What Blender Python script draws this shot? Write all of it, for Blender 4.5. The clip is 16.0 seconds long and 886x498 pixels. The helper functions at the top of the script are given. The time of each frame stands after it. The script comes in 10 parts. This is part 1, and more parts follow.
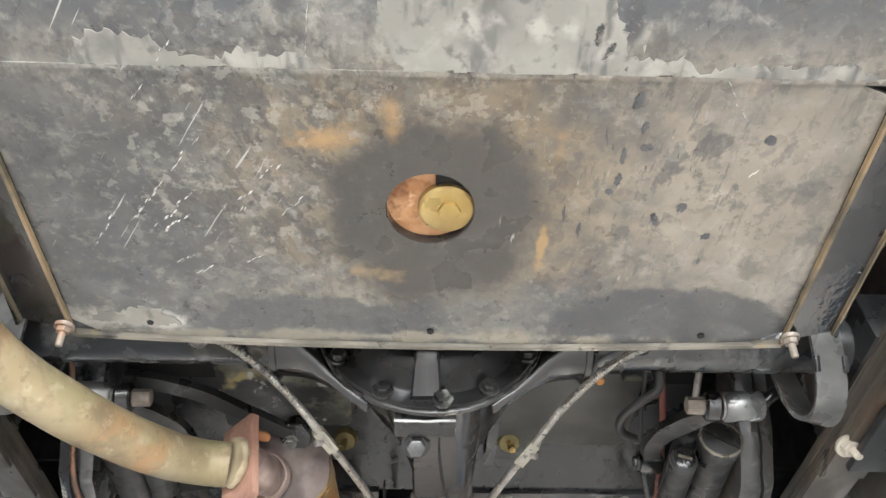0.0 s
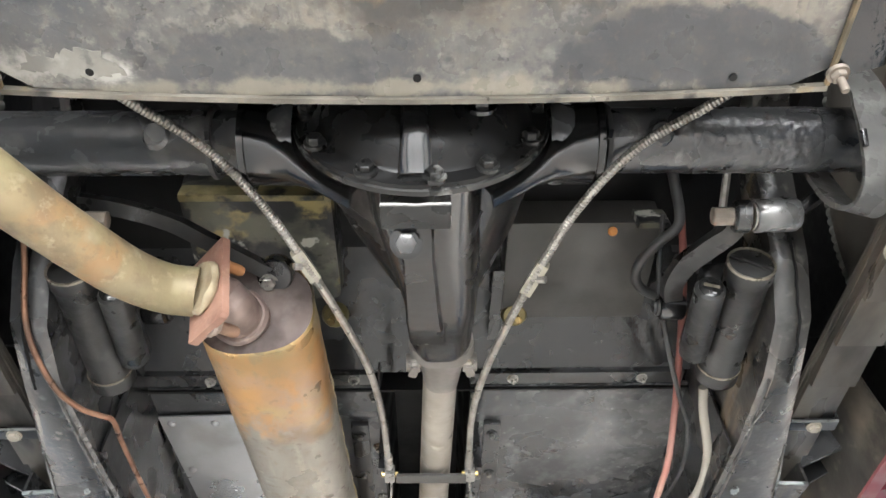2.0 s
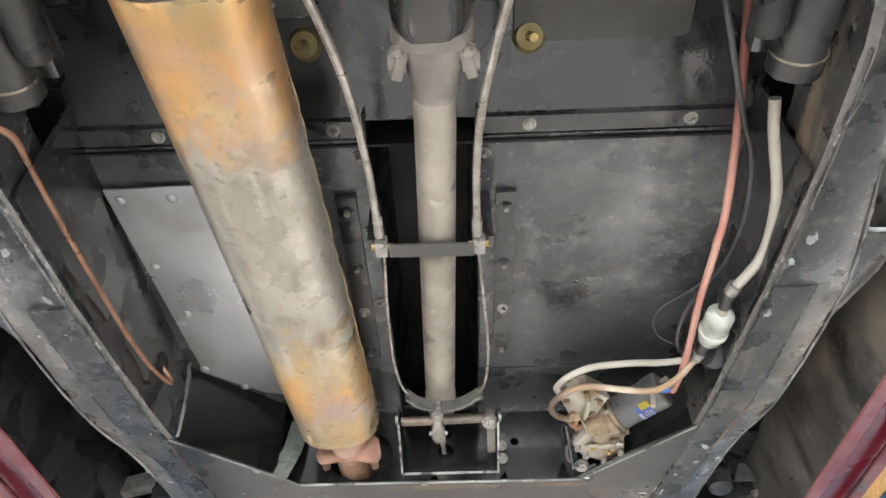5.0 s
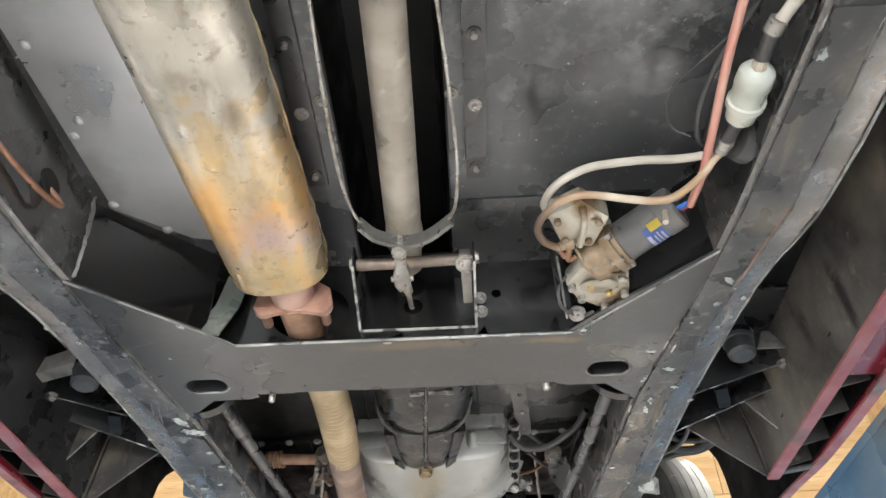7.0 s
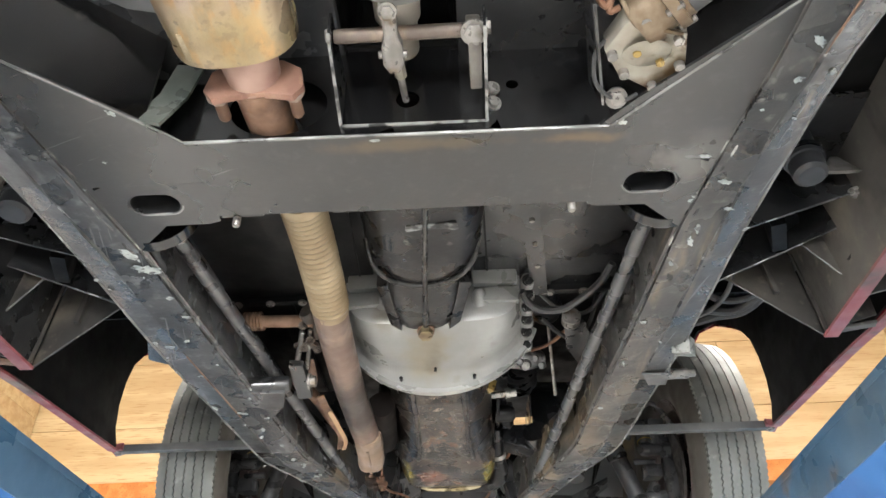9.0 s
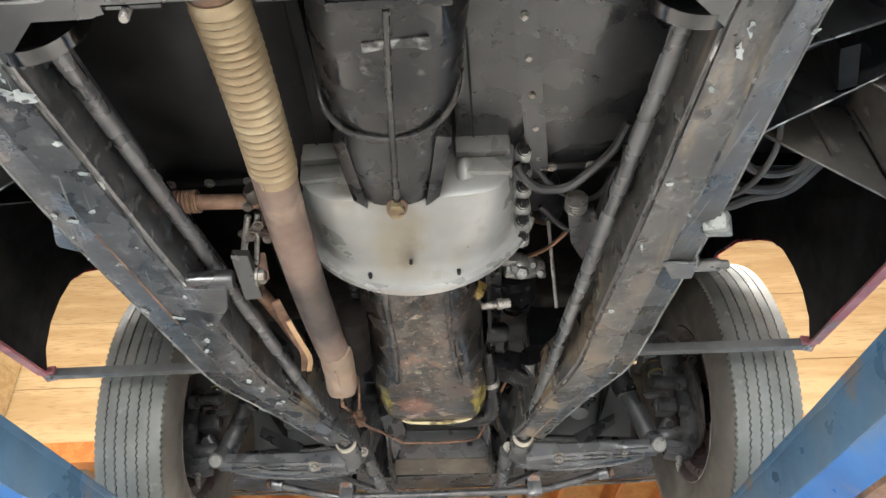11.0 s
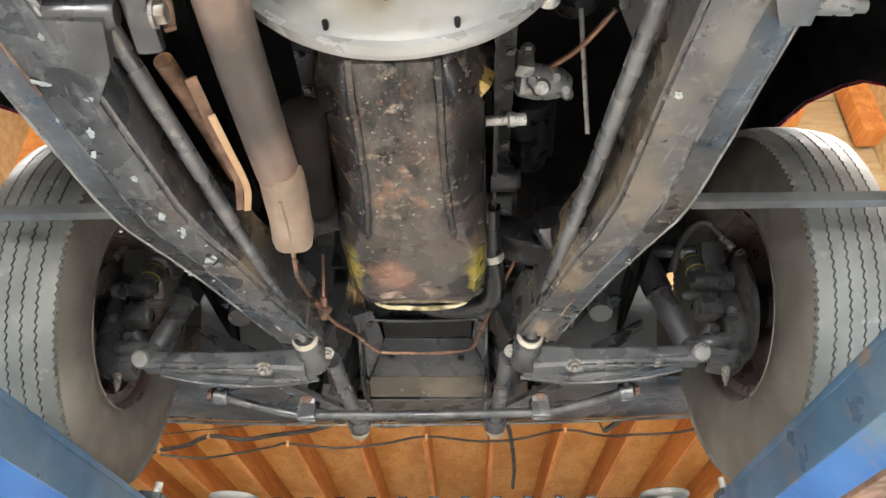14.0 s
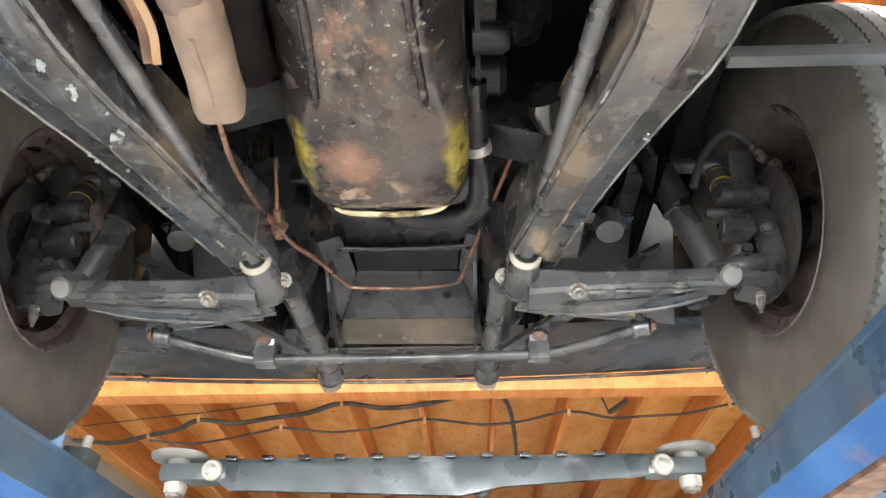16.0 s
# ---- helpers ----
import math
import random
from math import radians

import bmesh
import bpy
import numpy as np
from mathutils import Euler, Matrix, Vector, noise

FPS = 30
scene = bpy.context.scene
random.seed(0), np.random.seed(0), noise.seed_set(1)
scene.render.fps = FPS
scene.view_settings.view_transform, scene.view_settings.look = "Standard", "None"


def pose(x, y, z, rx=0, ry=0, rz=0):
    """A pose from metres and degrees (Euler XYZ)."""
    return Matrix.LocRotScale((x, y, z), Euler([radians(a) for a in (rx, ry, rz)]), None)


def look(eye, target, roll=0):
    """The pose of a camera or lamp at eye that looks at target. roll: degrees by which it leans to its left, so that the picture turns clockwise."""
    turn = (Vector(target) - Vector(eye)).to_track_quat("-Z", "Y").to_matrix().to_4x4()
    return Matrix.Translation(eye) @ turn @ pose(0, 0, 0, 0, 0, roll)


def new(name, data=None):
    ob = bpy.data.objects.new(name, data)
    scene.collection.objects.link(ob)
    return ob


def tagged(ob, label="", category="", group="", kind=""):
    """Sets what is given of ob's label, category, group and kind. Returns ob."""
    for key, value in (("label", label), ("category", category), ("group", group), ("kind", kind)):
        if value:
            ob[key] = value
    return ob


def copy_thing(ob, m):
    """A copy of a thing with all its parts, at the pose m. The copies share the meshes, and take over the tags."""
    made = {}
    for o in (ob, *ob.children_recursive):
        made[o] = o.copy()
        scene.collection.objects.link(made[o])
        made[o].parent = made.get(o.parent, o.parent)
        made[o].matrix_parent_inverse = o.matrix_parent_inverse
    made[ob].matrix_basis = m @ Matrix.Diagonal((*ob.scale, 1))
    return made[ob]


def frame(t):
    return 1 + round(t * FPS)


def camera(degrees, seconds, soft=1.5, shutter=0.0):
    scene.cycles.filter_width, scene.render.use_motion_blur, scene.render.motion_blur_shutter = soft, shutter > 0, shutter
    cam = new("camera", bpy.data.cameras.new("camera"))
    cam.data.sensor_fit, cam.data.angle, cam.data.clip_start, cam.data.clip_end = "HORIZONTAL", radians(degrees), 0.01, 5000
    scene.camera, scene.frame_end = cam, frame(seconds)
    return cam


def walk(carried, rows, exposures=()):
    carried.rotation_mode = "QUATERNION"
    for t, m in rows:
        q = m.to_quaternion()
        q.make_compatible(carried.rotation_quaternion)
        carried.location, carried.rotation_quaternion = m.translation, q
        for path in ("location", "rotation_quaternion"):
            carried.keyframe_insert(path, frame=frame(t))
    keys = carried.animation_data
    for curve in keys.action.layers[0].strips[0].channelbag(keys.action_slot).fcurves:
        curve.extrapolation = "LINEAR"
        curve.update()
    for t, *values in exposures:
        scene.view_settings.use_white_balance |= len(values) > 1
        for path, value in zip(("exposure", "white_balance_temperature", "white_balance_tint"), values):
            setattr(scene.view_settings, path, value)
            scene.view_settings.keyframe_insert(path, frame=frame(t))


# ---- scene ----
cam = camera(60.3, 16.0)
PATH = [
    (0, (0.008, 0.046, 1.199), (0.043, 1.373, 2.695), -0.1),
    (0.5, (-0.009, 0.106, 1.182), (0.044, 1.416, 2.693), -0.9),
    (1, (-0.01, 0.155, 1.161), (0.05, 1.447, 2.687), -1.5),
    (1.5, (0.006, 0.22, 1.145), (0.058, 1.512, 2.671), -1.7),
    (2, (0.021, 0.288, 1.128), (0.051, 1.601, 2.637), -1.4),
    (2.5, (0.039, 0.334, 1.118), (0.04, 1.684, 2.594), -1.0),
    (3, (0.046, 0.373, 1.114), (0.018, 1.755, 2.559), -0.4),
    (3.5, (0.048, 0.427, 1.113), (0.002, 1.836, 2.532), 0.0),
    (6, (0.056, 0.796, 1.111), (0.035, 2.247, 2.488), -1.7),
    (6.5, (0.069, 0.879, 1.117), (0.051, 2.352, 2.47), -2.1),
    (7, (0.088, 0.965, 1.118), (0.049, 2.465, 2.44), -1.8),
    (7.5, (0.087, 1.032, 1.121), (0.042, 2.565, 2.405), -1.6),
    (8, (0.092, 1.086, 1.122), (0.039, 2.652, 2.365), -1.4),
    (8.5, (0.094, 1.163, 1.127), (0.031, 2.759, 2.331), -1.2),
    (9, (0.079, 1.246, 1.129), (0.018, 2.862, 2.307), -1.3),
    (11.5, (0.101, 1.616, 1.152), (0.035, 3.283, 2.255), -1.3),
    (12, (0.1, 1.68, 1.151), (0.024, 3.354, 2.244), -0.6),
    (12.5, (0.098, 1.737, 1.151), (0.021, 3.413, 2.239), -0.2),
    (13, (0.101, 1.836, 1.154), (0.026, 3.516, 2.237), 0.3),
    (13.5, (0.095, 1.931, 1.16), (0.035, 3.613, 2.242), 0.2),
    (14, (0.084, 2.009, 1.15), (0.036, 3.689, 2.234), 0.0),
    (14.5, (0.092, 2.059, 1.154), (0.048, 3.745, 2.229), -0.2),
    (15, (0.103, 2.129, 1.156), (0.055, 3.818, 2.226), -0.3),
    (15.5, (0.114, 2.209, 1.162), (0.059, 3.899, 2.229), -0.3),
    (16, (0.115, 2.285, 1.16), (0.059, 3.973, 2.23), -0.2),
]
EXPOSURES = [(0.0, -0.05, 6520, 10), (1.5, 0.1, 6520, 10), (2.2, 0.2, 6560, 10), (3.0, 0.38, 6640, 10), (3.7, 0.28, 6640, 10), (6.0, 0.15, 6550, 10), (9.0, 0.14, 6620, 10), (11.4, 0.22, 6620, 10), (13.0, 0.32, 6700, 10), (14.5, 0.52, 6780, 10), (15.5, 0.57, 6720, 10), (16.0, 0.58, 6600, 10)]
walk(cam, [(t, look(eye, target, roll)) for t, eye, target, roll in PATH], EXPOSURES)

# ---- light ----
world = bpy.data.worlds.new("daylight")
scene.world = world
world.use_nodes = True
wn = world.node_tree.nodes
sky = wn.new("ShaderNodeTexSky")
sky.sky_type, sky.sun_disc, sky.sun_elevation, sky.sun_rotation = "NISHITA", False, radians(38), radians(200)
world.node_tree.links.new(sky.outputs[0], wn["Background"].inputs[0])
wn["Background"].inputs[1].default_value = 0.1


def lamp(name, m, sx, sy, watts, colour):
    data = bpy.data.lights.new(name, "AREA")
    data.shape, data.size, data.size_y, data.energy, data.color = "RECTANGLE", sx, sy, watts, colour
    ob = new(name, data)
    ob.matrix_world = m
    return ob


# daylight in the assumed open doorway behind the car
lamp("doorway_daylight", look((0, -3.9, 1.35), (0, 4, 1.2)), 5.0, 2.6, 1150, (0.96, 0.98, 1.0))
# unseen fill lamps added in two rows beside the lift; no fixtures known
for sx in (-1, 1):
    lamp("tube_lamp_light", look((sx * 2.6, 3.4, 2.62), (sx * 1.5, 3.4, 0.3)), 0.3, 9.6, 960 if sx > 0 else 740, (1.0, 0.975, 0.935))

# ---- materials ----


def surface(name, c1, c2, rough=0.5, metal=0.0, scale=6.0, fine=90.0, bump=0.15, chips=None, dust=None, streak=None, stretch=(1, 1, 1), wander=0.2, random_tone=0.0):
    """Two tones by a broad noise, dust and chips by others, gloss and relief by a fine one."""
    if name in bpy.data.materials:
        return bpy.data.materials[name]
    m = bpy.data.materials.new(name)
    m.use_nodes = True
    n, l = m.node_tree.nodes, m.node_tree.links
    bsdf = n["Principled BSDF"]
    co = n.new("ShaderNodeTexCoord")
    mp = n.new("ShaderNodeMapping")
    mp.inputs["Scale"].default_value = stretch
    l.new(co.outputs["Object"], mp.inputs[0])

    def noisy(s, detail=6.0, low=0.38, high=0.62, plain=False, shift=0.0, src=None):
        t = n.new("ShaderNodeTexNoise")
        t.inputs["Scale"].default_value, t.inputs["Detail"].default_value = s, detail
        if shift:
            mv = n.new("ShaderNodeMapping")
            mv.inputs["Location"].default_value = (shift, shift * 1.7, -shift)
            l.new(src or mp.outputs[0], mv.inputs[0])
            l.new(mv.outputs[0], t.inputs["Vector"])
        else:
            l.new(src or mp.outputs[0], t.inputs["Vector"])
        if plain:
            return t.outputs[0]
        r = n.new("ShaderNodeMapRange")
        r.interpolation_type = "SMOOTHSTEP"
        r.inputs[1].default_value, r.inputs[2].default_value = low, high
        l.new(t.outputs[0], r.inputs[0])
        return r.outputs[0]

    def blend(f, a, b):
        x = n.new("ShaderNodeMixRGB")
        for k, v in ((0, f), (1, a), (2, b)):
            if isinstance(v, tuple):
                x.inputs[k].default_value = (*v, 1)
            else:
                l.new(v, x.inputs[k])
        return x.outputs[0]

    col = blend(noisy(scale), c1, c2)
    grain = noisy(fine, 4.0, plain=True)
    if streak:
        colour, s, low, high, st = streak
        ms = n.new("ShaderNodeMapping")
        ms.inputs["Scale"].default_value = st
        l.new(co.outputs["Object"], ms.inputs[0])
        col = blend(noisy(s, 5.0, low, high, shift=5.0, src=ms.outputs[0]), col, colour)
    for k, layer in enumerate(dust or ()):
        colour, s, low, high = layer
        col = blend(noisy(s, 7.0, low, high, shift=3.1 + 2.3 * k), col, colour)
    mask = None
    if chips:
        colour, s, low = chips
        mask = noisy(s, 3.0, low, low + 0.015, shift=9.0)
        col = blend(mask, col, colour)
    if random_tone:
        oi = n.new("ShaderNodeObjectInfo")
        geo = n.new("ShaderNodeNewGeometry")
        ad = n.new("ShaderNodeMath")
        ad.operation = "ADD"
        l.new(oi.outputs["Random"], ad.inputs[0])
        l.new(geo.outputs["Random Per Island"], ad.inputs[1])
        rr = n.new("ShaderNodeMapRange")
        rr.inputs[2].default_value = 2.0
        rr.inputs[3].default_value, rr.inputs[4].default_value = 1 - random_tone, 1 + random_tone
        l.new(ad.outputs[0], rr.inputs[0])
        hs = n.new("ShaderNodeHueSaturation")
        l.new(rr.outputs[0], hs.inputs["Value"])
        l.new(col, hs.inputs["Color"])
        col = hs.outputs[0]
    l.new(col, bsdf.inputs["Base Color"])
    rr = n.new("ShaderNodeMapRange")
    rr.inputs[3].default_value, rr.inputs[4].default_value = max(0.04, rough - wander), min(1, rough + wander)
    l.new(noisy(scale * 2.3, 5.0, 0.3, 0.7, shift=1.3), rr.inputs[0])
    l.new(rr.outputs[0], bsdf.inputs["Roughness"])
    bsdf.inputs["Metallic"].default_value = metal
    if bump:
        b = n.new("ShaderNodeBump")
        b.inputs["Strength"].default_value, b.inputs["Distance"].default_value = bump, 0.002
        l.new(grain, b.inputs["Height"])
        l.new(b.outputs[0], bsdf.inputs["Normal"])
    return m


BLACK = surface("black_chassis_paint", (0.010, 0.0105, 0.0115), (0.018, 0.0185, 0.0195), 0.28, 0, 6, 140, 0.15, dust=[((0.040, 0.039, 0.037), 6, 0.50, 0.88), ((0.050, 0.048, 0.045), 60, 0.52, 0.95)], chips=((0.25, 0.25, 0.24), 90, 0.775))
RAIL = surface("worn_black_rail_paint", (0.025, 0.0258, 0.0272), (0.047, 0.048, 0.0495), 0.30, 0, 6, 130, 0.25,
               chips=((0.42, 0.43, 0.42), 24, 0.812), dust=[((0.014, 0.0143, 0.015), 9, 0.50, 0.72), ((0.115, 0.118, 0.121), 10, 0.55, 0.76), ((0.15, 0.152, 0.154), 60, 0.54, 0.80), ((0.010, 0.010, 0.0105), 36, 0.60, 0.74)],
               streak=((0.18, 0.183, 0.186), 10, 0.57, 0.76, (3.0, 0.5, 3.0)))
RAILDUST = surface("dusty_black_rail_paint", (0.028, 0.0275, 0.0265), (0.054, 0.052, 0.048), 0.32, 0, 6, 130, 0.25,
                   chips=((0.42, 0.42, 0.40), 36, 0.775), dust=[((0.014, 0.014, 0.014), 9, 0.50, 0.72), ((0.14, 0.12, 0.092), 7, 0.54, 0.74), ((0.15, 0.143, 0.13), 60, 0.54, 0.80), ((0.010, 0.010, 0.010), 36, 0.60, 0.74)],
                   streak=((0.23, 0.175, 0.115), 8, 0.56, 0.74, (3.0, 0.5, 3.0)))
CROSS = surface("satin_black_crossmember", (0.016, 0.0163, 0.017), (0.026, 0.026, 0.026), 0.30, 0, 3, 130, 0.1, wander=0.08,
                chips=((0.45, 0.45, 0.43), 34, 0.795), dust=[((0.036, 0.034, 0.031), 3, 0.46, 0.88), ((0.14, 0.09, 0.045), 6, 0.74, 0.90), ((0.048, 0.048, 0.047), 60, 0.50, 0.95)])
EDGE = surface("paint_worn_edge", (0.055, 0.055, 0.055), (0.13, 0.13, 0.125), 0.42, 0.2, 14, 130, 0.2, dust=[((0.03, 0.03, 0.03), 26, 0.50, 0.62), ((0.40, 0.40, 0.38), 19, 0.61, 0.66)])
# pale rub on worn edges, also the painted highlight of the flange folds
FOLD = surface("rubbed_and_highlit_edge", (0.13, 0.13, 0.125), (0.26, 0.26, 0.25), 0.38, 0.2, 10, 130, 0.1, dust=[((0.05, 0.05, 0.05), 20, 0.56, 0.68), ((0.5, 0.5, 0.48), 24, 0.66, 0.70)])
FLAKE = surface("flaked_paint_patch", (0.26, 0.29, 0.29), (0.40, 0.43, 0.42), 0.6, 0, 60, 160, 0.3, dust=[((0.06, 0.06, 0.06), 90, 0.54, 0.62)])
CASTING = surface("satin_black_casting", (0.009, 0.009, 0.0094), (0.017, 0.017, 0.017), 0.22, 0, 6, 90, 0.25, wander=0.08, dust=[((0.038, 0.036, 0.034), 6, 0.52, 0.88), ((0.055, 0.053, 0.050), 60, 0.58, 0.92)])
GLOSS = surface("gloss_black_paint", (0.004, 0.004, 0.0044), (0.008, 0.008, 0.0084), 0.15, 0, 7, 160, 0.05, wander=0.07, dust=[((0.018, 0.0175, 0.017), 7, 0.56, 0.85)])
TUBEBLACK = surface("wrinkled_black_axle_paint", (0.038, 0.039, 0.041), (0.062, 0.063, 0.064), 0.26, 0, 9, 70, 0.7, wander=0.1, dust=[((0.014, 0.014, 0.015), 7, 0.52, 0.72), ((0.10, 0.098, 0.094), 30, 0.57, 0.74)])
# black underseal, darkened further to hold the deep shade of recesses
MATT = surface("underseal_and_shade_black", (0.005, 0.0052, 0.0056), (0.010, 0.010, 0.0102), 0.5, 0, 6, 60, 0.3, dust=[((0.022, 0.021, 0.019), 5, 0.52, 0.88)])
FLOORPAN = surface("dusty_black_floor_sheet", (0.024, 0.0255, 0.028), (0.040, 0.042, 0.045), 0.32, 0, 4, 120, 0.12,
                   dust=[((0.080, 0.083, 0.086), 3, 0.46, 0.84), ((0.17, 0.172, 0.172), 7, 0.58, 0.86), ((0.15, 0.15, 0.15), 45, 0.56, 0.86), ((0.015, 0.015, 0.016), 6, 0.54, 0.80)], chips=((0.3, 0.3, 0.3), 90, 0.765))
PEELED = surface("peeling_undercoat", (0.050, 0.052, 0.044), (0.15, 0.145, 0.105), 0.45, 0, 14, 70, 0.6, stretch=(1, 1, 2.2), dust=[((0.38, 0.30, 0.12), 9, 0.58, 0.64), ((0.020, 0.020, 0.021), 11, 0.47, 0.53), ((0.50, 0.49, 0.43), 24, 0.62, 0.67)])
TYRE = surface("tyre_sidewall_rubber", (0.082, 0.074, 0.063), (0.125, 0.114, 0.097), 0.6, 0, 5, 90, 0.2, dust=[((0.18, 0.165, 0.14), 4, 0.54, 0.8), ((0.080, 0.075, 0.066), 10, 0.54, 0.74)], chips=((0.45, 0.43, 0.38), 30, 0.775), streak=((0.125, 0.115, 0.098), 5, 0.56, 0.72, (3, 0.6, 0.6)))
TREAD = surface("tyre_tread_rubber", (0.130, 0.134, 0.121), (0.186, 0.190, 0.172), 0.8, 0, 9, 80, 0.2, dust=[((0.11, 0.11, 0.10), 7, 0.54, 0.76), ((0.30, 0.30, 0.28), 30, 0.62, 0.78)])
ALU = surface("cast_aluminium", (0.36, 0.36, 0.345), (0.46, 0.46, 0.44), 0.45, 0.5, 8, 110, 0.25, dust=[((0.20, 0.17, 0.115), 9, 0.58, 0.72), ((0.24, 0.24, 0.23), 18, 0.58, 0.68)])
SHEETALU = surface("brushed_aluminium_sheet", (0.42, 0.43, 0.44), (0.50, 0.51, 0.52), 0.42, 0.75, 3, 140, 0.08, dust=[((0.35, 0.35, 0.34), 9, 0.5, 0.7)])
ZINC = surface("zinc_plated_steel", (0.21, 0.20, 0.185), (0.34, 0.325, 0.30), 0.42, 0.6, 40, 200, 0.15, dust=[((0.17, 0.125, 0.085), 30, 0.56, 0.72)])
RUSTY = surface("rusty_brown_steel", (0.14, 0.08, 0.053), (0.235, 0.14, 0.092), 0.7, 0.15, 26, 150, 0.5, dust=[((0.32, 0.17, 0.075), 25, 0.60, 0.74), ((0.075, 0.05, 0.04), 18, 0.56, 0.72)])
FLANGE = surface("red_brown_flange", (0.24, 0.125, 0.09), (0.32, 0.18, 0.13), 0.65, 0.1, 20, 160, 0.4, dust=[((0.14, 0.08, 0.06), 24, 0.54, 0.72), ((0.36, 0.22, 0.15), 40, 0.60, 0.74)])
TAN = surface("heat_tanned_pipe", (0.265, 0.205, 0.115), (0.35, 0.285, 0.175), 0.48, 0.15, 7, 120, 0.3, wander=0.12, dust=[((0.21, 0.185, 0.115), 5, 0.48, 0.70), ((0.40, 0.235, 0.10), 6, 0.58, 0.76), ((0.47, 0.41, 0.29), 14, 0.57, 0.76), ((0.15, 0.115, 0.075), 18, 0.57, 0.74), ((0.20, 0.155, 0.095), 55, 0.52, 0.78)],
              streak=((0.16, 0.12, 0.075), 6, 0.57, 0.74, (1.2, 1.2, 4.0)))
FLEX = surface("gold_flexible_pipe", (0.26, 0.195, 0.115), (0.34, 0.27, 0.17), 0.5, 0.35, 14, 120, 0.1)
FRONTPIPE = surface("brown_grey_exhaust_pipe", (0.14, 0.095, 0.075), (0.20, 0.14, 0.11), 0.5, 0.3, 9, 120, 0.25, dust=[((0.075, 0.062, 0.052), 7, 0.52, 0.72), ((0.28, 0.21, 0.155), 12, 0.58, 0.74)])
SHAFT = surface("dusty_grey_shaft", (0.25, 0.225, 0.19), (0.33, 0.298, 0.255), 0.6, 0.2, 12, 120, 0.25, dust=[((0.13, 0.112, 0.095), 7, 0.54, 0.72), ((0.11, 0.098, 0.088), 18, 0.57, 0.67), ((0.40, 0.36, 0.30), 40, 0.60, 0.74)])
CABLE = surface("braided_steel_cable", (0.24, 0.225, 0.20), (0.34, 0.32, 0.29), 0.45, 0.6, 40, 300, 0.3, dust=[((0.26, 0.15, 0.085), 7, 0.6, 0.78), ((0.08, 0.075, 0.07), 26, 0.58, 0.72)])
COPPER = surface("copper_pipe", (0.20, 0.105, 0.065), (0.30, 0.165, 0.105), 0.45, 0.5, 20, 120, 0.1, dust=[((0.12, 0.08, 0.06), 12, 0.52, 0.7)])
BRASS = surface("brass", (0.36, 0.25, 0.085), (0.48, 0.36, 0.16), 0.42, 0.7, 20, 120, 0.2, dust=[((0.26, 0.16, 0.06), 24, 0.56, 0.74)])
HOSE = surface("grey_beige_hose", (0.31, 0.285, 0.24), (0.38, 0.355, 0.31), 0.55, 0, 10, 120, 0.08)
STAINED = surface("brown_stained_hose", (0.30, 0.20, 0.12), (0.48, 0.42, 0.34), 0.5, 0, 14, 120, 0.08)
PINK = surface("red_faded_hose", (0.42, 0.17, 0.135), (0.47, 0.24, 0.195), 0.5, 0, 8, 120, 0.05, streak=((0.48, 0.34, 0.27), 5, 0.5, 0.75, (3, 0.8, 3)))
BLACKHOSE = surface("black_rubber_hose", (0.02, 0.02, 0.02), (0.05, 0.05, 0.05), 0.5, 0, 10, 120, 0.1)
PLASTIC = surface("pale_green_plastic", (0.37, 0.39, 0.345), (0.46, 0.475, 0.42), 0.4, 0, 14, 140, 0.05, dust=[((0.20, 0.19, 0.14), 12, 0.56, 0.74)])
PUMPMETAL = surface("dirty_die_cast_alloy", (0.30, 0.275, 0.22), (0.40, 0.375, 0.32), 0.5, 0.5, 20, 120, 0.3, dust=[((0.17, 0.11, 0.055), 13, 0.50, 0.66), ((0.09, 0.06, 0.035), 30, 0.60, 0.70)])
PUMPGREY = surface("dark_grey_pump_can", (0.10, 0.10, 0.10), (0.15, 0.145, 0.135), 0.45, 0.2, 12, 120, 0.1)
LABELBLUE = surface("blue_label", (0.08, 0.14, 0.42), (0.14, 0.20, 0.48), 0.4, 0, 20, 60, 0.02, dust=[((0.5, 0.52, 0.6), 40, 0.6, 0.66)])
LABELYELLOW = surface("yellow_label", (0.62, 0.48, 0.06), (0.66, 0.52, 0.1), 0.4, 0, 20, 60, 0.02)
SUMP = surface("oily_sump_paint", (0.013, 0.0125, 0.0125), (0.034, 0.029, 0.026), 0.22, 0.15, 7, 90, 0.35, wander=0.12,
               dust=[((0.085, 0.054, 0.040), 7, 0.54, 0.74), ((0.010, 0.0095, 0.009), 10, 0.50, 0.68), ((0.10, 0.085, 0.068), 60, 0.58, 0.72), ((0.30, 0.23, 0.17), 110, 0.66, 0.71)])
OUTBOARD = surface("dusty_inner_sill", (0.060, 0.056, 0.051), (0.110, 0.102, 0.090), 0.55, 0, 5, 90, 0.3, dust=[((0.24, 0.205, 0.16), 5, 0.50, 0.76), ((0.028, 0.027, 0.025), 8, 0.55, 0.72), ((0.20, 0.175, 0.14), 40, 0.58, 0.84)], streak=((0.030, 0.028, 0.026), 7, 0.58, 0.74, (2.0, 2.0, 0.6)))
MAROON = surface("maroon_body_paint", (0.26, 0.018, 0.04), (0.30, 0.03, 0.05), 0.25, 0, 4, 140, 0.03, wander=0.08)
LIPPAINT = surface("faded_maroon_lip", (0.30, 0.09, 0.10), (0.34, 0.12, 0.12), 0.5, 0, 12, 120, 0.1, dust=[((0.16, 0.11, 0.10), 10, 0.55, 0.7)])
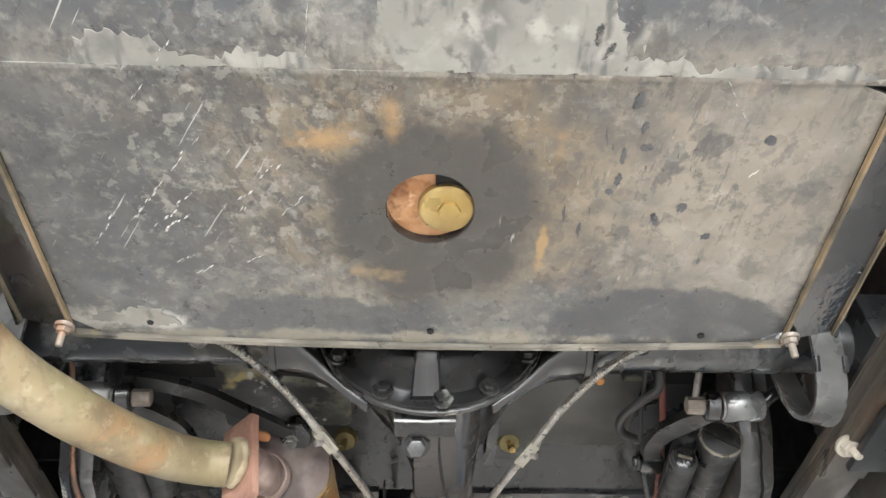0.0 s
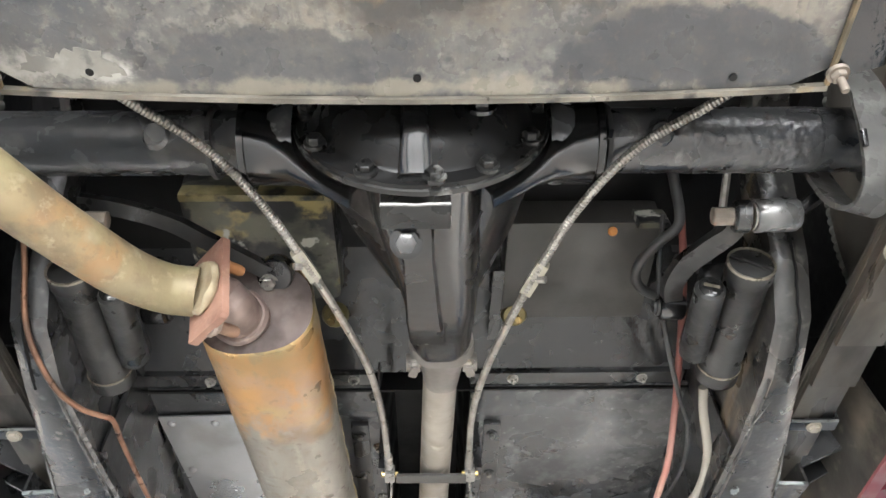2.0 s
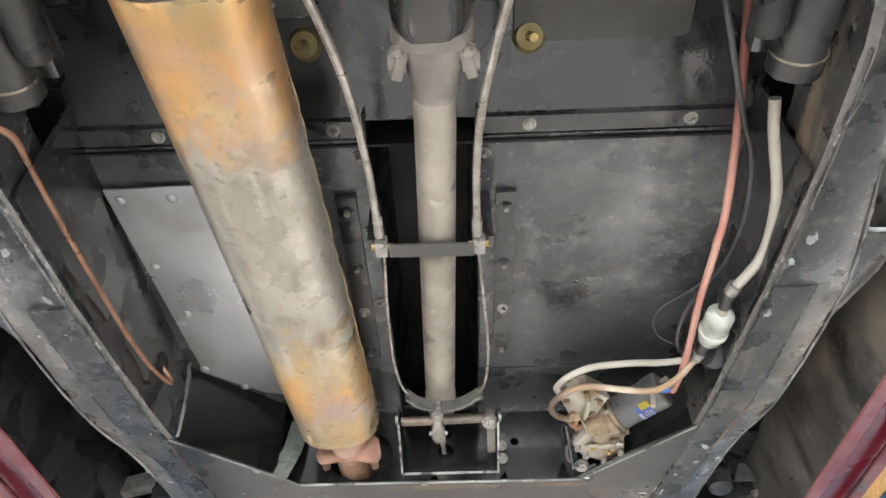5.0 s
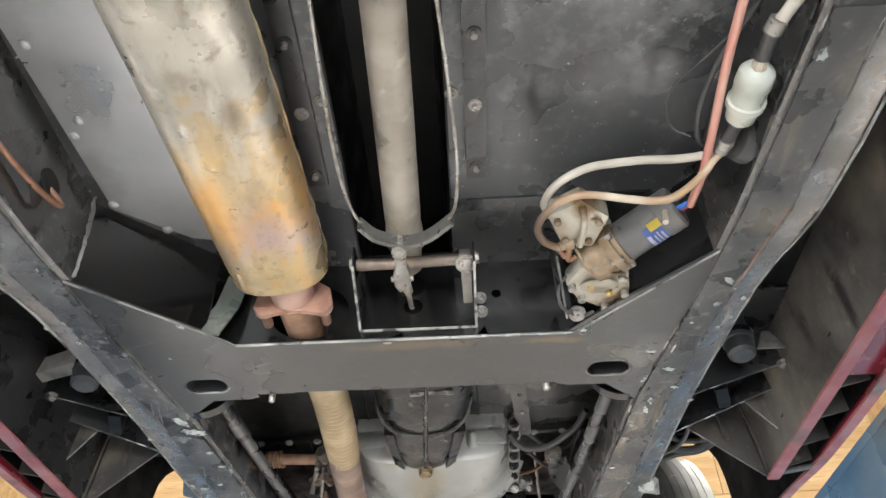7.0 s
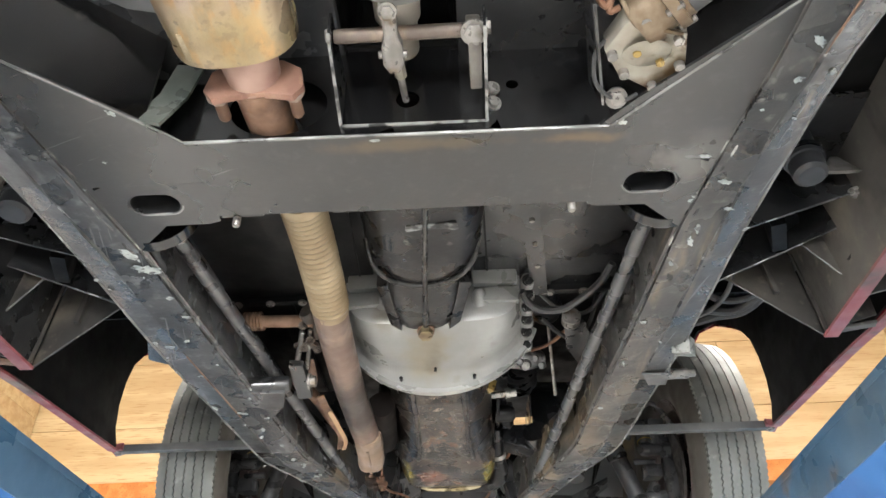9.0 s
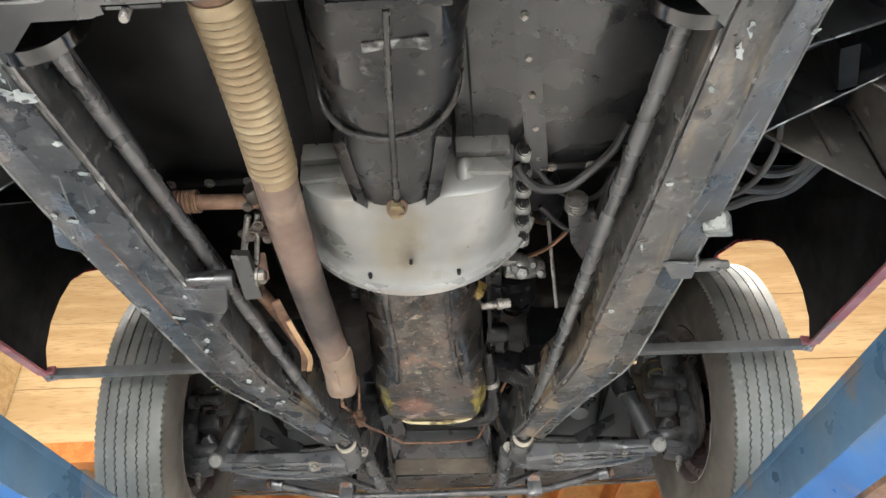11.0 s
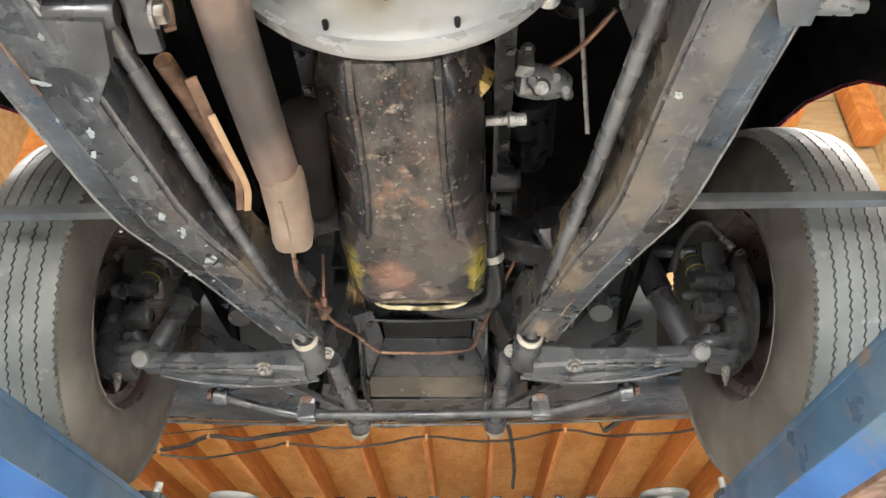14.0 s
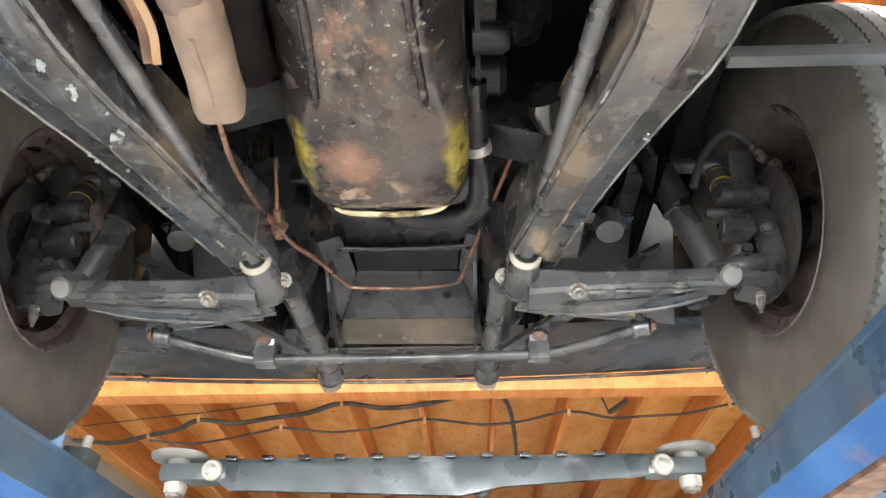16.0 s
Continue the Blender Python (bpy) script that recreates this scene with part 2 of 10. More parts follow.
BLUE = surface("blue_lift_paint", (0.035, 0.085, 0.15), (0.05, 0.115, 0.195), 0.42, 0, 5, 100, 0.15, dust=[((0.09, 0.13, 0.165), 4, 0.45, 0.72), ((0.14, 0.11, 0.085), 11, 0.62, 0.75)])
BLUEBRIGHT = surface("bright_blue_lift_paint", (0.012, 0.095, 0.30), (0.025, 0.135, 0.38), 0.45, 0, 5, 100, 0.1, dust=[((0.09, 0.15, 0.21), 5, 0.52, 0.70), ((0.22, 0.15, 0.09), 9, 0.60, 0.72)])
JACKGREY = surface("grey_blue_jack_paint", (0.046, 0.060, 0.064), (0.070, 0.086, 0.090), 0.42, 0.1, 7, 120, 0.15, dust=[((0.19, 0.21, 0.22), 9, 0.58, 0.75), ((0.04, 0.045, 0.05), 16, 0.58, 0.72)])
RUBBER = surface("grey_rubber_pad", (0.16, 0.16, 0.15), (0.24, 0.235, 0.21), 0.8, 0, 14, 100, 0.3)
CREAM = surface("cream_plastic_collar", (0.36, 0.32, 0.26), (0.46, 0.42, 0.35), 0.6, 0, 20, 120, 0.15, dust=[((0.16, 0.13, 0.10), 18, 0.58, 0.72)])
ARMDARK = surface("dark_oily_forging", (0.042, 0.043, 0.045), (0.080, 0.080, 0.080), 0.34, 0.1, 9, 110, 0.3, dust=[((0.012, 0.012, 0.013), 14, 0.54, 0.74), ((0.11, 0.105, 0.097), 14, 0.59, 0.80)])
ARMGREY = surface("dusty_black_forging", (0.066, 0.068, 0.071), (0.112, 0.114, 0.115), 0.34, 0.15, 8, 110, 0.3, dust=[((0.025, 0.025, 0.026), 14, 0.56, 0.76), ((0.19, 0.185, 0.172), 12, 0.57, 0.80), ((0.13, 0.10, 0.075), 8, 0.62, 0.80)])
VALANCE = surface("grey_primed_apron", (0.11, 0.098, 0.090), (0.17, 0.152, 0.138), 0.36, 0.3, 4, 90, 0.1, dust=[((0.22, 0.18, 0.10), 6, 0.54, 0.75), ((0.05, 0.046, 0.04), 8, 0.54, 0.75)])
CONCRETE = surface("concrete_floor", (0.50, 0.505, 0.50), (0.59, 0.595, 0.585), 0.5, 0, 1.2, 50, 0.2, dust=[((0.32, 0.32, 0.31), 0.8, 0.58, 0.78)])
PLASTER = surface("white_board_wall", (0.45, 0.44, 0.42), (0.52, 0.51, 0.49), 0.7, 0, 1.0, 60, 0.1)


TUBEBLACK.node_tree.nodes["Bump"].inputs["Distance"].default_value = 0.0018
# MATT loses gloss to keep shaded recesses near-black; oily and lacquered paints shine more than bare ones
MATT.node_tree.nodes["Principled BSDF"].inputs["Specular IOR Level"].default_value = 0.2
for m_ in (BLACK, RAIL, RAILDUST, CROSS, GLOSS, TUBEBLACK, FLOORPAN, ARMGREY, CASTING):
    m_.node_tree.nodes["Principled BSDF"].inputs["Specular IOR Level"].default_value = 0.9


def wood(name, c1, c2, knot, along):
    return surface(name, c1, c2, 0.55, 0, 2.2, 40, 0.12, stretch=along, random_tone=0.20, wander=0.1,
                   streak=(knot, 5.0, 0.52, 0.74, tuple(v * 3.2 for v in along)))


PLANK = wood("pale_pine_boards", (0.43, 0.305, 0.15), (0.52, 0.395, 0.215), (0.34, 0.21, 0.09), (0.5, 6, 6))
JOIST = wood("orange_fir_joists", (0.46, 0.165, 0.038), (0.58, 0.24, 0.065), (0.34, 0.10, 0.025), (6, 0.5, 6))
DECK = wood("orange_plywood_deck", (0.58, 0.265, 0.060), (0.69, 0.37, 0.115), (0.46, 0.18, 0.038), (2, 1, 2))


def stained(m, scale, layers):
    """Stains with ragged rims on a surface: (x, y, sx, sy, inner, outer, raggedness, colour, amount), in the plane from above."""
    n, l = m.node_tree.nodes, m.node_tree.links
    bsdf = n["Principled BSDF"]
    col = bsdf.inputs["Base Color"].links[0].from_socket
    co = n.new("ShaderNodeTexCoord")
    wob = n.new("ShaderNodeTexNoise")
    wob.inputs["Scale"].default_value, wob.inputs["Detail"].default_value = scale, 8
    l.new(co.outputs["Object"], wob.inputs["Vector"])
    for x, y, sx, sy, r0, r1, wobble, colour, amount in layers:
        mv = n.new("ShaderNodeMapping")
        mv.inputs["Location"].default_value = (-x * sx, -y * sy, 0)
        mv.inputs["Scale"].default_value = (sx, sy, 0)
        l.new(co.outputs["Object"], mv.inputs[0])
        ln = n.new("ShaderNodeVectorMath")
        ln.operation = "LENGTH"
        l.new(mv.outputs[0], ln.inputs[0])
        ad = n.new("ShaderNodeMath")
        ad.operation = "MULTIPLY_ADD"
        ad.inputs[1].default_value = wobble
        l.new(wob.outputs[0], ad.inputs[0])
        l.new(ln.outputs["Value"], ad.inputs[2])
        r = n.new("ShaderNodeMapRange")
        r.interpolation_type = "SMOOTHSTEP"
        r.inputs[1].default_value, r.inputs[2].default_value = r1 + wobble / 2, r0 + wobble / 2
        r.inputs[4].default_value = amount
        l.new(ad.outputs[0], r.inputs[0])
        mix = n.new("ShaderNodeMixRGB")
        mix.inputs[2].default_value = (*colour, 1)
        l.new(r.outputs[0], mix.inputs[0])
        l.new(col, mix.inputs[1])
        col = mix.outputs[0]
    l.new(col, bsdf.inputs["Base Color"])
    return m


def scratched(m, angle, along, across, low, colour, x, y, reach):
    """Thin scratches at one angle, gathered round a place."""
    n, l = m.node_tree.nodes, m.node_tree.links
    bsdf = n["Principled BSDF"]
    col = bsdf.inputs["Base Color"].links[0].from_socket
    co = n.new("ShaderNodeTexCoord")
    turn, size = n.new("ShaderNodeMapping"), n.new("ShaderNodeMapping")
    turn.inputs["Rotation"].default_value = (0, 0, radians(angle))
    size.inputs["Scale"].default_value = (along, across, 1)
    l.new(co.outputs["Object"], turn.inputs[0])
    l.new(turn.outputs[0], size.inputs[0])
    t = n.new("ShaderNodeTexNoise")
    t.inputs["Scale"].default_value, t.inputs["Detail"].default_value = 1.0, 5
    l.new(size.outputs[0], t.inputs["Vector"])
    far = n.new("ShaderNodeVectorMath")
    far.operation = "DISTANCE"
    far.inputs[1].default_value = (x, y, 0)
    flatten = n.new("ShaderNodeMapping")
    flatten.inputs["Scale"].default_value = (1, 1, 0)
    l.new(co.outputs["Object"], flatten.inputs[0])
    l.new(flatten.outputs[0], far.inputs[0])
    less = n.new("ShaderNodeMath")
    less.operation = "MULTIPLY_ADD"
    less.inputs[1].default_value = -0.10 / reach
    l.new(far.outputs["Value"], less.inputs[0])
    l.new(t.outputs[0], less.inputs[2])
    r = n.new("ShaderNodeMapRange")
    r.inputs[1].default_value, r.inputs[2].default_value = low, low + 0.03
    l.new(less.outputs[0], r.inputs[0])
    mix = n.new("ShaderNodeMixRGB")
    mix.inputs[2].default_value = (*colour, 1)
    l.new(r.outputs[0], mix.inputs[0])
    l.new(col, mix.inputs[1])
    l.new(mix.outputs[0], bsdf.inputs["Base Color"])
    return m


def painter(m, scale):
    """Layers of ragged stains over a surface: near() masks a place, mottle() blotches, layer() paints, done() joins them up."""
    n, l = m.node_tree.nodes, m.node_tree.links
    bsdf = n["Principled BSDF"]
    col = bsdf.inputs["Base Color"].links[0].from_socket
    co = n.new("ShaderNodeTexCoord")
    wob = n.new("ShaderNodeTexNoise")
    wob.inputs["Scale"].default_value, wob.inputs["Detail"].default_value, wob.inputs["Roughness"].default_value = scale, 10, 0.64
    l.new(co.outputs["Object"], wob.inputs["Vector"])

    def times(f, g):
        x = n.new("ShaderNodeMath")
        x.operation = "MULTIPLY"
        l.new(f, x.inputs[0])
        if isinstance(g, float):
            x.inputs[1].default_value = g
        else:
            l.new(g, x.inputs[1])
        return x.outputs[0]

    def near(x, y, sx, sy, r0, r1, wobble):
        mv = n.new("ShaderNodeMapping")
        mv.inputs["Location"].default_value = (-x * sx, -y * sy, 0)
        mv.inputs["Scale"].default_value = (sx, sy, 0)
        l.new(co.outputs["Object"], mv.inputs[0])
        ln = n.new("ShaderNodeVectorMath")
        ln.operation = "LENGTH"
        l.new(mv.outputs[0], ln.inputs[0])
        ad = n.new("ShaderNodeMath")
        ad.operation = "MULTIPLY_ADD"
        ad.inputs[1].default_value = wobble
        l.new(wob.outputs[0], ad.inputs[0])
        l.new(ln.outputs["Value"], ad.inputs[2])
        r = n.new("ShaderNodeMapRange")
        r.interpolation_type = "SMOOTHSTEP"
        r.inputs[1].default_value, r.inputs[2].default_value = r1 + wobble / 2, r0 + wobble / 2
        l.new(ad.outputs[0], r.inputs[0])
        return r.outputs[0]

    def layer(f, colour, amount=1.0):
        nonlocal col
        x = n.new("ShaderNodeMixRGB")
        x.inputs[2].default_value = (*colour, 1)
        l.new(times(f, amount), x.inputs[0])
        l.new(col, x.inputs[1])
        col = x.outputs[0]

    def mottle(size, low, high, colour, amount, stretch=(1, 1, 1), within=None, turn=0.0):
        tn, mv = n.new("ShaderNodeMapping"), n.new("ShaderNodeMapping")
        tn.inputs["Rotation"].default_value = (0, 0, radians(turn))
        mv.inputs["Scale"].default_value, mv.inputs["Location"].default_value = stretch, (size * 0.1, 3.0, 1.0)
        l.new(co.outputs["Object"], tn.inputs[0])
        l.new(tn.outputs[0], mv.inputs[0])
        t = n.new("ShaderNodeTexNoise")
        t.inputs["Scale"].default_value, t.inputs["Detail"].default_value, t.inputs["Roughness"].default_value = size, 6, 0.6
        l.new(mv.outputs[0], t.inputs["Vector"])
        r = n.new("ShaderNodeMapRange")
        r.inputs[1].default_value, r.inputs[2].default_value = low, high
        l.new(t.outputs[0], r.inputs[0])
        layer(times(r.outputs[0], within) if within else r.outputs[0], colour, amount)

    def done():
        l.new(col, bsdf.inputs["Base Color"])
        return m

    return near, layer, mottle, done


BELL = surface("stained_bell_casting", (0.215, 0.215, 0.204), (0.30, 0.30, 0.285), 0.42, 0.22, 5, 110, 0.25, dust=[((0.22, 0.205, 0.165), 6, 0.52, 0.74), ((0.22, 0.21, 0.19), 30, 0.60, 0.74)])
# brown oil stains in the middle; a darker patch near the left edge
stained(BELL, 26, [(0.0, 2.47, 1, 0.55, 0.0, 0.06, 0.09, (0.20, 0.16, 0.095), 0.6), (0.012, 2.50, 1.6, 0.8, 0.0, 0.04, 0.07, (0.11, 0.085, 0.055), 0.65), (-0.14, 2.50, 1.5, 0.9, 0.0, 0.05, 0.06, (0.12, 0.105, 0.085), 0.8), (-0.075, 2.40, 1.3, 1.0, 0.0, 0.035, 0.05, (0.14, 0.12, 0.09), 0.5)])
stained(FRONTPIPE, 22, [(-0.155, 2.62, 0.4, 1, 0.05, 0.15, 0.10, (0.045, 0.040, 0.037), 0.85), (-0.160, 2.85, 0.4, 1, 0.0, 0.06, 0.05, (0.27, 0.20, 0.16), 0.6)])
stained(FLOORPAN, 14, [(0.37, 1.37, 0.9, 0.7, 0.0, 0.09, 0.16, (0.20, 0.20, 0.195), 0.6), (0.30, 1.40, 0.8, 0.9, 0.0, 0.08, 0.14, (0.125, 0.127, 0.13), 0.6), (0.20, 1.30, 0.6, 1.2, 0.0, 0.06, 0.10, (0.11, 0.112, 0.114), 0.5), (0.25, 1.52, 0.8, 0.8, 0.0, 0.07, 0.12, (0.016, 0.016, 0.017), 0.6)])


def sump_paint(m):
    """Oily black flanks; the flat bottom scraped to warm grey, cream and salmon; yellow paint low on the flanks."""
    near, layer, mottle, done = painter(m, 34)
    bottom = near(0.011, 0, 1, 0, 0.044, 0.056, 0.03)
    back, front = near(0.005, 2.76, 1, 0.30, 0.02, 0.06, 0.05), near(0.0, 3.07, 0.75, 1.0, 0.03, 0.085, 0.05)
    mottle(18, 0.42, 0.60, (0.088, 0.076, 0.064), 0.85, (1.5, 0.6, 1), bottom)
    mottle(22, 0.53, 0.60, (0.22, 0.115, 0.075), 0.7, (1.4, 0.7, 1), back)
    mottle(34, 0.58, 0.66, (0.34, 0.275, 0.215), 0.7, (1.0, 1.0, 1), back)
    mottle(170, 0.63, 0.67, (0.44, 0.385, 0.31), 0.7, (1, 0.7, 1), near(0.005, 2.80, 0.8, 0.25, 0.02, 0.07, 0.05))
    mottle(130, 0.64, 0.66, (0.34, 0.20, 0.12), 0.8, (1, 1, 1), near(-0.075, 2.80, 1, 0.22, 0.0, 0.05, 0.05))
    layer(near(0.055, 3.02, 0.9, 0.55, 0.0, 0.05, 0.06), (0.075, 0.070, 0.060), 0.8)
    layer(near(-0.025, 3.035, 0.9, 0.6, 0.0, 0.045, 0.07), (0.30, 0.155, 0.105), 0.75)
    mottle(26, 0.50, 0.58, (0.40, 0.29, 0.22), 0.75, (1, 1, 1), near(-0.01, 3.10, 0.6, 1.3, 0.02, 0.05, 0.05))
    mottle(60, 0.58, 0.62, (0.05, 0.042, 0.036), 0.7, (1, 1, 1), front)
    layer(near(0.108, 3.03, 1.6, 0.40, 0.010, 0.034, 0.05), (0.30, 0.235, 0.03), 0.75)
    layer(near(-0.082, 3.02, 1.7, 0.40, 0.008, 0.030, 0.05), (0.30, 0.235, 0.03), 0.75)
    mottle(48, 0.52, 0.58, (0.03, 0.027, 0.02), 0.75, (1.3, 0.7, 1), near(0.108, 3.03, 1.6, 0.40, 0.010, 0.04, 0.05))
    mottle(44, 0.52, 0.58, (0.03, 0.027, 0.02), 0.75, (1.3, 0.7, 1), near(-0.082, 3.02, 1.7, 0.40, 0.008, 0.036, 0.05))
    return done()


sump_paint(SUMP)


def floor_paint(m):
    near, layer, mottle, done = painter(m, 20)
    cloud = near(0.37, 1.37, 0.9, 0.6, 0.02, 0.11, 0.16)
    mottle(26, 0.47, 0.60, (0.21, 0.21, 0.205), 0.75, (1, 1, 1), cloud)
    mottle(60, 0.55, 0.63, (0.34, 0.34, 0.33), 0.6, (1, 1, 1), cloud)
    mottle(30, 0.52, 0.66, (0.115, 0.117, 0.12), 0.6, (1, 1, 1), near(0.24, 1.42, 0.6, 0.5, 0.05, 0.13, 0.12))
    mottle(110, 0.68, 0.70, (0.45, 0.45, 0.44), 0.8)
    return done()


floor_paint(FLOORPAN)


for m_, x in ((RAIL, -0.35), (RAILDUST, 0.35)):
    scratched(m_, 78, 6, 170, 0.655, (0.15, 0.152, 0.152), x, 2.3, 1.6)
stained(RAILDUST, 22, [(0.31, 2.78, 1.4, 0.30, 0.0, 0.05, 0.10, (0.155, 0.115, 0.075), 0.65), (0.25, 3.02, 1.2, 0.5, 0.0, 0.05, 0.09, (0.19, 0.135, 0.075), 0.65), (0.36, 2.55, 1.5, 0.4, 0.0, 0.05, 0.10, (0.125, 0.105, 0.078), 0.6)])
stained(RAIL, 22, [(-0.24, 3.00, 1.2, 0.6, 0.0, 0.05, 0.09, (0.17, 0.125, 0.07), 0.6), (-0.30, 2.80, 1.4, 0.4, 0.0, 0.04, 0.09, (0.10, 0.075, 0.055), 0.5)])
scratched(CROSS, 20, 9, 200, 0.655, (0.085, 0.085, 0.084), -0.30, 1.85, 0.45)
stained(CROSS, 30, [(0.02, 1.882, 0.25, 2.4, 0.0, 0.035, 0.05, (0.13, 0.085, 0.035), 0.55), (0.21, 1.884, 0.5, 2.6, 0.0, 0.03, 0.05, (0.17, 0.10, 0.035), 0.6), (0.36, 1.93, 0.8, 1.2, 0.0, 0.06, 0.10, (0.11, 0.105, 0.095), 0.6)])


stained(TAN, 18, [(-0.36, 0.775, 0.8, 0.8, 0.0, 0.06, 0.07, (0.26, 0.165, 0.08), 0.65), (-0.45, 0.62, 0.6, 0.6, 0.0, 0.07, 0.08, (0.47, 0.40, 0.27), 0.6), (-0.265, 0.85, 0.9, 0.9, 0.0, 0.04, 0.05, (0.20, 0.15, 0.085), 0.7), (-0.50, 0.50, 0.7, 0.7, 0.0, 0.05, 0.06, (0.17, 0.145, 0.09), 0.7),
                  (-0.325, 0.79, 1.4, 1.4, 0.0, 0.04, 0.05, (0.42, 0.26, 0.10), 0.6), (-0.40, 0.68, 1.2, 0.8, 0.0, 0.035, 0.05, (0.19, 0.165, 0.105), 0.6)])


def tailpipe_skin(m):
    near, layer, mottle, done = painter(m, 26)
    mottle(16, 0.50, 0.60, (0.36, 0.20, 0.09), 0.6, (1, 1, 1), near(-0.30, 0.76, 1, 1, 0.03, 0.12, 0.08))
    mottle(22, 0.52, 0.60, (0.20, 0.15, 0.09), 0.6, (1.3, 0.7, 1))
    mottle(15, 0.52, 0.62, (0.30, 0.275, 0.15), 0.6, (1.4, 0.6, 1))
    mottle(40, 0.56, 0.64, (0.47, 0.40, 0.27), 0.5)
    mottle(75, 0.58, 0.66, (0.17, 0.12, 0.075), 0.5)
    layer(near(-0.255, 0.845, 1, 1, 0.0, 0.05, 0.05), (0.20, 0.165, 0.085), 0.7)
    layer(near(-0.385, 0.535, 0.8, 0.8, 0.0, 0.04, 0.04), (0.25, 0.13, 0.07), 0.7)
    return done()


tailpipe_skin(TAN)
stained(PINK, 8, [(0.35, 0.95, 1, 0.7, 0.12, 0.24, 0.05, (0.13, 0.035, 0.028), 0.9)])
stained(STAINED, 20, [(0.205, 1.665, 1, 0.8, 0.02, 0.055, 0.03, (0.075, 0.045, 0.028), 0.95), (0.240, 1.606, 1, 1, 0.0, 0.035, 0.03, (0.20, 0.11, 0.055), 0.8)])


def tank_paint():
    """Worn black paint: pale scuffs, a dark ring of old sealer round the drain hole, rust beside it."""
    m = surface("worn_tank_paint", (0.078, 0.080, 0.082), (0.145, 0.140, 0.128), 0.38, 0.15, 11, 130, 0.25,
                dust=[((0.235, 0.222, 0.195), 4, 0.44, 0.72), ((0.06, 0.061, 0.064), 7, 0.52, 0.70), ((0.10, 0.10, 0.10), 120, 0.46, 0.74), ((0.30, 0.285, 0.25), 30, 0.56, 0.76), ((0.062, 0.062, 0.064), 60, 0.56, 0.72), ((0.052, 0.052, 0.054), 22, 0.60, 0.74)],
                streak=((0.062, 0.062, 0.064), 16, 0.60, 0.72, (4.0, 0.8, 1)), chips=((0.38, 0.37, 0.35), 150, 0.745))
    near, layer, mottle, done = painter(m, 24)
    # broad brown staining round the hole, paler and warmer to one side, bluish behind the crease
    layer(near(0.03, 0.42, 0.62, 0.9, 0.02, 0.17, 0.30), (0.215, 0.165, 0.105), 0.9)
    layer(near(0.27, 0.42, 0.65, 0.5, 0.02, 0.12, 0.14), (0.30, 0.262, 0.212), 0.85)
    layer(near(-0.26, 0.50, 0.8, 0.7, 0.0, 0.12, 0.18), (0.075, 0.079, 0.084), 0.75)
    layer(near(0.0, 0.10, 0.16, 1.0, 0.17, 0.212, 0.05), (0.095, 0.100, 0.106), 0.85)
    layer(near(0.03, 0.290, 0.30, 1.5, 0.012, 0.046, 0.16), (0.34, 0.325, 0.285), 0.75)
    layer(near(0.055, 0.245, 0.9, 0.9, 0.04, 0.075, 0.16), (0.31, 0.295, 0.25), 0.75)
    layer(near(0.148, 0.275, 2.2, 0.9, 0.01, 0.022, 0.03), (0.07, 0.073, 0.078), 0.9)
    layer(near(-0.16, 0.318, 0.10, 4.0, 0.0, 0.035, 0.09), (0.33, 0.32, 0.29), 0.6)
    # blotches and drips at hand size and finger size
    mottle(13, 0.54, 0.62, (0.088, 0.088, 0.088), 0.42)
    left_field, right_field = near(-0.13, 0.40, 0.8, 0.8, 0.05, 0.16, 0.10), near(0.20, 0.40, 0.8, 0.8, 0.04, 0.15, 0.10)
    mottle(46, 0.535, 0.565, (0.075, 0.074, 0.072), 0.65, (1.0, 0.55, 1), left_field, 25)
    mottle(95, 0.55, 0.575, (0.070, 0.069, 0.067), 0.6, (1.0, 0.5, 1), left_field, 25)
    mottle(60, 0.56, 0.59, (0.33, 0.315, 0.28), 0.55, (1, 1, 1), left_field)
    mottle(30, 0.585, 0.60, (0.085, 0.082, 0.078), 0.7, (1.0, 0.45, 1), right_field, -12)
    mottle(70, 0.60, 0.62, (0.085, 0.080, 0.073), 0.6, (1.6, 0.35, 1), right_field, -8)
    mottle(42, 0.545, 0.575, (0.115, 0.090, 0.065), 0.55, (1, 1, 1), near(0.02, 0.35, 0.7, 1.4, 0.02, 0.11, 0.10))
    mottle(85, 0.56, 0.59, (0.34, 0.31, 0.26), 0.5, (1, 1, 1), near(0.03, 0.34, 0.6, 1.4, 0.02, 0.10, 0.10))
    mottle(34, 0.56, 0.63, (0.080, 0.078, 0.075), 0.50)
    mottle(75, 0.57, 0.66, (0.085, 0.083, 0.080), 0.45)
    mottle(48, 0.58, 0.67, (0.34, 0.32, 0.28), 0.38)
    mottle(22, 0.58, 0.66, (0.105, 0.098, 0.088), 0.45, (4.5, 0.9, 1))
    mottle(150, 0.58, 0.70, (0.36, 0.34, 0.30), 0.30)
    # sealer round the hole, and dark bands along the front edge
    layer(near(0.235, 0.595, 0.62, 1.25, 0.070, 0.080, 0.07), (0.060, 0.062, 0.066), 0.9)
    layer(near(-0.10, 0.59, 0.5, 1.6, 0.05, 0.06, 0.10), (0.070, 0.072, 0.076), 0.75)
    layer(near(0.012, 0.455, 1, 0.95, 0.075, 0.105, 0.10), (0.062, 0.059, 0.055), 0.92)
    mottle(40, 0.56, 0.66, (0.12, 0.108, 0.092), 0.35)
    mottle(90, 0.60, 0.70, (0.20, 0.17, 0.13), 0.30)
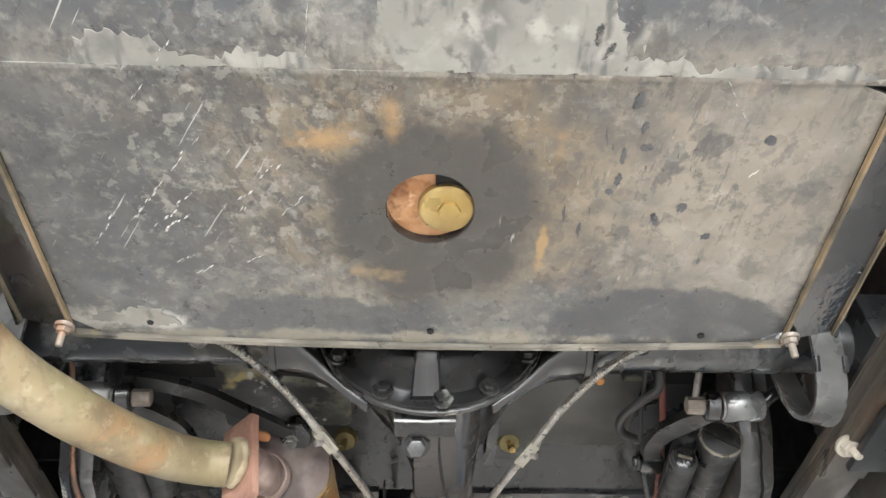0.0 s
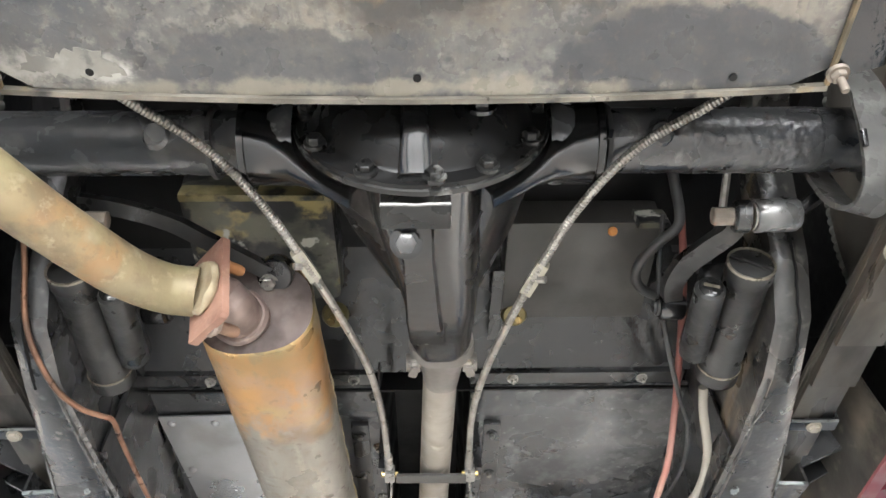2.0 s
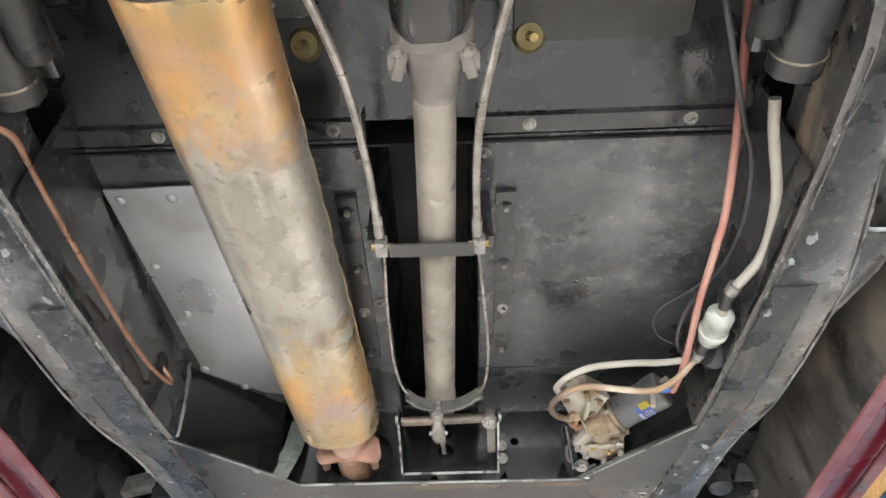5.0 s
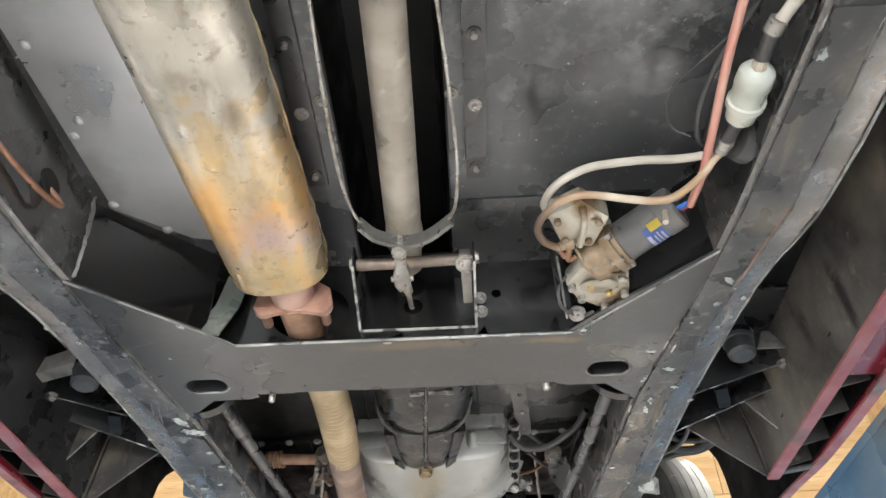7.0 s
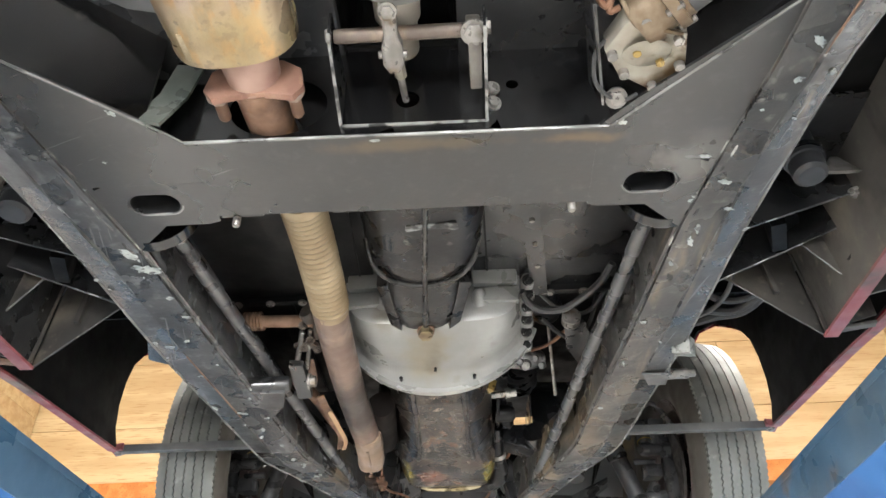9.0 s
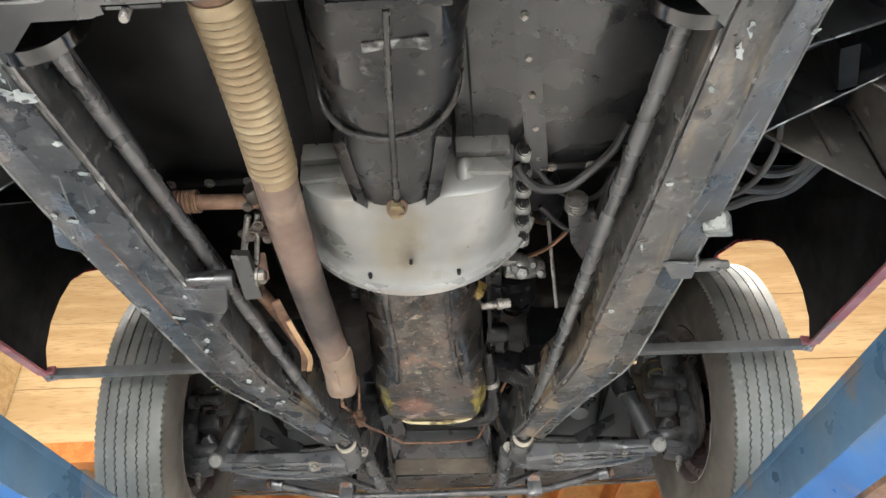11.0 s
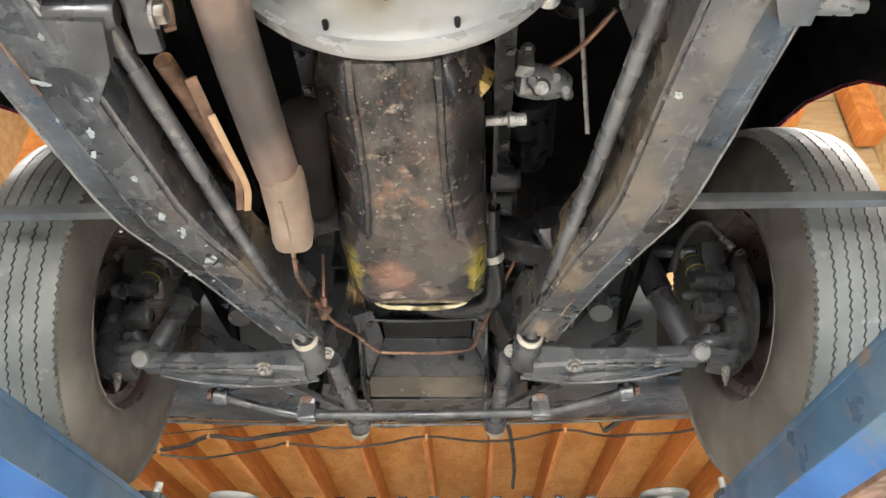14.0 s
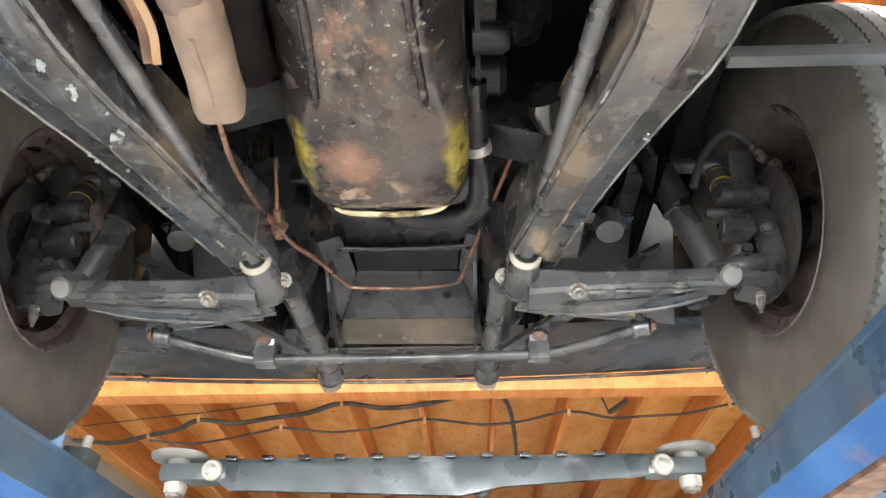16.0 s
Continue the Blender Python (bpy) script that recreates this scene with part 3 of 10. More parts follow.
    # rust
    layer(near(-0.075, 0.380, 1, 2.2, 0.0, 0.032, 0.12), (0.40, 0.25, 0.11), 0.75)
    layer(near(-0.022, 0.352, 3.0, 1, 0.0, 0.03, 0.10), (0.38, 0.24, 0.11), 0.7)
    layer(near(0.105, 0.485, 4.6, 1, 0.012, 0.03, 0.09), (0.42, 0.28, 0.13), 0.75)
    layer(near(0.110, 0.380, 4.0, 1, 0.0, 0.03, 0.10), (0.34, 0.22, 0.11), 0.55)
    layer(near(-0.055, 0.518, 1, 2.2, 0.0, 0.03, 0.14), (0.36, 0.25, 0.13), 0.55)
    # bare scuffs at the front corner and along the lip
    layer(near(-0.28, 0.588, 0.55, 2.0, 0.012, 0.034, 0.14), (0.34, 0.33, 0.30), 0.8)
    layer(near(-0.245, 0.592, 0.9, 1.6, 0.006, 0.018, 0.06), (0.45, 0.44, 0.41), 0.8)
    layer(near(0.0, 0.606, 0.10, 3.0, 0.006, 0.034, 0.14), (0.30, 0.27, 0.21), 0.6)
    done()
    for x, y, low in ((-0.24, 0.46, 0.632), (-0.15, 0.39, 0.638), (-0.22, 0.30, 0.650)):
        scratched(m, 56, 15, 330, low, (0.42, 0.41, 0.39), x, y, 0.10)
    scratched(m, -80, 14, 260, 0.70, (0.36, 0.35, 0.33), 0.24, 0.45, 0.16)
    scratched(m, -86, 40, 150, 0.650, (0.065, 0.064, 0.062), 0.10, 0.40, 0.30)
    scratched(m, -92, 40, 160, 0.670, (0.33, 0.31, 0.27), 0.16, 0.38, 0.26)
    return m


TANK = tank_paint()


def muffler_skin():
    """Aluminised steel, tinted gold, orange and blue where the ends ran hot; pale lengthwise streaks painted as
    reflections.
    """
    m = surface("heat_tinted_silencer", (0.285, 0.265, 0.225), (0.39, 0.365, 0.315), 0.38, 0.55, 7, 110, 0.2, wander=0.14,
                dust=[((0.28, 0.25, 0.21), 10, 0.62, 0.88), ((0.46, 0.43, 0.37), 7, 0.58, 0.78), ((0.20, 0.18, 0.145), 24, 0.56, 0.76), ((0.19, 0.165, 0.13), 60, 0.58, 0.74), ((0.46, 0.43, 0.38), 42, 0.60, 0.76)], streak=((0.48, 0.445, 0.38), 7, 0.56, 0.74, (5.0, 0.45, 5.0)))
    n, l = m.node_tree.nodes, m.node_tree.links
    bsdf = n["Principled BSDF"]
    col = bsdf.inputs["Base Color"].links[0].from_socket
    co = n.new("ShaderNodeTexCoord")
    sp = n.new("ShaderNodeSeparateXYZ")
    l.new(co.outputs["Object"], sp.inputs[0])
    wob = n.new("ShaderNodeTexNoise")
    wob.inputs["Scale"].default_value, wob.inputs["Detail"].default_value = 13, 5
    l.new(co.outputs["Object"], wob.inputs["Vector"])
    ad = n.new("ShaderNodeMath")
    ad.operation = "MULTIPLY_ADD"
    ad.inputs[1].default_value = 0.30
    l.new(wob.outputs[0], ad.inputs[0])
    l.new(sp.outputs["Y"], ad.inputs[2])
    ramp = n.new("ShaderNodeValToRGB")
    mr = n.new("ShaderNodeMapRange")
    mr.inputs[1].default_value, mr.inputs[2].default_value = 1.06, 1.92
    l.new(ad.outputs[0], mr.inputs[0])
    l.new(mr.outputs[0], ramp.inputs[0])
    stops = [(0.0, (0.44, 0.33, 0.15, 1)), (0.07, (0.44, 0.25, 0.09, 1)), (0.13, (0.40, 0.26, 0.17, 1)), (0.19, (0.46, 0.33, 0.15, 1)), (0.225, (0.24, 0.19, 0.15, 0.6)),
             (0.25, (0.4, 0.38, 0.33, 0.0)), (0.63, (0.4, 0.38, 0.33, 0.0)), (0.66, (0.34, 0.25, 0.13, 0.8)), (0.74, (0.48, 0.33, 0.14, 1)),
             (0.81, (0.50, 0.29, 0.10, 1)), (0.87, (0.40, 0.30, 0.24, 1)), (1.0, (0.42, 0.32, 0.16, 1))]
    while len(ramp.color_ramp.elements) < len(stops):
        ramp.color_ramp.elements.new(0.5)
    for e, (p, c) in zip(ramp.color_ramp.elements, stops):
        e.position, e.color = p, c
    x = n.new("ShaderNodeMixRGB")
    patchy = n.new("ShaderNodeTexNoise")
    patchy.inputs["Scale"].default_value, patchy.inputs["Detail"].default_value = 10, 6
    l.new(co.outputs["Object"], patchy.inputs["Vector"])
    pr = n.new("ShaderNodeMapRange")
    pr.inputs[1].default_value, pr.inputs[2].default_value, pr.inputs[3].default_value, pr.inputs[4].default_value = 0.35, 0.62, 0.65, 1.0
    l.new(patchy.outputs[0], pr.inputs[0])
    pm = n.new("ShaderNodeMath")
    pm.operation = "MULTIPLY"
    l.new(ramp.outputs[1], pm.inputs[0])
    l.new(pr.outputs[0], pm.inputs[1])
    l.new(pm.outputs[0], x.inputs[0])
    l.new(col, x.inputs[1])
    l.new(ramp.outputs[0], x.inputs[2])
    l.new(x.outputs[0], bsdf.inputs["Base Color"])
    return m


def silencer_dirt(m):
    near, layer, mottle, done = painter(m, 30)
    middle = near(-0.17, 1.36, 0.2, 1, 0.16, 0.26, 0.08)
    mottle(34, 0.57, 0.64, (0.215, 0.185, 0.145), 0.6, (1.2, 0.6, 1), middle)
    mottle(18, 0.56, 0.66, (0.52, 0.49, 0.43), 0.45, (1.5, 0.4, 1), middle)
    mottle(70, 0.60, 0.66, (0.19, 0.16, 0.12), 0.55)
    layer(near(-0.135, 1.45, 1.4, 0.8, 0.0, 0.028, 0.03), (0.17, 0.125, 0.085), 0.75)
    hot = near(-0.16, 1.665, 0.3, 1, 0.08, 0.11, 0.07)
    mottle(16, 0.50, 0.58, (0.50, 0.27, 0.08), 0.65, (2.2, 0.7, 1), hot)
    mottle(24, 0.54, 0.62, (0.27, 0.22, 0.13), 0.6, (1.4, 0.6, 1), hot)
    mottle(60, 0.58, 0.64, (0.16, 0.12, 0.08), 0.5, (1, 1, 1), hot)
    hot = near(-0.18, 1.01, 0.3, 1, 0.10, 0.13, 0.07)
    mottle(14, 0.50, 0.58, (0.50, 0.26, 0.09), 0.6, (1.6, 0.7, 1), hot)
    mottle(30, 0.55, 0.62, (0.24, 0.20, 0.12), 0.6, (1.2, 0.7, 1), hot)
    return done()


MUFFLER = stained(silencer_dirt(muffler_skin()), 26, [(-0.195, 1.60, 1.3, 0.45, 0.0, 0.045, 0.07, (0.55, 0.29, 0.08), 0.75), (-0.150, 1.64, 1.2, 0.6, 0.0, 0.05, 0.08, (0.34, 0.25, 0.24), 0.6), (-0.215, 1.68, 1.2, 0.5, 0.0, 0.05, 0.08, (0.22, 0.17, 0.11), 0.6), (-0.130, 1.72, 1.0, 0.8, 0.0, 0.04, 0.07, (0.40, 0.31, 0.17), 0.7),
                                       (-0.165, 1.735, 0.7, 1.2, 0.0, 0.035, 0.06, (0.27, 0.215, 0.13), 0.6), (-0.165, 0.96, 0.8, 0.9, 0.0, 0.05, 0.08, (0.26, 0.20, 0.11), 0.6), (-0.195, 1.02, 1.2, 0.6, 0.0, 0.045, 0.08, (0.52, 0.29, 0.10), 0.65), (-0.150, 1.10, 1.0, 0.8, 0.0, 0.045, 0.07, (0.42, 0.27, 0.20), 0.5)])

# ---- building helpers ----
V = Vector


def span(points, count=0):
    """A smooth line through the points (Catmull-Rom), count steps to each piece; 0 leaves it straight."""
    pts = [V(p) for p in points]
    if not count or len(pts) < 3:
        return pts
    out = []
    ext = [2 * pts[0] - pts[1], *pts, 2 * pts[-1] - pts[-2]]
    for i in range(1, len(ext) - 2):
        a, b, c, d = ext[i - 1:i + 3]
        for k in range(count):
            t = k / count
            out.append(0.5 * (2 * b + (c - a) * t + (2 * a - 5 * b + 4 * c - d) * t * t + (3 * b - a - 3 * c + d) * t ** 3))
    return out + [pts[-1]]


def loft(rings, caps=True, bm=None):
    """A skin over rings of equal count."""
    bm = bm or bmesh.new()
    rows = [[bm.verts.new(p) for p in ring] for ring in rings]
    n = len(rows[0])
    for a, b in zip(rows, rows[1:]):
        for k in range(n):
            bm.faces.new((a[k], a[(k + 1) % n], b[(k + 1) % n], b[k]))
    if caps:
        bm.faces.new(rows[0][::-1])
        bm.faces.new(rows[-1])
    bmesh.ops.recalc_face_normals(bm, faces=bm.faces)
    return bm


def frames_along(line):
    """A side and an up vector at each point of a line, carried along without twist."""
    out, up = [], None
    for i, p in enumerate(line):
        d = (line[min(i + 1, len(line) - 1)] - line[max(i - 1, 0)]).normalized()
        if up is None:
            up = V((0, 0, 1)) if abs(d.z) < 0.9 else V((0, 1, 0))
        side = d.cross(up).normalized()
        up = side.cross(d).normalized()
        out.append((side, up))
    return out


def tube(points, r, seg=12, smooth=0, bm=None):
    line = span(points, smooth)
    rad = r if callable(r) else (lambda t: r)
    rings = []
    for i, (p, (s, u)) in enumerate(zip(line, frames_along(line))):
        q = rad(i / max(1, len(line) - 1))
        rings.append([p + q * (math.cos(a) * s + math.sin(a) * u) for a in (2 * math.pi * k / seg for k in range(seg))])
    return loft(rings, True, bm)


def band(points, w, t, smooth=0, up=None, bm=None):
    """A flat bar along a line: w wide, t thick; up is the way its broad face looks."""
    line = span(points, smooth)
    rings = []
    for p, (s, u), i in zip(line, frames_along(line), range(len(line))):
        if up is not None:
            d = (line[min(i + 1, len(line) - 1)] - line[max(i - 1, 0)]).normalized()
            s = d.cross(V(up)).normalized()
            u = s.cross(d)
        rings.append([p + x * w / 2 * s + y * t / 2 * u for x, y in ((-1, -1), (1, -1), (1, 1), (-1, 1))])
    return loft(rings, True, bm)


def turned(p0, p1, profile, seg=20, bm=None, flat=1.0):
    """A turned piece about the axis p0 to p1; profile: (share of the length, radius)."""
    p0, p1 = V(p0), V(p1)
    d = p1 - p0
    u = d.normalized()
    s = u.cross(V((0, 0, 1)) if abs(u.z) < 0.9 else V((0, 1, 0))).normalized()
    w = s.cross(u)
    rings = [[p0 + t * d + r * (math.cos(a) * s + flat * math.sin(a) * w) for a in (2 * math.pi * k / seg for k in range(seg))] for t, r in profile]
    return loft(rings, True, bm)


def rod(p0, p1, r, seg=14, bm=None, edge=0.12):
    length = (V(p1) - V(p0)).length
    e = min(0.3, edge * r / max(length, 1e-6))
    return turned(p0, p1, [(0, r * 0.88), (e, r), (1 - e, r), (1, r * 0.88)], seg, bm)


def box(c, size, rot=(0, 0, 0), bev=0.003, bm=None):
    part_bm = bmesh.new()
    bmesh.ops.create_cube(part_bm, size=1.0)
    for v in part_bm.verts:
        v.co = V((v.co.x * size[0], v.co.y * size[1], v.co.z * size[2]))
    if bev:
        bmesh.ops.bevel(part_bm, geom=part_bm.edges[:], offset=min(bev, min(size) * 0.3), segments=2, affect="EDGES", profile=0.7)
    part_bm.transform(pose(*c, *rot))
    return join(bm, part_bm)


def join(a, b):
    """b poured into a."""
    if a is None:
        return b
    me = bpy.data.meshes.new("t")
    b.to_mesh(me)
    a.from_mesh(me)
    bpy.data.meshes.remove(me)
    b.free()
    return a


def prism(poly, vec, bev=0.0, bm=None):
    """A plate: the polygon carried along vec."""
    p = bmesh.new()
    lo = [p.verts.new(V(q)) for q in poly]
    hi = [p.verts.new(V(q) + V(vec)) for q in poly]
    n = len(lo)
    p.faces.new(lo[::-1])
    p.faces.new(hi)
    for k in range(n):
        p.faces.new((lo[k], lo[(k + 1) % n], hi[(k + 1) % n], hi[k]))
    bmesh.ops.recalc_face_normals(p, faces=p.faces)
    if bev:
        bmesh.ops.bevel(p, geom=p.edges[:], offset=bev, segments=2, affect="EDGES", profile=0.7)
    return join(bm, p)


def holed(outer, hole, vec, bm=None):
    """A plate with one hole: outer and hole are loops of equal count, matched point by point."""
    p = bmesh.new()
    o0, h0 = [p.verts.new(V(q)) for q in outer], [p.verts.new(V(q)) for q in hole]
    o1, h1 = [p.verts.new(V(q) + V(vec)) for q in outer], [p.verts.new(V(q) + V(vec)) for q in hole]
    n = len(outer)
    for k in range(n):
        j = (k + 1) % n
        for quad in ((o0[k], o0[j], h0[j], h0[k]), (o1[j], o1[k], h1[k], h1[j]), (o0[j], o0[k], o1[k], o1[j]), (h0[k], h0[j], h1[j], h1[k])):
            p.faces.new(quad)
    bmesh.ops.recalc_face_normals(p, faces=p.faces)
    return join(bm, p)


def square_round(cx, cy, hx0, hx1, hy0, hy1, n):
    """n points round a rectangle, by even angles from its middle, and the same angles."""
    out = []
    for k in range(n):
        a = 2 * math.pi * k / n
        c, s = math.cos(a), math.sin(a)
        t = min((hx1 - cx) / c if c > 1e-9 else (hx0 - cx) / c if c < -1e-9 else 9e9, (hy1 - cy) / s if s > 1e-9 else (hy0 - cy) / s if s < -1e-9 else 9e9)
        out.append((cx + c * t, cy + s * t, a))
    return out


def hexbolt(p, d, r=0.008, h=0.006, stud=0.0, bm=None, washer=True):
    """A hexagon head on a washer at p, looking along d; stud: the thread that stands out of it."""
    p, d = V(p), V(d).normalized()
    bm = turned(p - 0.002 * d, p + h * d, [(0, r), (0.9, r), (1, r * 0.86)], 6, bm)
    if washer:
        bm = turned(p - 0.002 * d, p + 0.0018 * d, [(0, r * 1.35), (1, r * 1.35)], 16, bm)
    if stud:
        bm = turned(p, p + (h + stud) * d, [(0, r * 0.52), (0.93, r * 0.52), (1, r * 0.4)], 10, bm)
    return bm


def uneven(bm, amount, scale, seed=0.0):
    """Small dents."""
    for v in bm.verts:
        q = v.co * scale + V((seed, seed, seed))
        v.co += amount * V((noise.noise(q), noise.noise(q + V((7, 0, 0))), noise.noise(q + V((0, 7, 0)))))
    return bm


def place_of(ob):
    return ob.matrix_basis.copy() if ob.parent is None else place_of(ob.parent) @ ob.matrix_parent_inverse @ ob.matrix_basis


def finish(name, bm, material, sharp=40):
    me = bpy.data.meshes.new(name)
    bm.to_mesh(me)
    bm.free()
    me.materials.append(material)
    me.polygons.foreach_set("use_smooth", [True] * len(me.polygons))
    me.set_sharp_from_angle(angle=radians(sharp))
    return new(name, me)


def part(name, bm, material, parent, label="", sharp=40):
    ob = finish(name, bm, material, sharp)
    ob.parent = parent
    ob.matrix_parent_inverse = place_of(parent).inverted()
    return tagged(ob, label) if label else ob


def thing(name, base, label, category, group=""):
    ob = new(name)
    ob.empty_display_size = 0.05
    ob.matrix_basis = Matrix.Translation(base)
    return tagged(ob, label, category, group)


def whole(name, bm, material, label, category, group="", kind="", sharp=40):
    return tagged(finish(name, bm, material, sharp), label, category, group, kind)


# ---- workshop ----
whole("floor", box((0, 5.8, -0.05), (7.4, 20.0, 0.1), bev=0), CONCRETE, "grey concrete workshop floor", "floor", kind="structure")
for nm, c, s in (("wall_east", (3.65, 5.8, 3.15), (0.1, 19.8, 6.3)), ("wall_west", (-3.65, 5.8, 3.15), (0.1, 19.8, 6.3)), ("wall_north", (0, 15.65, 1.8), (7.4, 0.1, 3.6))):
    whole(nm, box(c, s, bev=0), PLASTER, "plain pale board workshop wall", "wall", kind="structure")
south = box((-3.1, -4.05, 3.15), (1.0, 0.1, 6.3), bev=0)
box((3.1, -4.05, 3.15), (1.0, 0.1, 6.3), bev=0, bm=south)
box((0, -4.05, 4.5), (5.2, 0.1, 3.6), bev=0, bm=south)
whole("wall_south", south, PLASTER, "plain pale wall with an open doorway", "wall", kind="structure")
# high roof of orange boards and rafters over the lift
roof = box((0, 1.5, 6.26), (7.4, 11.2, 0.03), bev=0)
for k in range(-6, 7):
    box((k * 0.60 + 0.02, 1.5, 6.12), (0.045, 11.0, 0.25), bev=0.004, bm=roof)
whole("ceiling", roof, JOIST, "orange fir rafters under a boarded roof", "ceiling", kind="structure")
# upper end wall of pale squared timbers, above the low loft opening
upper = thing("wall_upper", (0, 7.05, 3.2), "pale pine timbers stacked as the upper end wall", "wall")
tagged(upper, kind="structure")
z = 3.20
rng = random.Random(4)
while z < 6.1:
    h = rng.choice((0.46, 0.58, 0.70))
    x = -3.7
    while x < 3.7:
        run = rng.uniform(2.0, 3.8)
        part("timber", box((x + run / 2, 7.08 + rng.uniform(0, 0.012), z + h / 2), (run - 0.004, 0.14, h - 0.005), bev=0.003), PLANK, upper)
        x += run
    z += h
# plain sheet added so no bright lines show between the timbers
whole("wall_backing", box((0, 7.18, 4.7), (7.2, 0.03, 3.0), bev=0), JOIST, "orange sheet added behind the pine timbers to close their gaps", "wall", kind="structure")
for sx in (-1, 1):
    lining = thing("wall_lining", (sx * 3.56, 6.0, 2.6), "pale pine boards lining the side wall", "wall")
    tagged(lining, kind="structure")
    for k in range(12):
        part("board", box((sx * 3.56, 6.0, 2.75 + 0.29 * k), (0.04, 2.0, 0.287), bev=0.004), PLANK, lining)
for x, z, w in ((3.47, 5.29, 0.22), (2.86, 5.52, 0.16), (-3.45, 4.80, 0.22), (-2.9, 5.5, 0.16)):
    whole("roof_post", box((x, 6.86, (z + 6.2) / 2), (w, 0.2, 6.2 - z), bev=0.01), JOIST, "orange fir post hanging from the roof", "post", "roof posts")
whole("header_beam", box((0, 7.06, 3.12), (7.2, 0.16, 0.16), bev=0.008), JOIST, "orange fir header beam across the loft opening", "beam", kind="structure")
loftdeck = box((0, 11.4, 3.52), (7.2, 8.4, 0.03), bev=0)
for k in range(-6, 7):
    box((k * 0.557 + 0.318, 11.4, 3.37), (0.042, 8.4, 0.27), bev=0.004, bm=loftdeck)
loft_ob = whole("ceiling_loft", loftdeck, JOIST, "orange fir joists under an orange plywood loft deck", "ceiling", kind="structure")
loft_ob.data.materials.append(DECK)
for poly in loft_ob.data.polygons[:6]:
    poly.material_index = 1


def hung_cable(line, r, label):
    """A cable that droops a little between the joists it is stapled to; line: (x, y) from end to end."""
    pts = [(x, y, 3.222 - r - 0.02 * abs(math.sin(math.pi * (x - 0.318) / 0.557))) for x, y in line]
    return whole("overhead_cable", tube(pts, r, 8, 4), BLACKHOSE, label, "cable", "cables under the joists")


MAIN = [(-3.13, 8.31), (-2.81, 8.36), (-2.48, 8.24), (-2.19, 8.06), (-1.96, 7.89), (-1.69, 7.94), (-1.42, 7.87), (-1.10, 7.74), (-0.81, 7.59), (-0.54, 7.65), (-0.28, 7.66), (-0.04, 7.51), (0.21, 7.37), (0.5, 7.3)]
hung_cable(MAIN, 0.013, "black electric cable stapled under the joists")
hung_cable([(x, y + 0.045) for x, y in MAIN], 0.010, "black electric cable stapled under the joists")
hung_cable([(-2.52, 8.37), (-2.27, 8.42), (-2.09, 8.42), (-1.78, 8.30), (-1.48, 8.15), (-1.37, 8.12), (-0.99, 8.20), (-0.61, 8.12), (-0.22, 7.98), (0.21, 8.09), (0.52, 8.02), (0.88, 7.86), (1.21, 7.96), (1.46, 7.98), (1.77, 7.89), (2.05, 7.74), (2.3, 7.7)], 0.010, "thin black electric cable stapled under the joists")
hung_cable([(-2.91, 8.00), (-2.29, 7.83), (-1.62, 7.66), (-0.90, 7.48), (-0.30, 7.37)], 0.005, "thin grey wire stretched under the joists")
hung_cable([(0.33, 7.30), (0.352, 7.45), (0.419, 7.69), (0.464, 8.05), (0.52, 8.72), (0.54, 9.4)], 0.017, "black electric cable running along a joist")
STAPLE = surface("pale_wood_clip", (0.62, 0.34, 0.14), (0.70, 0.42, 0.20), 0.6)
for x, y in ((-1.96, 7.89), (-0.81, 7.59), (-2.48, 8.24), (-1.37, 8.12), (-0.22, 7.98), (0.88, 7.86), (2.05, 7.74)):
    whole("cable_clip", box((x, y, 3.205), (0.022, 0.035, 0.05), bev=0.003), STAPLE, "pale clip holding a cable under a joist", "cable clip", "cable clips")
cord = thing("lamp_cord", (1.2, 7.6, 3.2), "black plug on a red and black cord hung from the joists", "cord")
part("plug", turned((1.151, 7.704, 3.14), (1.263, 7.492, 3.16), [(0, 0.012), (0.1, 0.020), (0.7, 0.020), (1, 0.010)], 14), BLACKHOSE, cord, "black plug")
part("red_wire", tube([(1.26, 7.49, 3.16), (1.326, 7.317, 3.18), (1.39, 7.15, 3.225)], 0.009, 8, 3), surface("red_cord", (0.5, 0.03, 0.03), (0.55, 0.06, 0.05), 0.5), cord, "red wire")
part("black_wire", tube([(1.151, 7.704, 3.14), (1.10, 7.56, 3.16), (0.95, 7.15, 3.225)], 0.007, 8, 3), BLACKHOSE, cord)

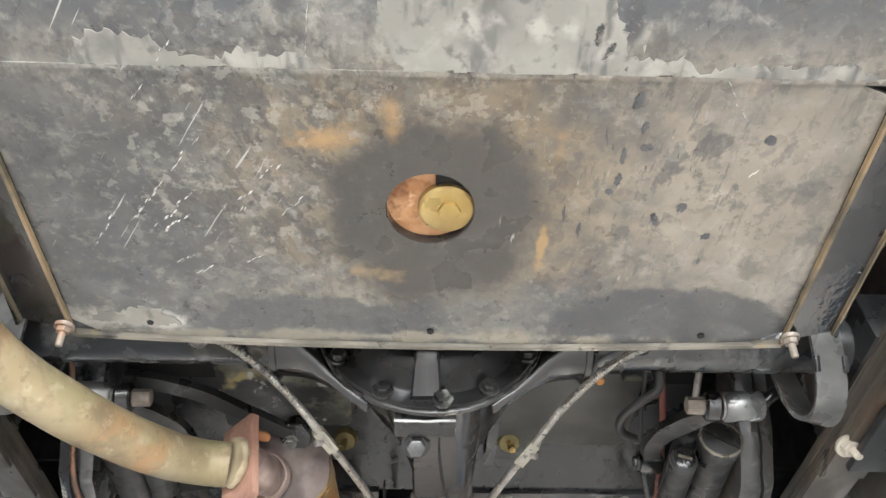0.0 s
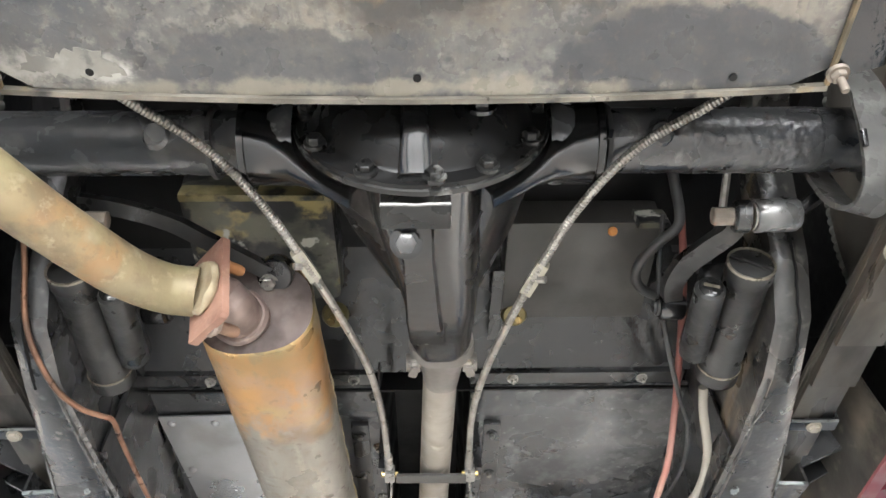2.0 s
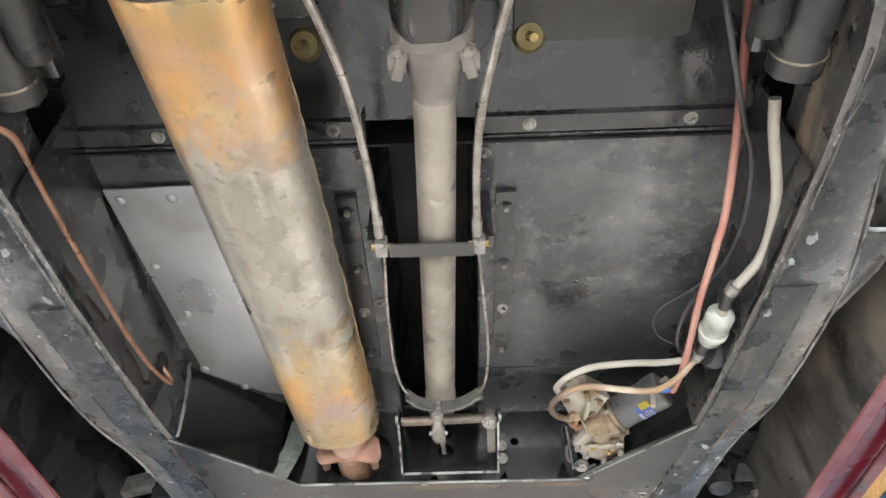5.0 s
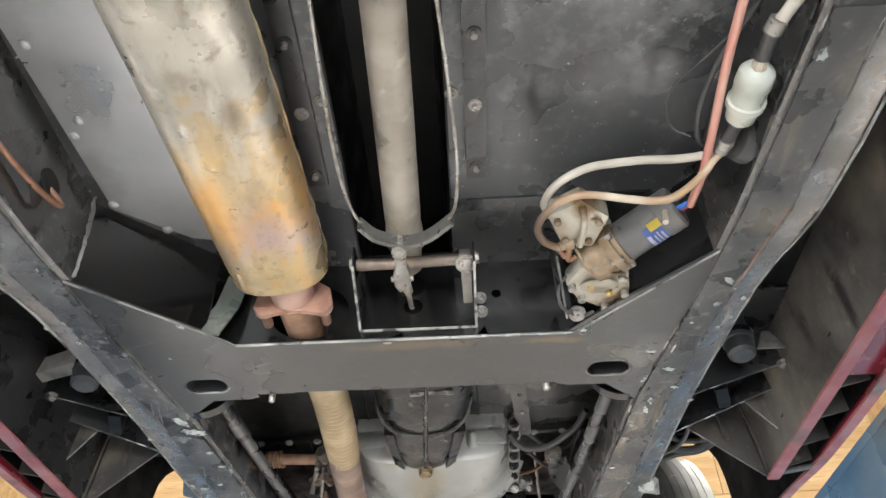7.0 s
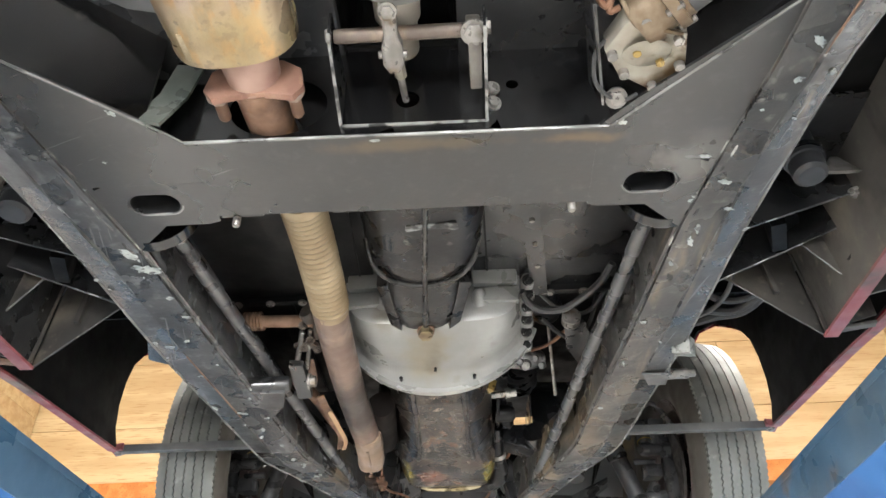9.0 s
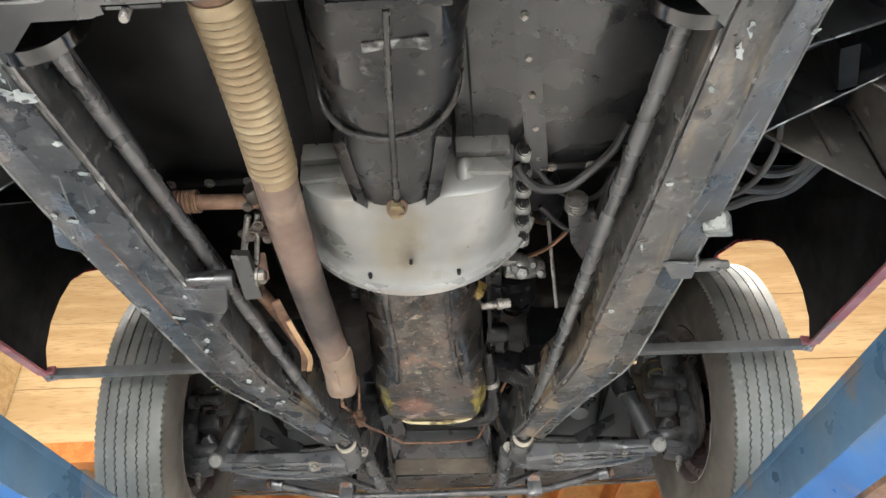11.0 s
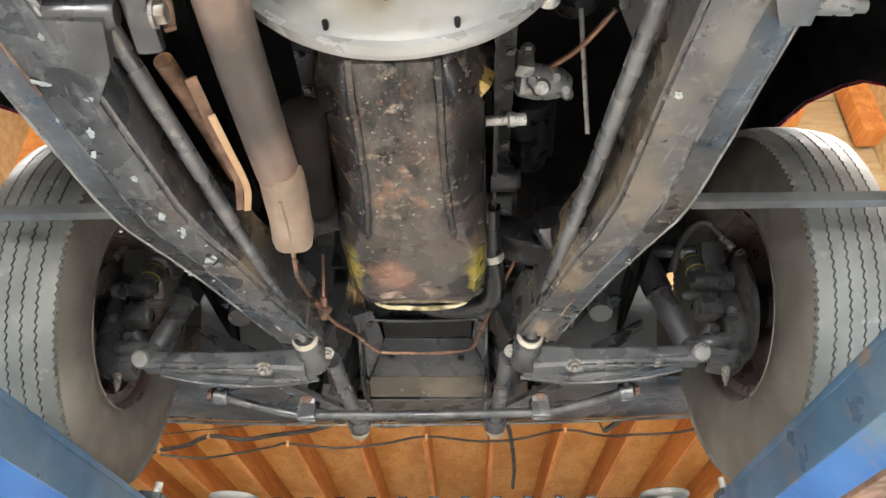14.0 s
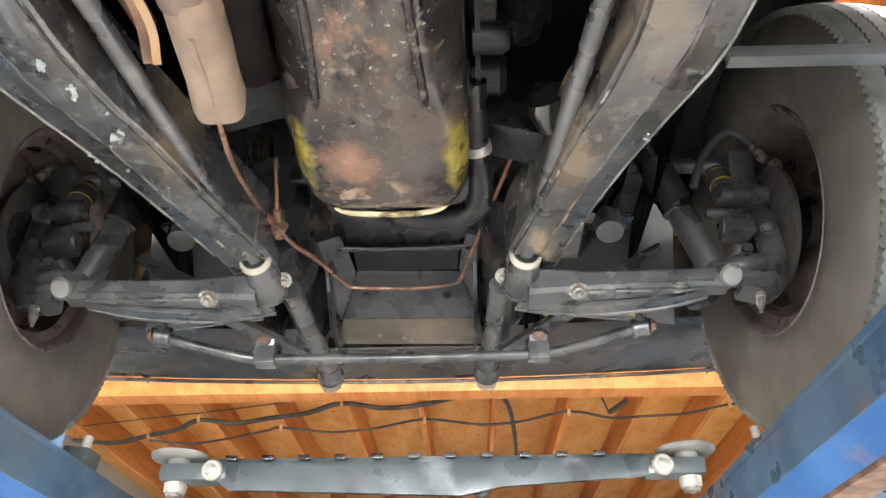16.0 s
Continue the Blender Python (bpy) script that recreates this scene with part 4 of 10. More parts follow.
# ---- lift ----
for s, edge, word in ((1, 0.54, "runway"), (-1, -0.50, "runway")):
    rw = thing("lift_runway", (s * 0.78, 2.0, 1.42), "blue painted steel runway of a four-post lift with rusty lip", "lift runway", "lift runways")
    xo = edge + s * 0.52
    part("deck", box(((edge + xo) / 2, 1.9, 1.519), (0.52, 6.6, 0.012), bev=0.002), BLUE, rw)
    part("inner_web", box((edge + s * 0.004, 1.9, 1.482), (0.008, 6.6, 0.062), bev=0.002), BLUE, rw)
    part("outer_web", box((xo - s * 0.004, 1.9, 1.4615), (0.008, 6.6, 0.103), bev=0.002), BLUE, rw)
    part("jack_rail", prism([(edge + s * 0.002, -1.4, 1.451), (edge + s * 0.028, -1.4, 1.413), (edge + s * 0.034, -1.4, 1.417), (edge + s * 0.010, -1.4, 1.455)], (0, 6.6, 0)), BLUEBRIGHT, rw, "bright blue jack rail")
    part("jack_rail_lip", box((edge + s * 0.052, 1.9, 1.410), (0.050, 6.6, 0.008), bev=0.002), RUSTY, rw, "rusty steel lip")
    part("inner_channel", box((edge + s * 0.081, 1.9, 1.455), (0.008, 6.6, 0.09), bev=0.002), BLUE, rw)
for s in (-1, 1):
    for y in (-1.55, 4.78):
        post = thing("lift_post", (s * 1.37, y, 0), "blue painted steel lift post on the concrete floor", "lift post", "lift posts")
        part("column", box((s * 1.37, y, 1.1), (0.14, 0.14, 2.2), bev=0.008), BLUE, post)
        part("base_plate", box((s * 1.37, y, 0.006), (0.34, 0.34, 0.012), bev=0.002), BLUE, post)
for y in (-1.47, 4.70):
    whole("lift_crossbeam", box((0.02, y, 1.33), (2.68, 0.12, 0.10), bev=0.006), BLUE, "blue steel crossbeam under the runways", "lift beam", "lift crossbeams")

jack = thing("bridge_jack", (0.02, 3.65, 1.40), "grey-blue rolling bridge jack between the lift runways", "jack")
part("upper_arm", box((0.05, 3.635, 1.556), (0.80, 0.045, 0.030), bev=0.004), JACKGREY, jack)
part("lower_arm", prism([(-0.355, 3.598, 1.553), (-0.31, 3.598, 1.561), (0.10, 3.598, 1.556), (0.43, 3.598, 1.562), (0.468, 3.598, 1.552), (0.455, 3.598, 1.530), (0.17, 3.598, 1.512), (0.10, 3.598, 1.498), (-0.30, 3.598, 1.512)], (0, 0.012, 0), 0.003), JACKGREY, jack)
part("body", box((0.02, 3.68, 1.455), (0.64, 0.16, 0.075), bev=0.008), JACKGREY, jack)
part("carriage", box((0.02, 3.70, 1.40), (1.14, 0.12, 0.03), bev=0.004), JACKGREY, jack)
for s, x, xp, xb in ((-1, -0.400, -0.535, -0.330), (1, 0.495, 0.598, 0.445)):
    pad = part("lift_pad", turned((x, 3.62, 1.560), (x, 3.62, 1.580), [(0, 0.020), (0.50, 0.020), (0.54, 0.046), (0.7, 0.050), (0.92, 0.051), (1, 0.048)], 28), RUBBER, jack, "round grey rubber lift pad")
    part("pad_screw", rod((x, 3.62, 1.505), (x, 3.62, 1.565), 0.015, 12), ZINC, pad)
    part("pad_socket", turned((x, 3.62, 1.512), (x, 3.62, 1.530), [(0, 0.016), (0.2, 0.019), (1, 0.019)], 18), surface("pale_pin", (0.36, 0.35, 0.31), (0.46, 0.45, 0.40), 0.45, 0.4, 30), pad)
    part("arm_end", uneven(box(((x + xb) / 2, 3.62, 1.545), (abs(x - xb) + 0.05, 0.05, 0.030), bev=0.010), 0.0006, 20), JACKGREY, jack)
    part("pivot_bolt", hexbolt((xb, 3.589, 1.545), (0, -1, 0), 0.010, 0.007, bm=turned((xb, 3.596, 1.545), (xb, 3.586, 1.545), [(0, 0.018), (0.7, 0.018), (1, 0.015)], 22)), bpy.data.materials["pale_pin"], jack, "bright pivot bolt")
    st = part("support_post", box((xp, 3.52, 1.505), (0.045, 0.05, 0.11), (0, s * -6, 0), 0.005), JACKGREY, jack)
    part("post_bolt", rod((xp - s * 0.014, 3.51, 1.555), (xp - s * 0.016, 3.51, 1.580), 0.008, 10), bpy.data.materials["pale_pin"], st)
    part("post_foot", box((xp, 3.58, 1.45), (0.03, 0.14, 0.07), bev=0.004), JACKGREY, jack)
part("seam_bolt", turned((0.135, 3.623, 1.515), (0.135, 3.620, 1.515), [(0, 0.016), (1, 0.014)], 18), JACKGREY, jack)
for k in range(11):
    part("notch", box((-0.30 + 0.064 * k, 3.594, 1.566), (0.02, 0.006, 0.008), bev=0.001), BLACK, jack)
part("label", box((0.045, 3.598, 1.462), (0.075, 0.003, 0.012), bev=0), surface("white_label", (0.7, 0.7, 0.7), (0.75, 0.75, 0.74), 0.5), jack, "white label")

# shade colour for holes and pockets drawn as flush pieces, not cut
surface("painted_hole_shade", (0.004, 0.004, 0.004), (0.006, 0.006, 0.006), 0.9)

# ---- chassis frame ----
chassis = thing("chassis_frame", (0, 1.9, 1.742), "welded black steel chassis frame with chipped paint", "chassis frame")
STATIONS = [(0.30, .405, .470, 1.955, 2.03), (0.62, .405, .470, 1.955, 2.03), (0.76, .417, .465, 1.945, 2.02), (0.82, .420, .467, 1.905, 1.99), (0.845, .422, .468, 1.86, 1.97), (0.89, .424, .470, 1.785, 1.92), (0.94, .426, .472, 1.735, 1.88),
            (1.02, .429, .478, 1.717, 1.85), (1.15, .430, .494, 1.715, 1.83), (1.35, .430, .528, 1.724, 1.84), (1.62, .422, .525, 1.738, 1.855), (1.78, .405, .487, 1.742, 1.86), (2.05, .360, .457, 1.742, 1.86),
            (2.35, .335, .440, 1.742, 1.86), (2.60, .310, .415, 1.742, 1.86), (2.82, .290, .393, 1.743, 1.86), (2.90, .272, .370, 1.745, 1.86), (2.97, .250, .343, 1.748, 1.865), (3.10, .222, .303, 1.757, 1.875),
            (3.26, .185, .268, 1.772, 1.89), (3.45, .165, .250, 1.80, 1.91)]
for s in (-1, 1):
    rings = []
    for y, a, b, zb, zt in STATIONS:
        r = 0.008
        fold = 0.022 if y < 1.1 else r
        rings.append([(s * x, y, z) for x, z in ((a, zb + r), (a + r, zb), (b - fold, zb), (b, zb + 0.7 * fold), (b, zt - r), (b - r, zt), (a + r, zt), (a, zt - r))])
    RM = RAIL if s < 0 else RAILDUST
    rail = part("side_rail", uneven(loft(rings), 0.0015, 9, s), RM, chassis)
    # the overlapping seam plate under the inner half
    rings = [[(s * x, y, z) for x, z in ((a + 0.004, zb - 0.003), (a + 0.56 * (b - a), zb - 0.003), (a + 0.56 * (b - a), zb + 0.004), (a + 0.004, zb + 0.004))] for y, a, b, zb, zt in STATIONS[9:20]]
    part("seam_plate", uneven(loft(rings), 0.0012, 25, s), RM, rail)
    bead = []
    rg = random.Random(7 + s)
    for y, a, b, zb, zt in STATIONS[9:20]:
        bead.append((s * (a + 0.56 * (b - a) + rg.uniform(0, 0.002)), y, zb - 0.001))
    part("weld_bead", uneven(tube(bead, 0.0028, 6, 8), 0.003, 60), EDGE, rail)
    for k0, k1 in ((13, 14), (17, 18)) if s < 0 else ((10, 11), (18, 19)):
        part("rust_seam", uneven(tube([(s * (a + 0.565 * (b - a)), y, zb - 0.0028) for y, a, b, zb, zt in STATIONS[k0:k1 + 1]], 0.0014, 6, 10), 0.0024, 40), RUSTY, rail)
    part("welded_seam", uneven(tube([(s * (b - 0.022), y, zb) for y, a, b, zb, zt in STATIONS[4:8]], 0.0018, 6, 10), 0.0022, 70), MATT, rail, "ragged dark seam")
    part("worn_edge", uneven(tube([(s * (b - 0.003), y, zb + 0.002) for y, a, b, zb, zt in STATIONS[8:20]], 0.0019, 6, 8), 0.001, 60), FOLD, rail, "edge rubbed to pale metal")
    part("worn_edge", uneven(tube([(s * (a + 0.003), y, zb + 0.002) for y, a, b, zb, zt in STATIONS[7:20]], 0.0019, 6, 8), 0.0012, 60), EDGE, rail)

# boxed centre crossmember: bottom flange, upright webs that splay out to the rails
ZB = 1.743
cross = bmesh.new()


def slotted(cx, cy, x0, x1, y0, y1):
    ring = square_round(cx, cy, x0, x1, y0, y1, 40)
    hole = []
    for _, _, a in ring:
        c, q = math.cos(a), math.sin(a)
        hole.append((cx + 0.014 * (1 if c > 0 else -1 if c < 0 else 0) * min(1, abs(c) * 3) + 0.021 * c, cy + 0.021 * q, ZB))
    return [(x, y, ZB) for x, y, _ in ring], hole


for s in (-1, 1):
    o, h = slotted(s * 0.308, 1.968, min(s * 0.235, s * 0.372), max(s * 0.235, s * 0.372), 1.93, 2.01)
    holed(o, h, (0, 0, 0.004), cross)
    prism([(s * .235, 1.866, ZB), (s * .27, 1.829, ZB), (s * .424, 1.695, ZB), (s * .424, 1.93, ZB), (s * .235, 1.93, ZB)], (0, 0, 0.004), bm=cross)
    prism([(s * .372, 1.93, ZB), (s * .415, 1.93, ZB), (s * .40, 2.06, ZB), (s * .375, 2.075, ZB), (s * .355, 2.01, ZB), (s * .372, 2.01, ZB)], (0, 0, 0.004), bm=cross)
    prism([(s * .308, 2.01, ZB), (s * .355, 2.01, ZB), (s * .375, 2.075, ZB)], (0, 0, 0.004), bm=cross)
prism([(-.235, 1.862, ZB), (.235, 1.868, ZB), (.235, 2.0, ZB), (-.235, 1.995, ZB)], (0, 0, 0.004), bm=cross)
crossm = part("crossmember_flange", uneven(cross, 0.0008, 15), CROSS, chassis)
for s in (-1, 1):
    depth = []
    for k in range(20):
        a = 2 * math.pi * k / 20
        depth.append((s * 0.308 + (0.014 if math.cos(a) > 0 else -0.014) + 0.021 * math.cos(a), 1.968 + 0.021 * math.sin(a), ZB + 0.001))
    part("slot_collar", holed(depth, [(x * 1 + (x - s * 0.308) * -0.1, y - (y - 1.968) * 0.1, z) for x, y, z in depth], (0, 0, 0.03)), BLACK, crossm)


for s in (-1, 1):
    rim = [(s * 0.308 + (0.014 if math.cos(t) > 0 else -0.014) + 0.0205 * math.cos(t), 1.968 + 0.0205 * math.sin(t), ZB + 0.002) for t in (math.pi * (0.06 + 0.88 * k / 16) for k in range(17))]
    part("slot_rim", uneven(tube(rim, 0.0022, 6, 2), 0.0006, 60), FOLD, crossm)


def web(p, q, z0, z1, t=0.004):
    (x0, y0), (x1, y1) = p, q
    return prism([(x0, y0, z0), (x1, y1, z0), (x1, y1, z1), (x0, y0, z1)], (0, t, 0))


for p, q in (((-.424, 1.697), (-.272, 1.829)), ((.424, 1.699), (.25, 1.869))):
    part("splayed_web", web(p, q, ZB + 0.002, 1.90), GLOSS, chassis)
part("corner_strap", band([(-.268, 1.826, 1.742), (-.252, 1.842, 1.80), (-.245, 1.85, 1.86)], 0.034, 0.004), surface("grey_green_strap", (0.10, 0.115, 0.10), (0.15, 0.16, 0.14), 0.4, 0.2, 14), chassis, "grey-green steel strap")
# rear web with the exhaust hole and two smaller holes
o = square_round(-0.135, 1.80, -0.27, 0.0, ZB, 1.90, 40)
part("rear_web", holed([(x, 1.864 + (x + .27) * 0.006, z) for x, z, _ in o], [(-0.135 + 0.058 * math.cos(a), 1.866, 1.80 + 0.048 * math.sin(a)) for *_, a in o], (0, 0.004, 0)), GLOSS, chassis)
o = square_round(0.018, 1.802, 0.0, 0.12, ZB, 1.90, 32)
part("rear_web", holed([(x, 1.867, z) for x, z, _ in o], [(0.018 + 0.014 * math.cos(a), 1.867, 1.802 + 0.014 * math.sin(a)) for *_, a in o], (0, 0.004, 0)), GLOSS, chassis)
o = square_round(0.142, 1.82, 0.12, 0.25, ZB, 1.90, 32)
part("rear_web", holed([(x, 1.868, z) for x, z, _ in o], [(0.142 + 0.0075 * math.cos(a), 1.868, 1.82 + 0.0075 * math.sin(a)) for *_, a in o], (0, 0.004, 0)), GLOSS, chassis)
part("front_web", web((-.40, 2.00), (-.18, 2.00), ZB + 0.004, 1.87), BLACK, chassis)
# near-black plate added behind the web: the exhaust hole's shade as colour
o = square_round(-0.135, 1.80, -0.26, 0.24, ZB + 0.004, 1.90, 40)
part("inner_baffle", holed([(x, 1.905, z) for x, z, _ in o], [(-0.143 + 0.029 * math.cos(a), 1.905, 1.797 + 0.029 * math.sin(a)) for *_, a in o], (0, 0.004, 0)), bpy.data.materials["painted_hole_shade"], chassis)
# lid added so that the inside of the box stays dark
part("box_top", box((0, 1.93, 1.898), (0.80, 0.14, 0.004), bev=0), MATT, chassis)
part("front_web", web((-.09, 2.00), (.40, 2.00), ZB + 0.004, 1.87), BLACK, chassis)
# pale beads paint the highlight line along the flange folds
for p, q, r in (((-.420, 1.699), (-.270, 1.829), .0017), ((-.236, 1.861), (.246, 1.867), .0022), ((.249, 1.866), (.420, 1.70), .0017), ((-.268, 1.830), (-.237, 1.860), .0012)):
    part("flange_bead", uneven(tube([(p[0] + (q[0] - p[0]) * k / 24, p[1] + (q[1] - p[1]) * k / 24, 1.7425) for k in range(25)], r, 6), 0.0005, 70), FOLD, chassis)
for s in (-1, 1):
    # torsion bar rear anchors in the rails
    part("anchor_plate", turned((s * 0.345, 2.045, 1.80), (s * 0.345, 2.065, 1.80), [(0, 0.058), (0.9, 0.058), (1, 0.05)], 24), GLOSS, chassis)
    # stubs that stick down in front of the crossmember
    part("stud", hexbolt((s * 0.215, 2.006, 1.775), (0, 0, -1), 0.010, 0.006, 0.035), ZINC, chassis, "dirty threaded stud")

# inner liner plates of the rails beside the floor
for s in (-1, 1):
    part("rail_liner", prism([(s * .428, 1.17, 1.73), (s * .424, 1.70, 1.75), (s * .42, 1.70, 1.90), (s * .424, 1.17, 1.90)], (s * -0.003, 0, 0)), BLACK, chassis)
part("corner_weld", uneven(tube([(-0.412, 1.692, 1.886), (-0.404, 1.692, 1.814), (-0.402, 1.696, 1.746)], 0.0026, 6, 14), 0.003, 70), FOLD, chassis, "ragged pale weld")
part("pipe_hole", turned((-.4205, 1.604, 1.824), (-.4160, 1.604, 1.824), [(0, 0.021), (1, 0.021)], 22, flat=0.68), bpy.data.materials["painted_hole_shade"], chassis, "oval rail hole drawn as a near-black disc")


def flake(x, y, size, parent, seed, z=None, long=1.0, turn=0.0):
    """A ragged thin patch where the paint has flaked, under a rail."""
    if z is None:
        k = max(i for i in range(len(STATIONS) - 1) if STATIONS[i][0] <= y)
        f = (y - STATIONS[k][0]) / (STATIONS[k + 1][0] - STATIONS[k][0])
        a, b, z = (STATIONS[k][j] * (1 - f) + STATIONS[k + 1][j] * f for j in (1, 2, 3))
        z -= 0.0055 if abs(x) < a + 0.56 * (b - a) else 0.0022
    rg = random.Random(seed)
    pts = []
    for i in range(19):
        w = 2 * math.pi * i / 19
        r = size * rg.uniform(0.62, 1.1) * (1 + 0.2 * math.sin(2 * w + seed) + 0.15 * math.sin(5 * w + 2 * seed))
        u, v = r * math.cos(w) * long, r * math.sin(w) / math.sqrt(long)
        pts.append((x + u * math.cos(turn) - v * math.sin(turn), y + u * math.sin(turn) + v * math.cos(turn), z))
    part("paint_flake", prism(pts, (0, 0, 0.0012)), FLAKE, parent)


flakes = [(-.377, 2.062, .010, 1.6, .9), (-.366, 2.098, .014, 1.3, .2), (-.359, 2.173, .005, 1, 0), (-.352, 2.227, .005, 1.5, .4), (-.411, 2.323, .006, 1.2, 1), (-.389, 2.427, .007, 1.6, 2.4), (-.407, 2.560, .006, 1.6, 1.2),
          (-.361, 2.582, .006, 2, .3), (-.319, 2.607, .005, 1, 0), (-.34, 2.663, .006, 1.5, 1.9), (-.321, 2.748, .005, 1, 0), (-.315, 2.83, .006, 2, 1.9), (-.44, 2.15, .004, 1.5, 1), (-.43, 2.31, .005, 1.3, 1.4),
          (-.352, 2.70, .005, 1.4, 2), (-.375, 2.30, .004, 1, 0), (-.300, 2.87, .007, 2.2, 2.0), (-.33, 2.52, .004, 1, 0), (-.286, 2.95, .010, 2.4, 2.1), (.385, 2.059, .006, 1.8, 1.3), (.381, 2.088, .006, 1.6, 1.2), (.435, 1.807, .005, 1, 0),
          (.44, 1.757, .006, 1.6, 1), (.47, 1.802, .004, 1, 0), (.398, 1.968, .005, 2, .2), (.415, 2.021, .004, 1.6, 0), (.365, 2.14, .004, 1.4, 1), (.352, 2.30, .004, 1, 0), (.34, 2.44, .005, 2, 1.6), (.322, 2.62, .005, 1.4, 1.4),
          (.44, 1.40, .006, 1.6, 1.5), (.45, 1.26, .009, 1.5, 1.2), (.44, 1.30, .005, 1.2, 1), (-.45, 1.33, .005, 1.5, 1), (-.46, 1.24, .006, 1.4, 2)]
rf = random.Random(12)
for k in range(26):
    st = STATIONS[rf.randrange(10, 18)]
    left = rf.random() < 0.7
    x = (st[1] + (st[2] - st[1]) * rf.choice((rf.uniform(0.05, 0.2), rf.uniform(0.5, 0.62), rf.uniform(0.85, 0.95)))) * (-1 if left else 1)
    flakes.append((x, st[0] + rf.uniform(0, 0.1), rf.uniform(0.0014, 0.0034), rf.uniform(1, 1.8), rf.uniform(0, 3)))
for i, (x, y, r, long, turn) in enumerate(flakes):
    flake(x, y, r, chassis, i, None, long, turn)
for i, (x, y, r, long, turn) in enumerate([(-.387, 1.935, .0055, 1, 0), (-.338, 1.885, .003, 1, 0), (.386, 2.010, .012, 2.2, .35), (.365, 1.925, .005, 2, .2), (-.30, 1.81, .005, 1.5, .8), (.412, 1.79, .004, 1, 0), (-.02, 1.872, .004, 1.6, 0), (.26, 1.862, .005, 1.2, .5)]):
    flake(x, y, r, crossm, 90 + i, ZB - 0.0008, long, turn)
for s in (-1, 1):
    part("joint_weld", uneven(tube([(s * .424, 1.70, ZB - 0.001), (s * .412, 1.80, ZB - 0.001), (s * .398, 1.90, ZB - 0.001), (s * .380, 2.0, ZB - 0.001), (s * .372, 2.07, ZB - 0.001)], 0.003, 6, 12), 0.003, 55), EDGE, crossm)


def outrigger(s):
    """Two upright diaphragms from the rail to the sill, a body mount between them, and gussets on the sill beyond."""
    o = thing("outrigger", (s * 0.55, 2.15, 1.79), "folded black steel outrigger between chassis rail and sill", "outrigger", "outriggers")

    def sheet(name, pts, material, edge=True):
        p = part(name, uneven(prism([(s * x, y, z) for x, y, z in pts], (0, 0.004, 0)), 0.0015, 20), material, o)
        if edge:
            (x0, y0, z0), (x1, y1, z1) = pts[0], pts[1]
            part("rubbed_edge", uneven(tube([(s * x0, y0 + 0.002, z0), (s * (x0 + x1) / 2, (y0 + y1) / 2 + 0.002, (z0 + z1) / 2), (s * x1, y1 + 0.002, z1)], 0.0015, 6, 8), 0.0010, 50), EDGE, p)
        return p

    sheet("rear_diaphragm", [(.470, 2.130, 1.784), (.690, 2.105, 1.842), (.690, 2.105, 1.90), (.470, 2.130, 1.90)], BLACK)
    sheet("front_diaphragm", [(.452, 2.272, 1.782), (.662, 2.182, 1.830), (.662, 2.182, 1.90), (.452, 2.272, 1.90)], BLACK)
    part("top_plate", prism([(s * .45, 1.98, 1.885), (s * .70, 1.98, 1.897), (s * .70, 2.18, 1.897), (s * .445, 2.30, 1.885)], (0, 0, 0.005)), BLACK, o)
    part("stiffener", box((s * .548, 2.185, 1.835), (0.022, 0.07, 0.06), (0, 0, s * -18), 0.003), MATT, o)
    mount = part("body_mount", turned((s * .550, 2.052, 1.885), (s * .546, 2.040, 1.800), [(0, 0.022), (0.55, 0.022), (0.57, 0.026), (0.66, 0.026), (0.68, 0.0235), (0.94, 0.0225), (1, 0.017)], 26), surface("grey_mount_rubber", (0.040, 0.042, 0.045), (0.065, 0.067, 0.070), 0.5, 0, 12, 120, 0.1), o, "round grey-black rubber body mount")
    part("mount_ring", turned((s * .548, 2.047, 1.846), (s * .548, 2.046, 1.838), [(0, 0.028), (1, 0.028)], 26), BLACK, mount)
    PACK = surface("grey_packing", (0.19, 0.18, 0.165), (0.27, 0.26, 0.24), 0.5, 0, 8, 120, 0.1, dust=[((0.09, 0.085, 0.075), 14, 0.55, 0.72)])
    if s > 0:
        part("packing_plate", prism([(.588, 2.070, 1.834), (.690, 2.082, 1.842), (.706, 2.108, 1.893), (.622, 2.106, 1.893)], (0, 0.010, 0.003), 0.003), PACK, o, "pale grey packing plate")
    else:
        part("packing_block", prism([(-.560, 2.014, 1.832), (-.656, 2.052, 1.832), (-.668, 2.084, 1.832), (-.576, 2.052, 1.832)], (0, 0.004, 0.036), 0.003), PACK, o, "pale tan packing block")
    part("mount_bolt", hexbolt((s * .640, 2.112, 1.829), (0, 0, -1), 0.008, 0.008), ZINC, o)
    # gussets under the end of the sill
    sheet("sill_gusset", [(.560, 2.225, 1.872), (.656, 2.235, 1.760), (.640, 2.235, 1.90), (.560, 2.225, 1.90)], OUTBOARD)
    g = sheet("end_gusset", [(.470, 2.330, 1.868), (.652, 2.350, 1.728), (.632, 2.350, 1.90), (.470, 2.330, 1.90)], OUTBOARD)
    part("gusset_fold", box((s * .585, 2.336, 1.84), (0.010, 0.010, 0.075), (0, s * -6, 0), 0.003), OUTBOARD, g)
    part("gusset_roof", prism([(s * .47, 2.18, 1.897), (s * .652, 2.18, 1.897), (s * .652, 2.35, 1.897), (s * .47, 2.33, 1.897)], (0, 0, 0.004)), MATT, o)
    # hole shown by a black disc on the panel
    part("clip_hole", turned((s * .6485, 2.26, 1.80), (s * .6465, 2.26, 1.80), [(0, 0.012), (1, 0.012)], 14, flat=1.8), MATT, o)
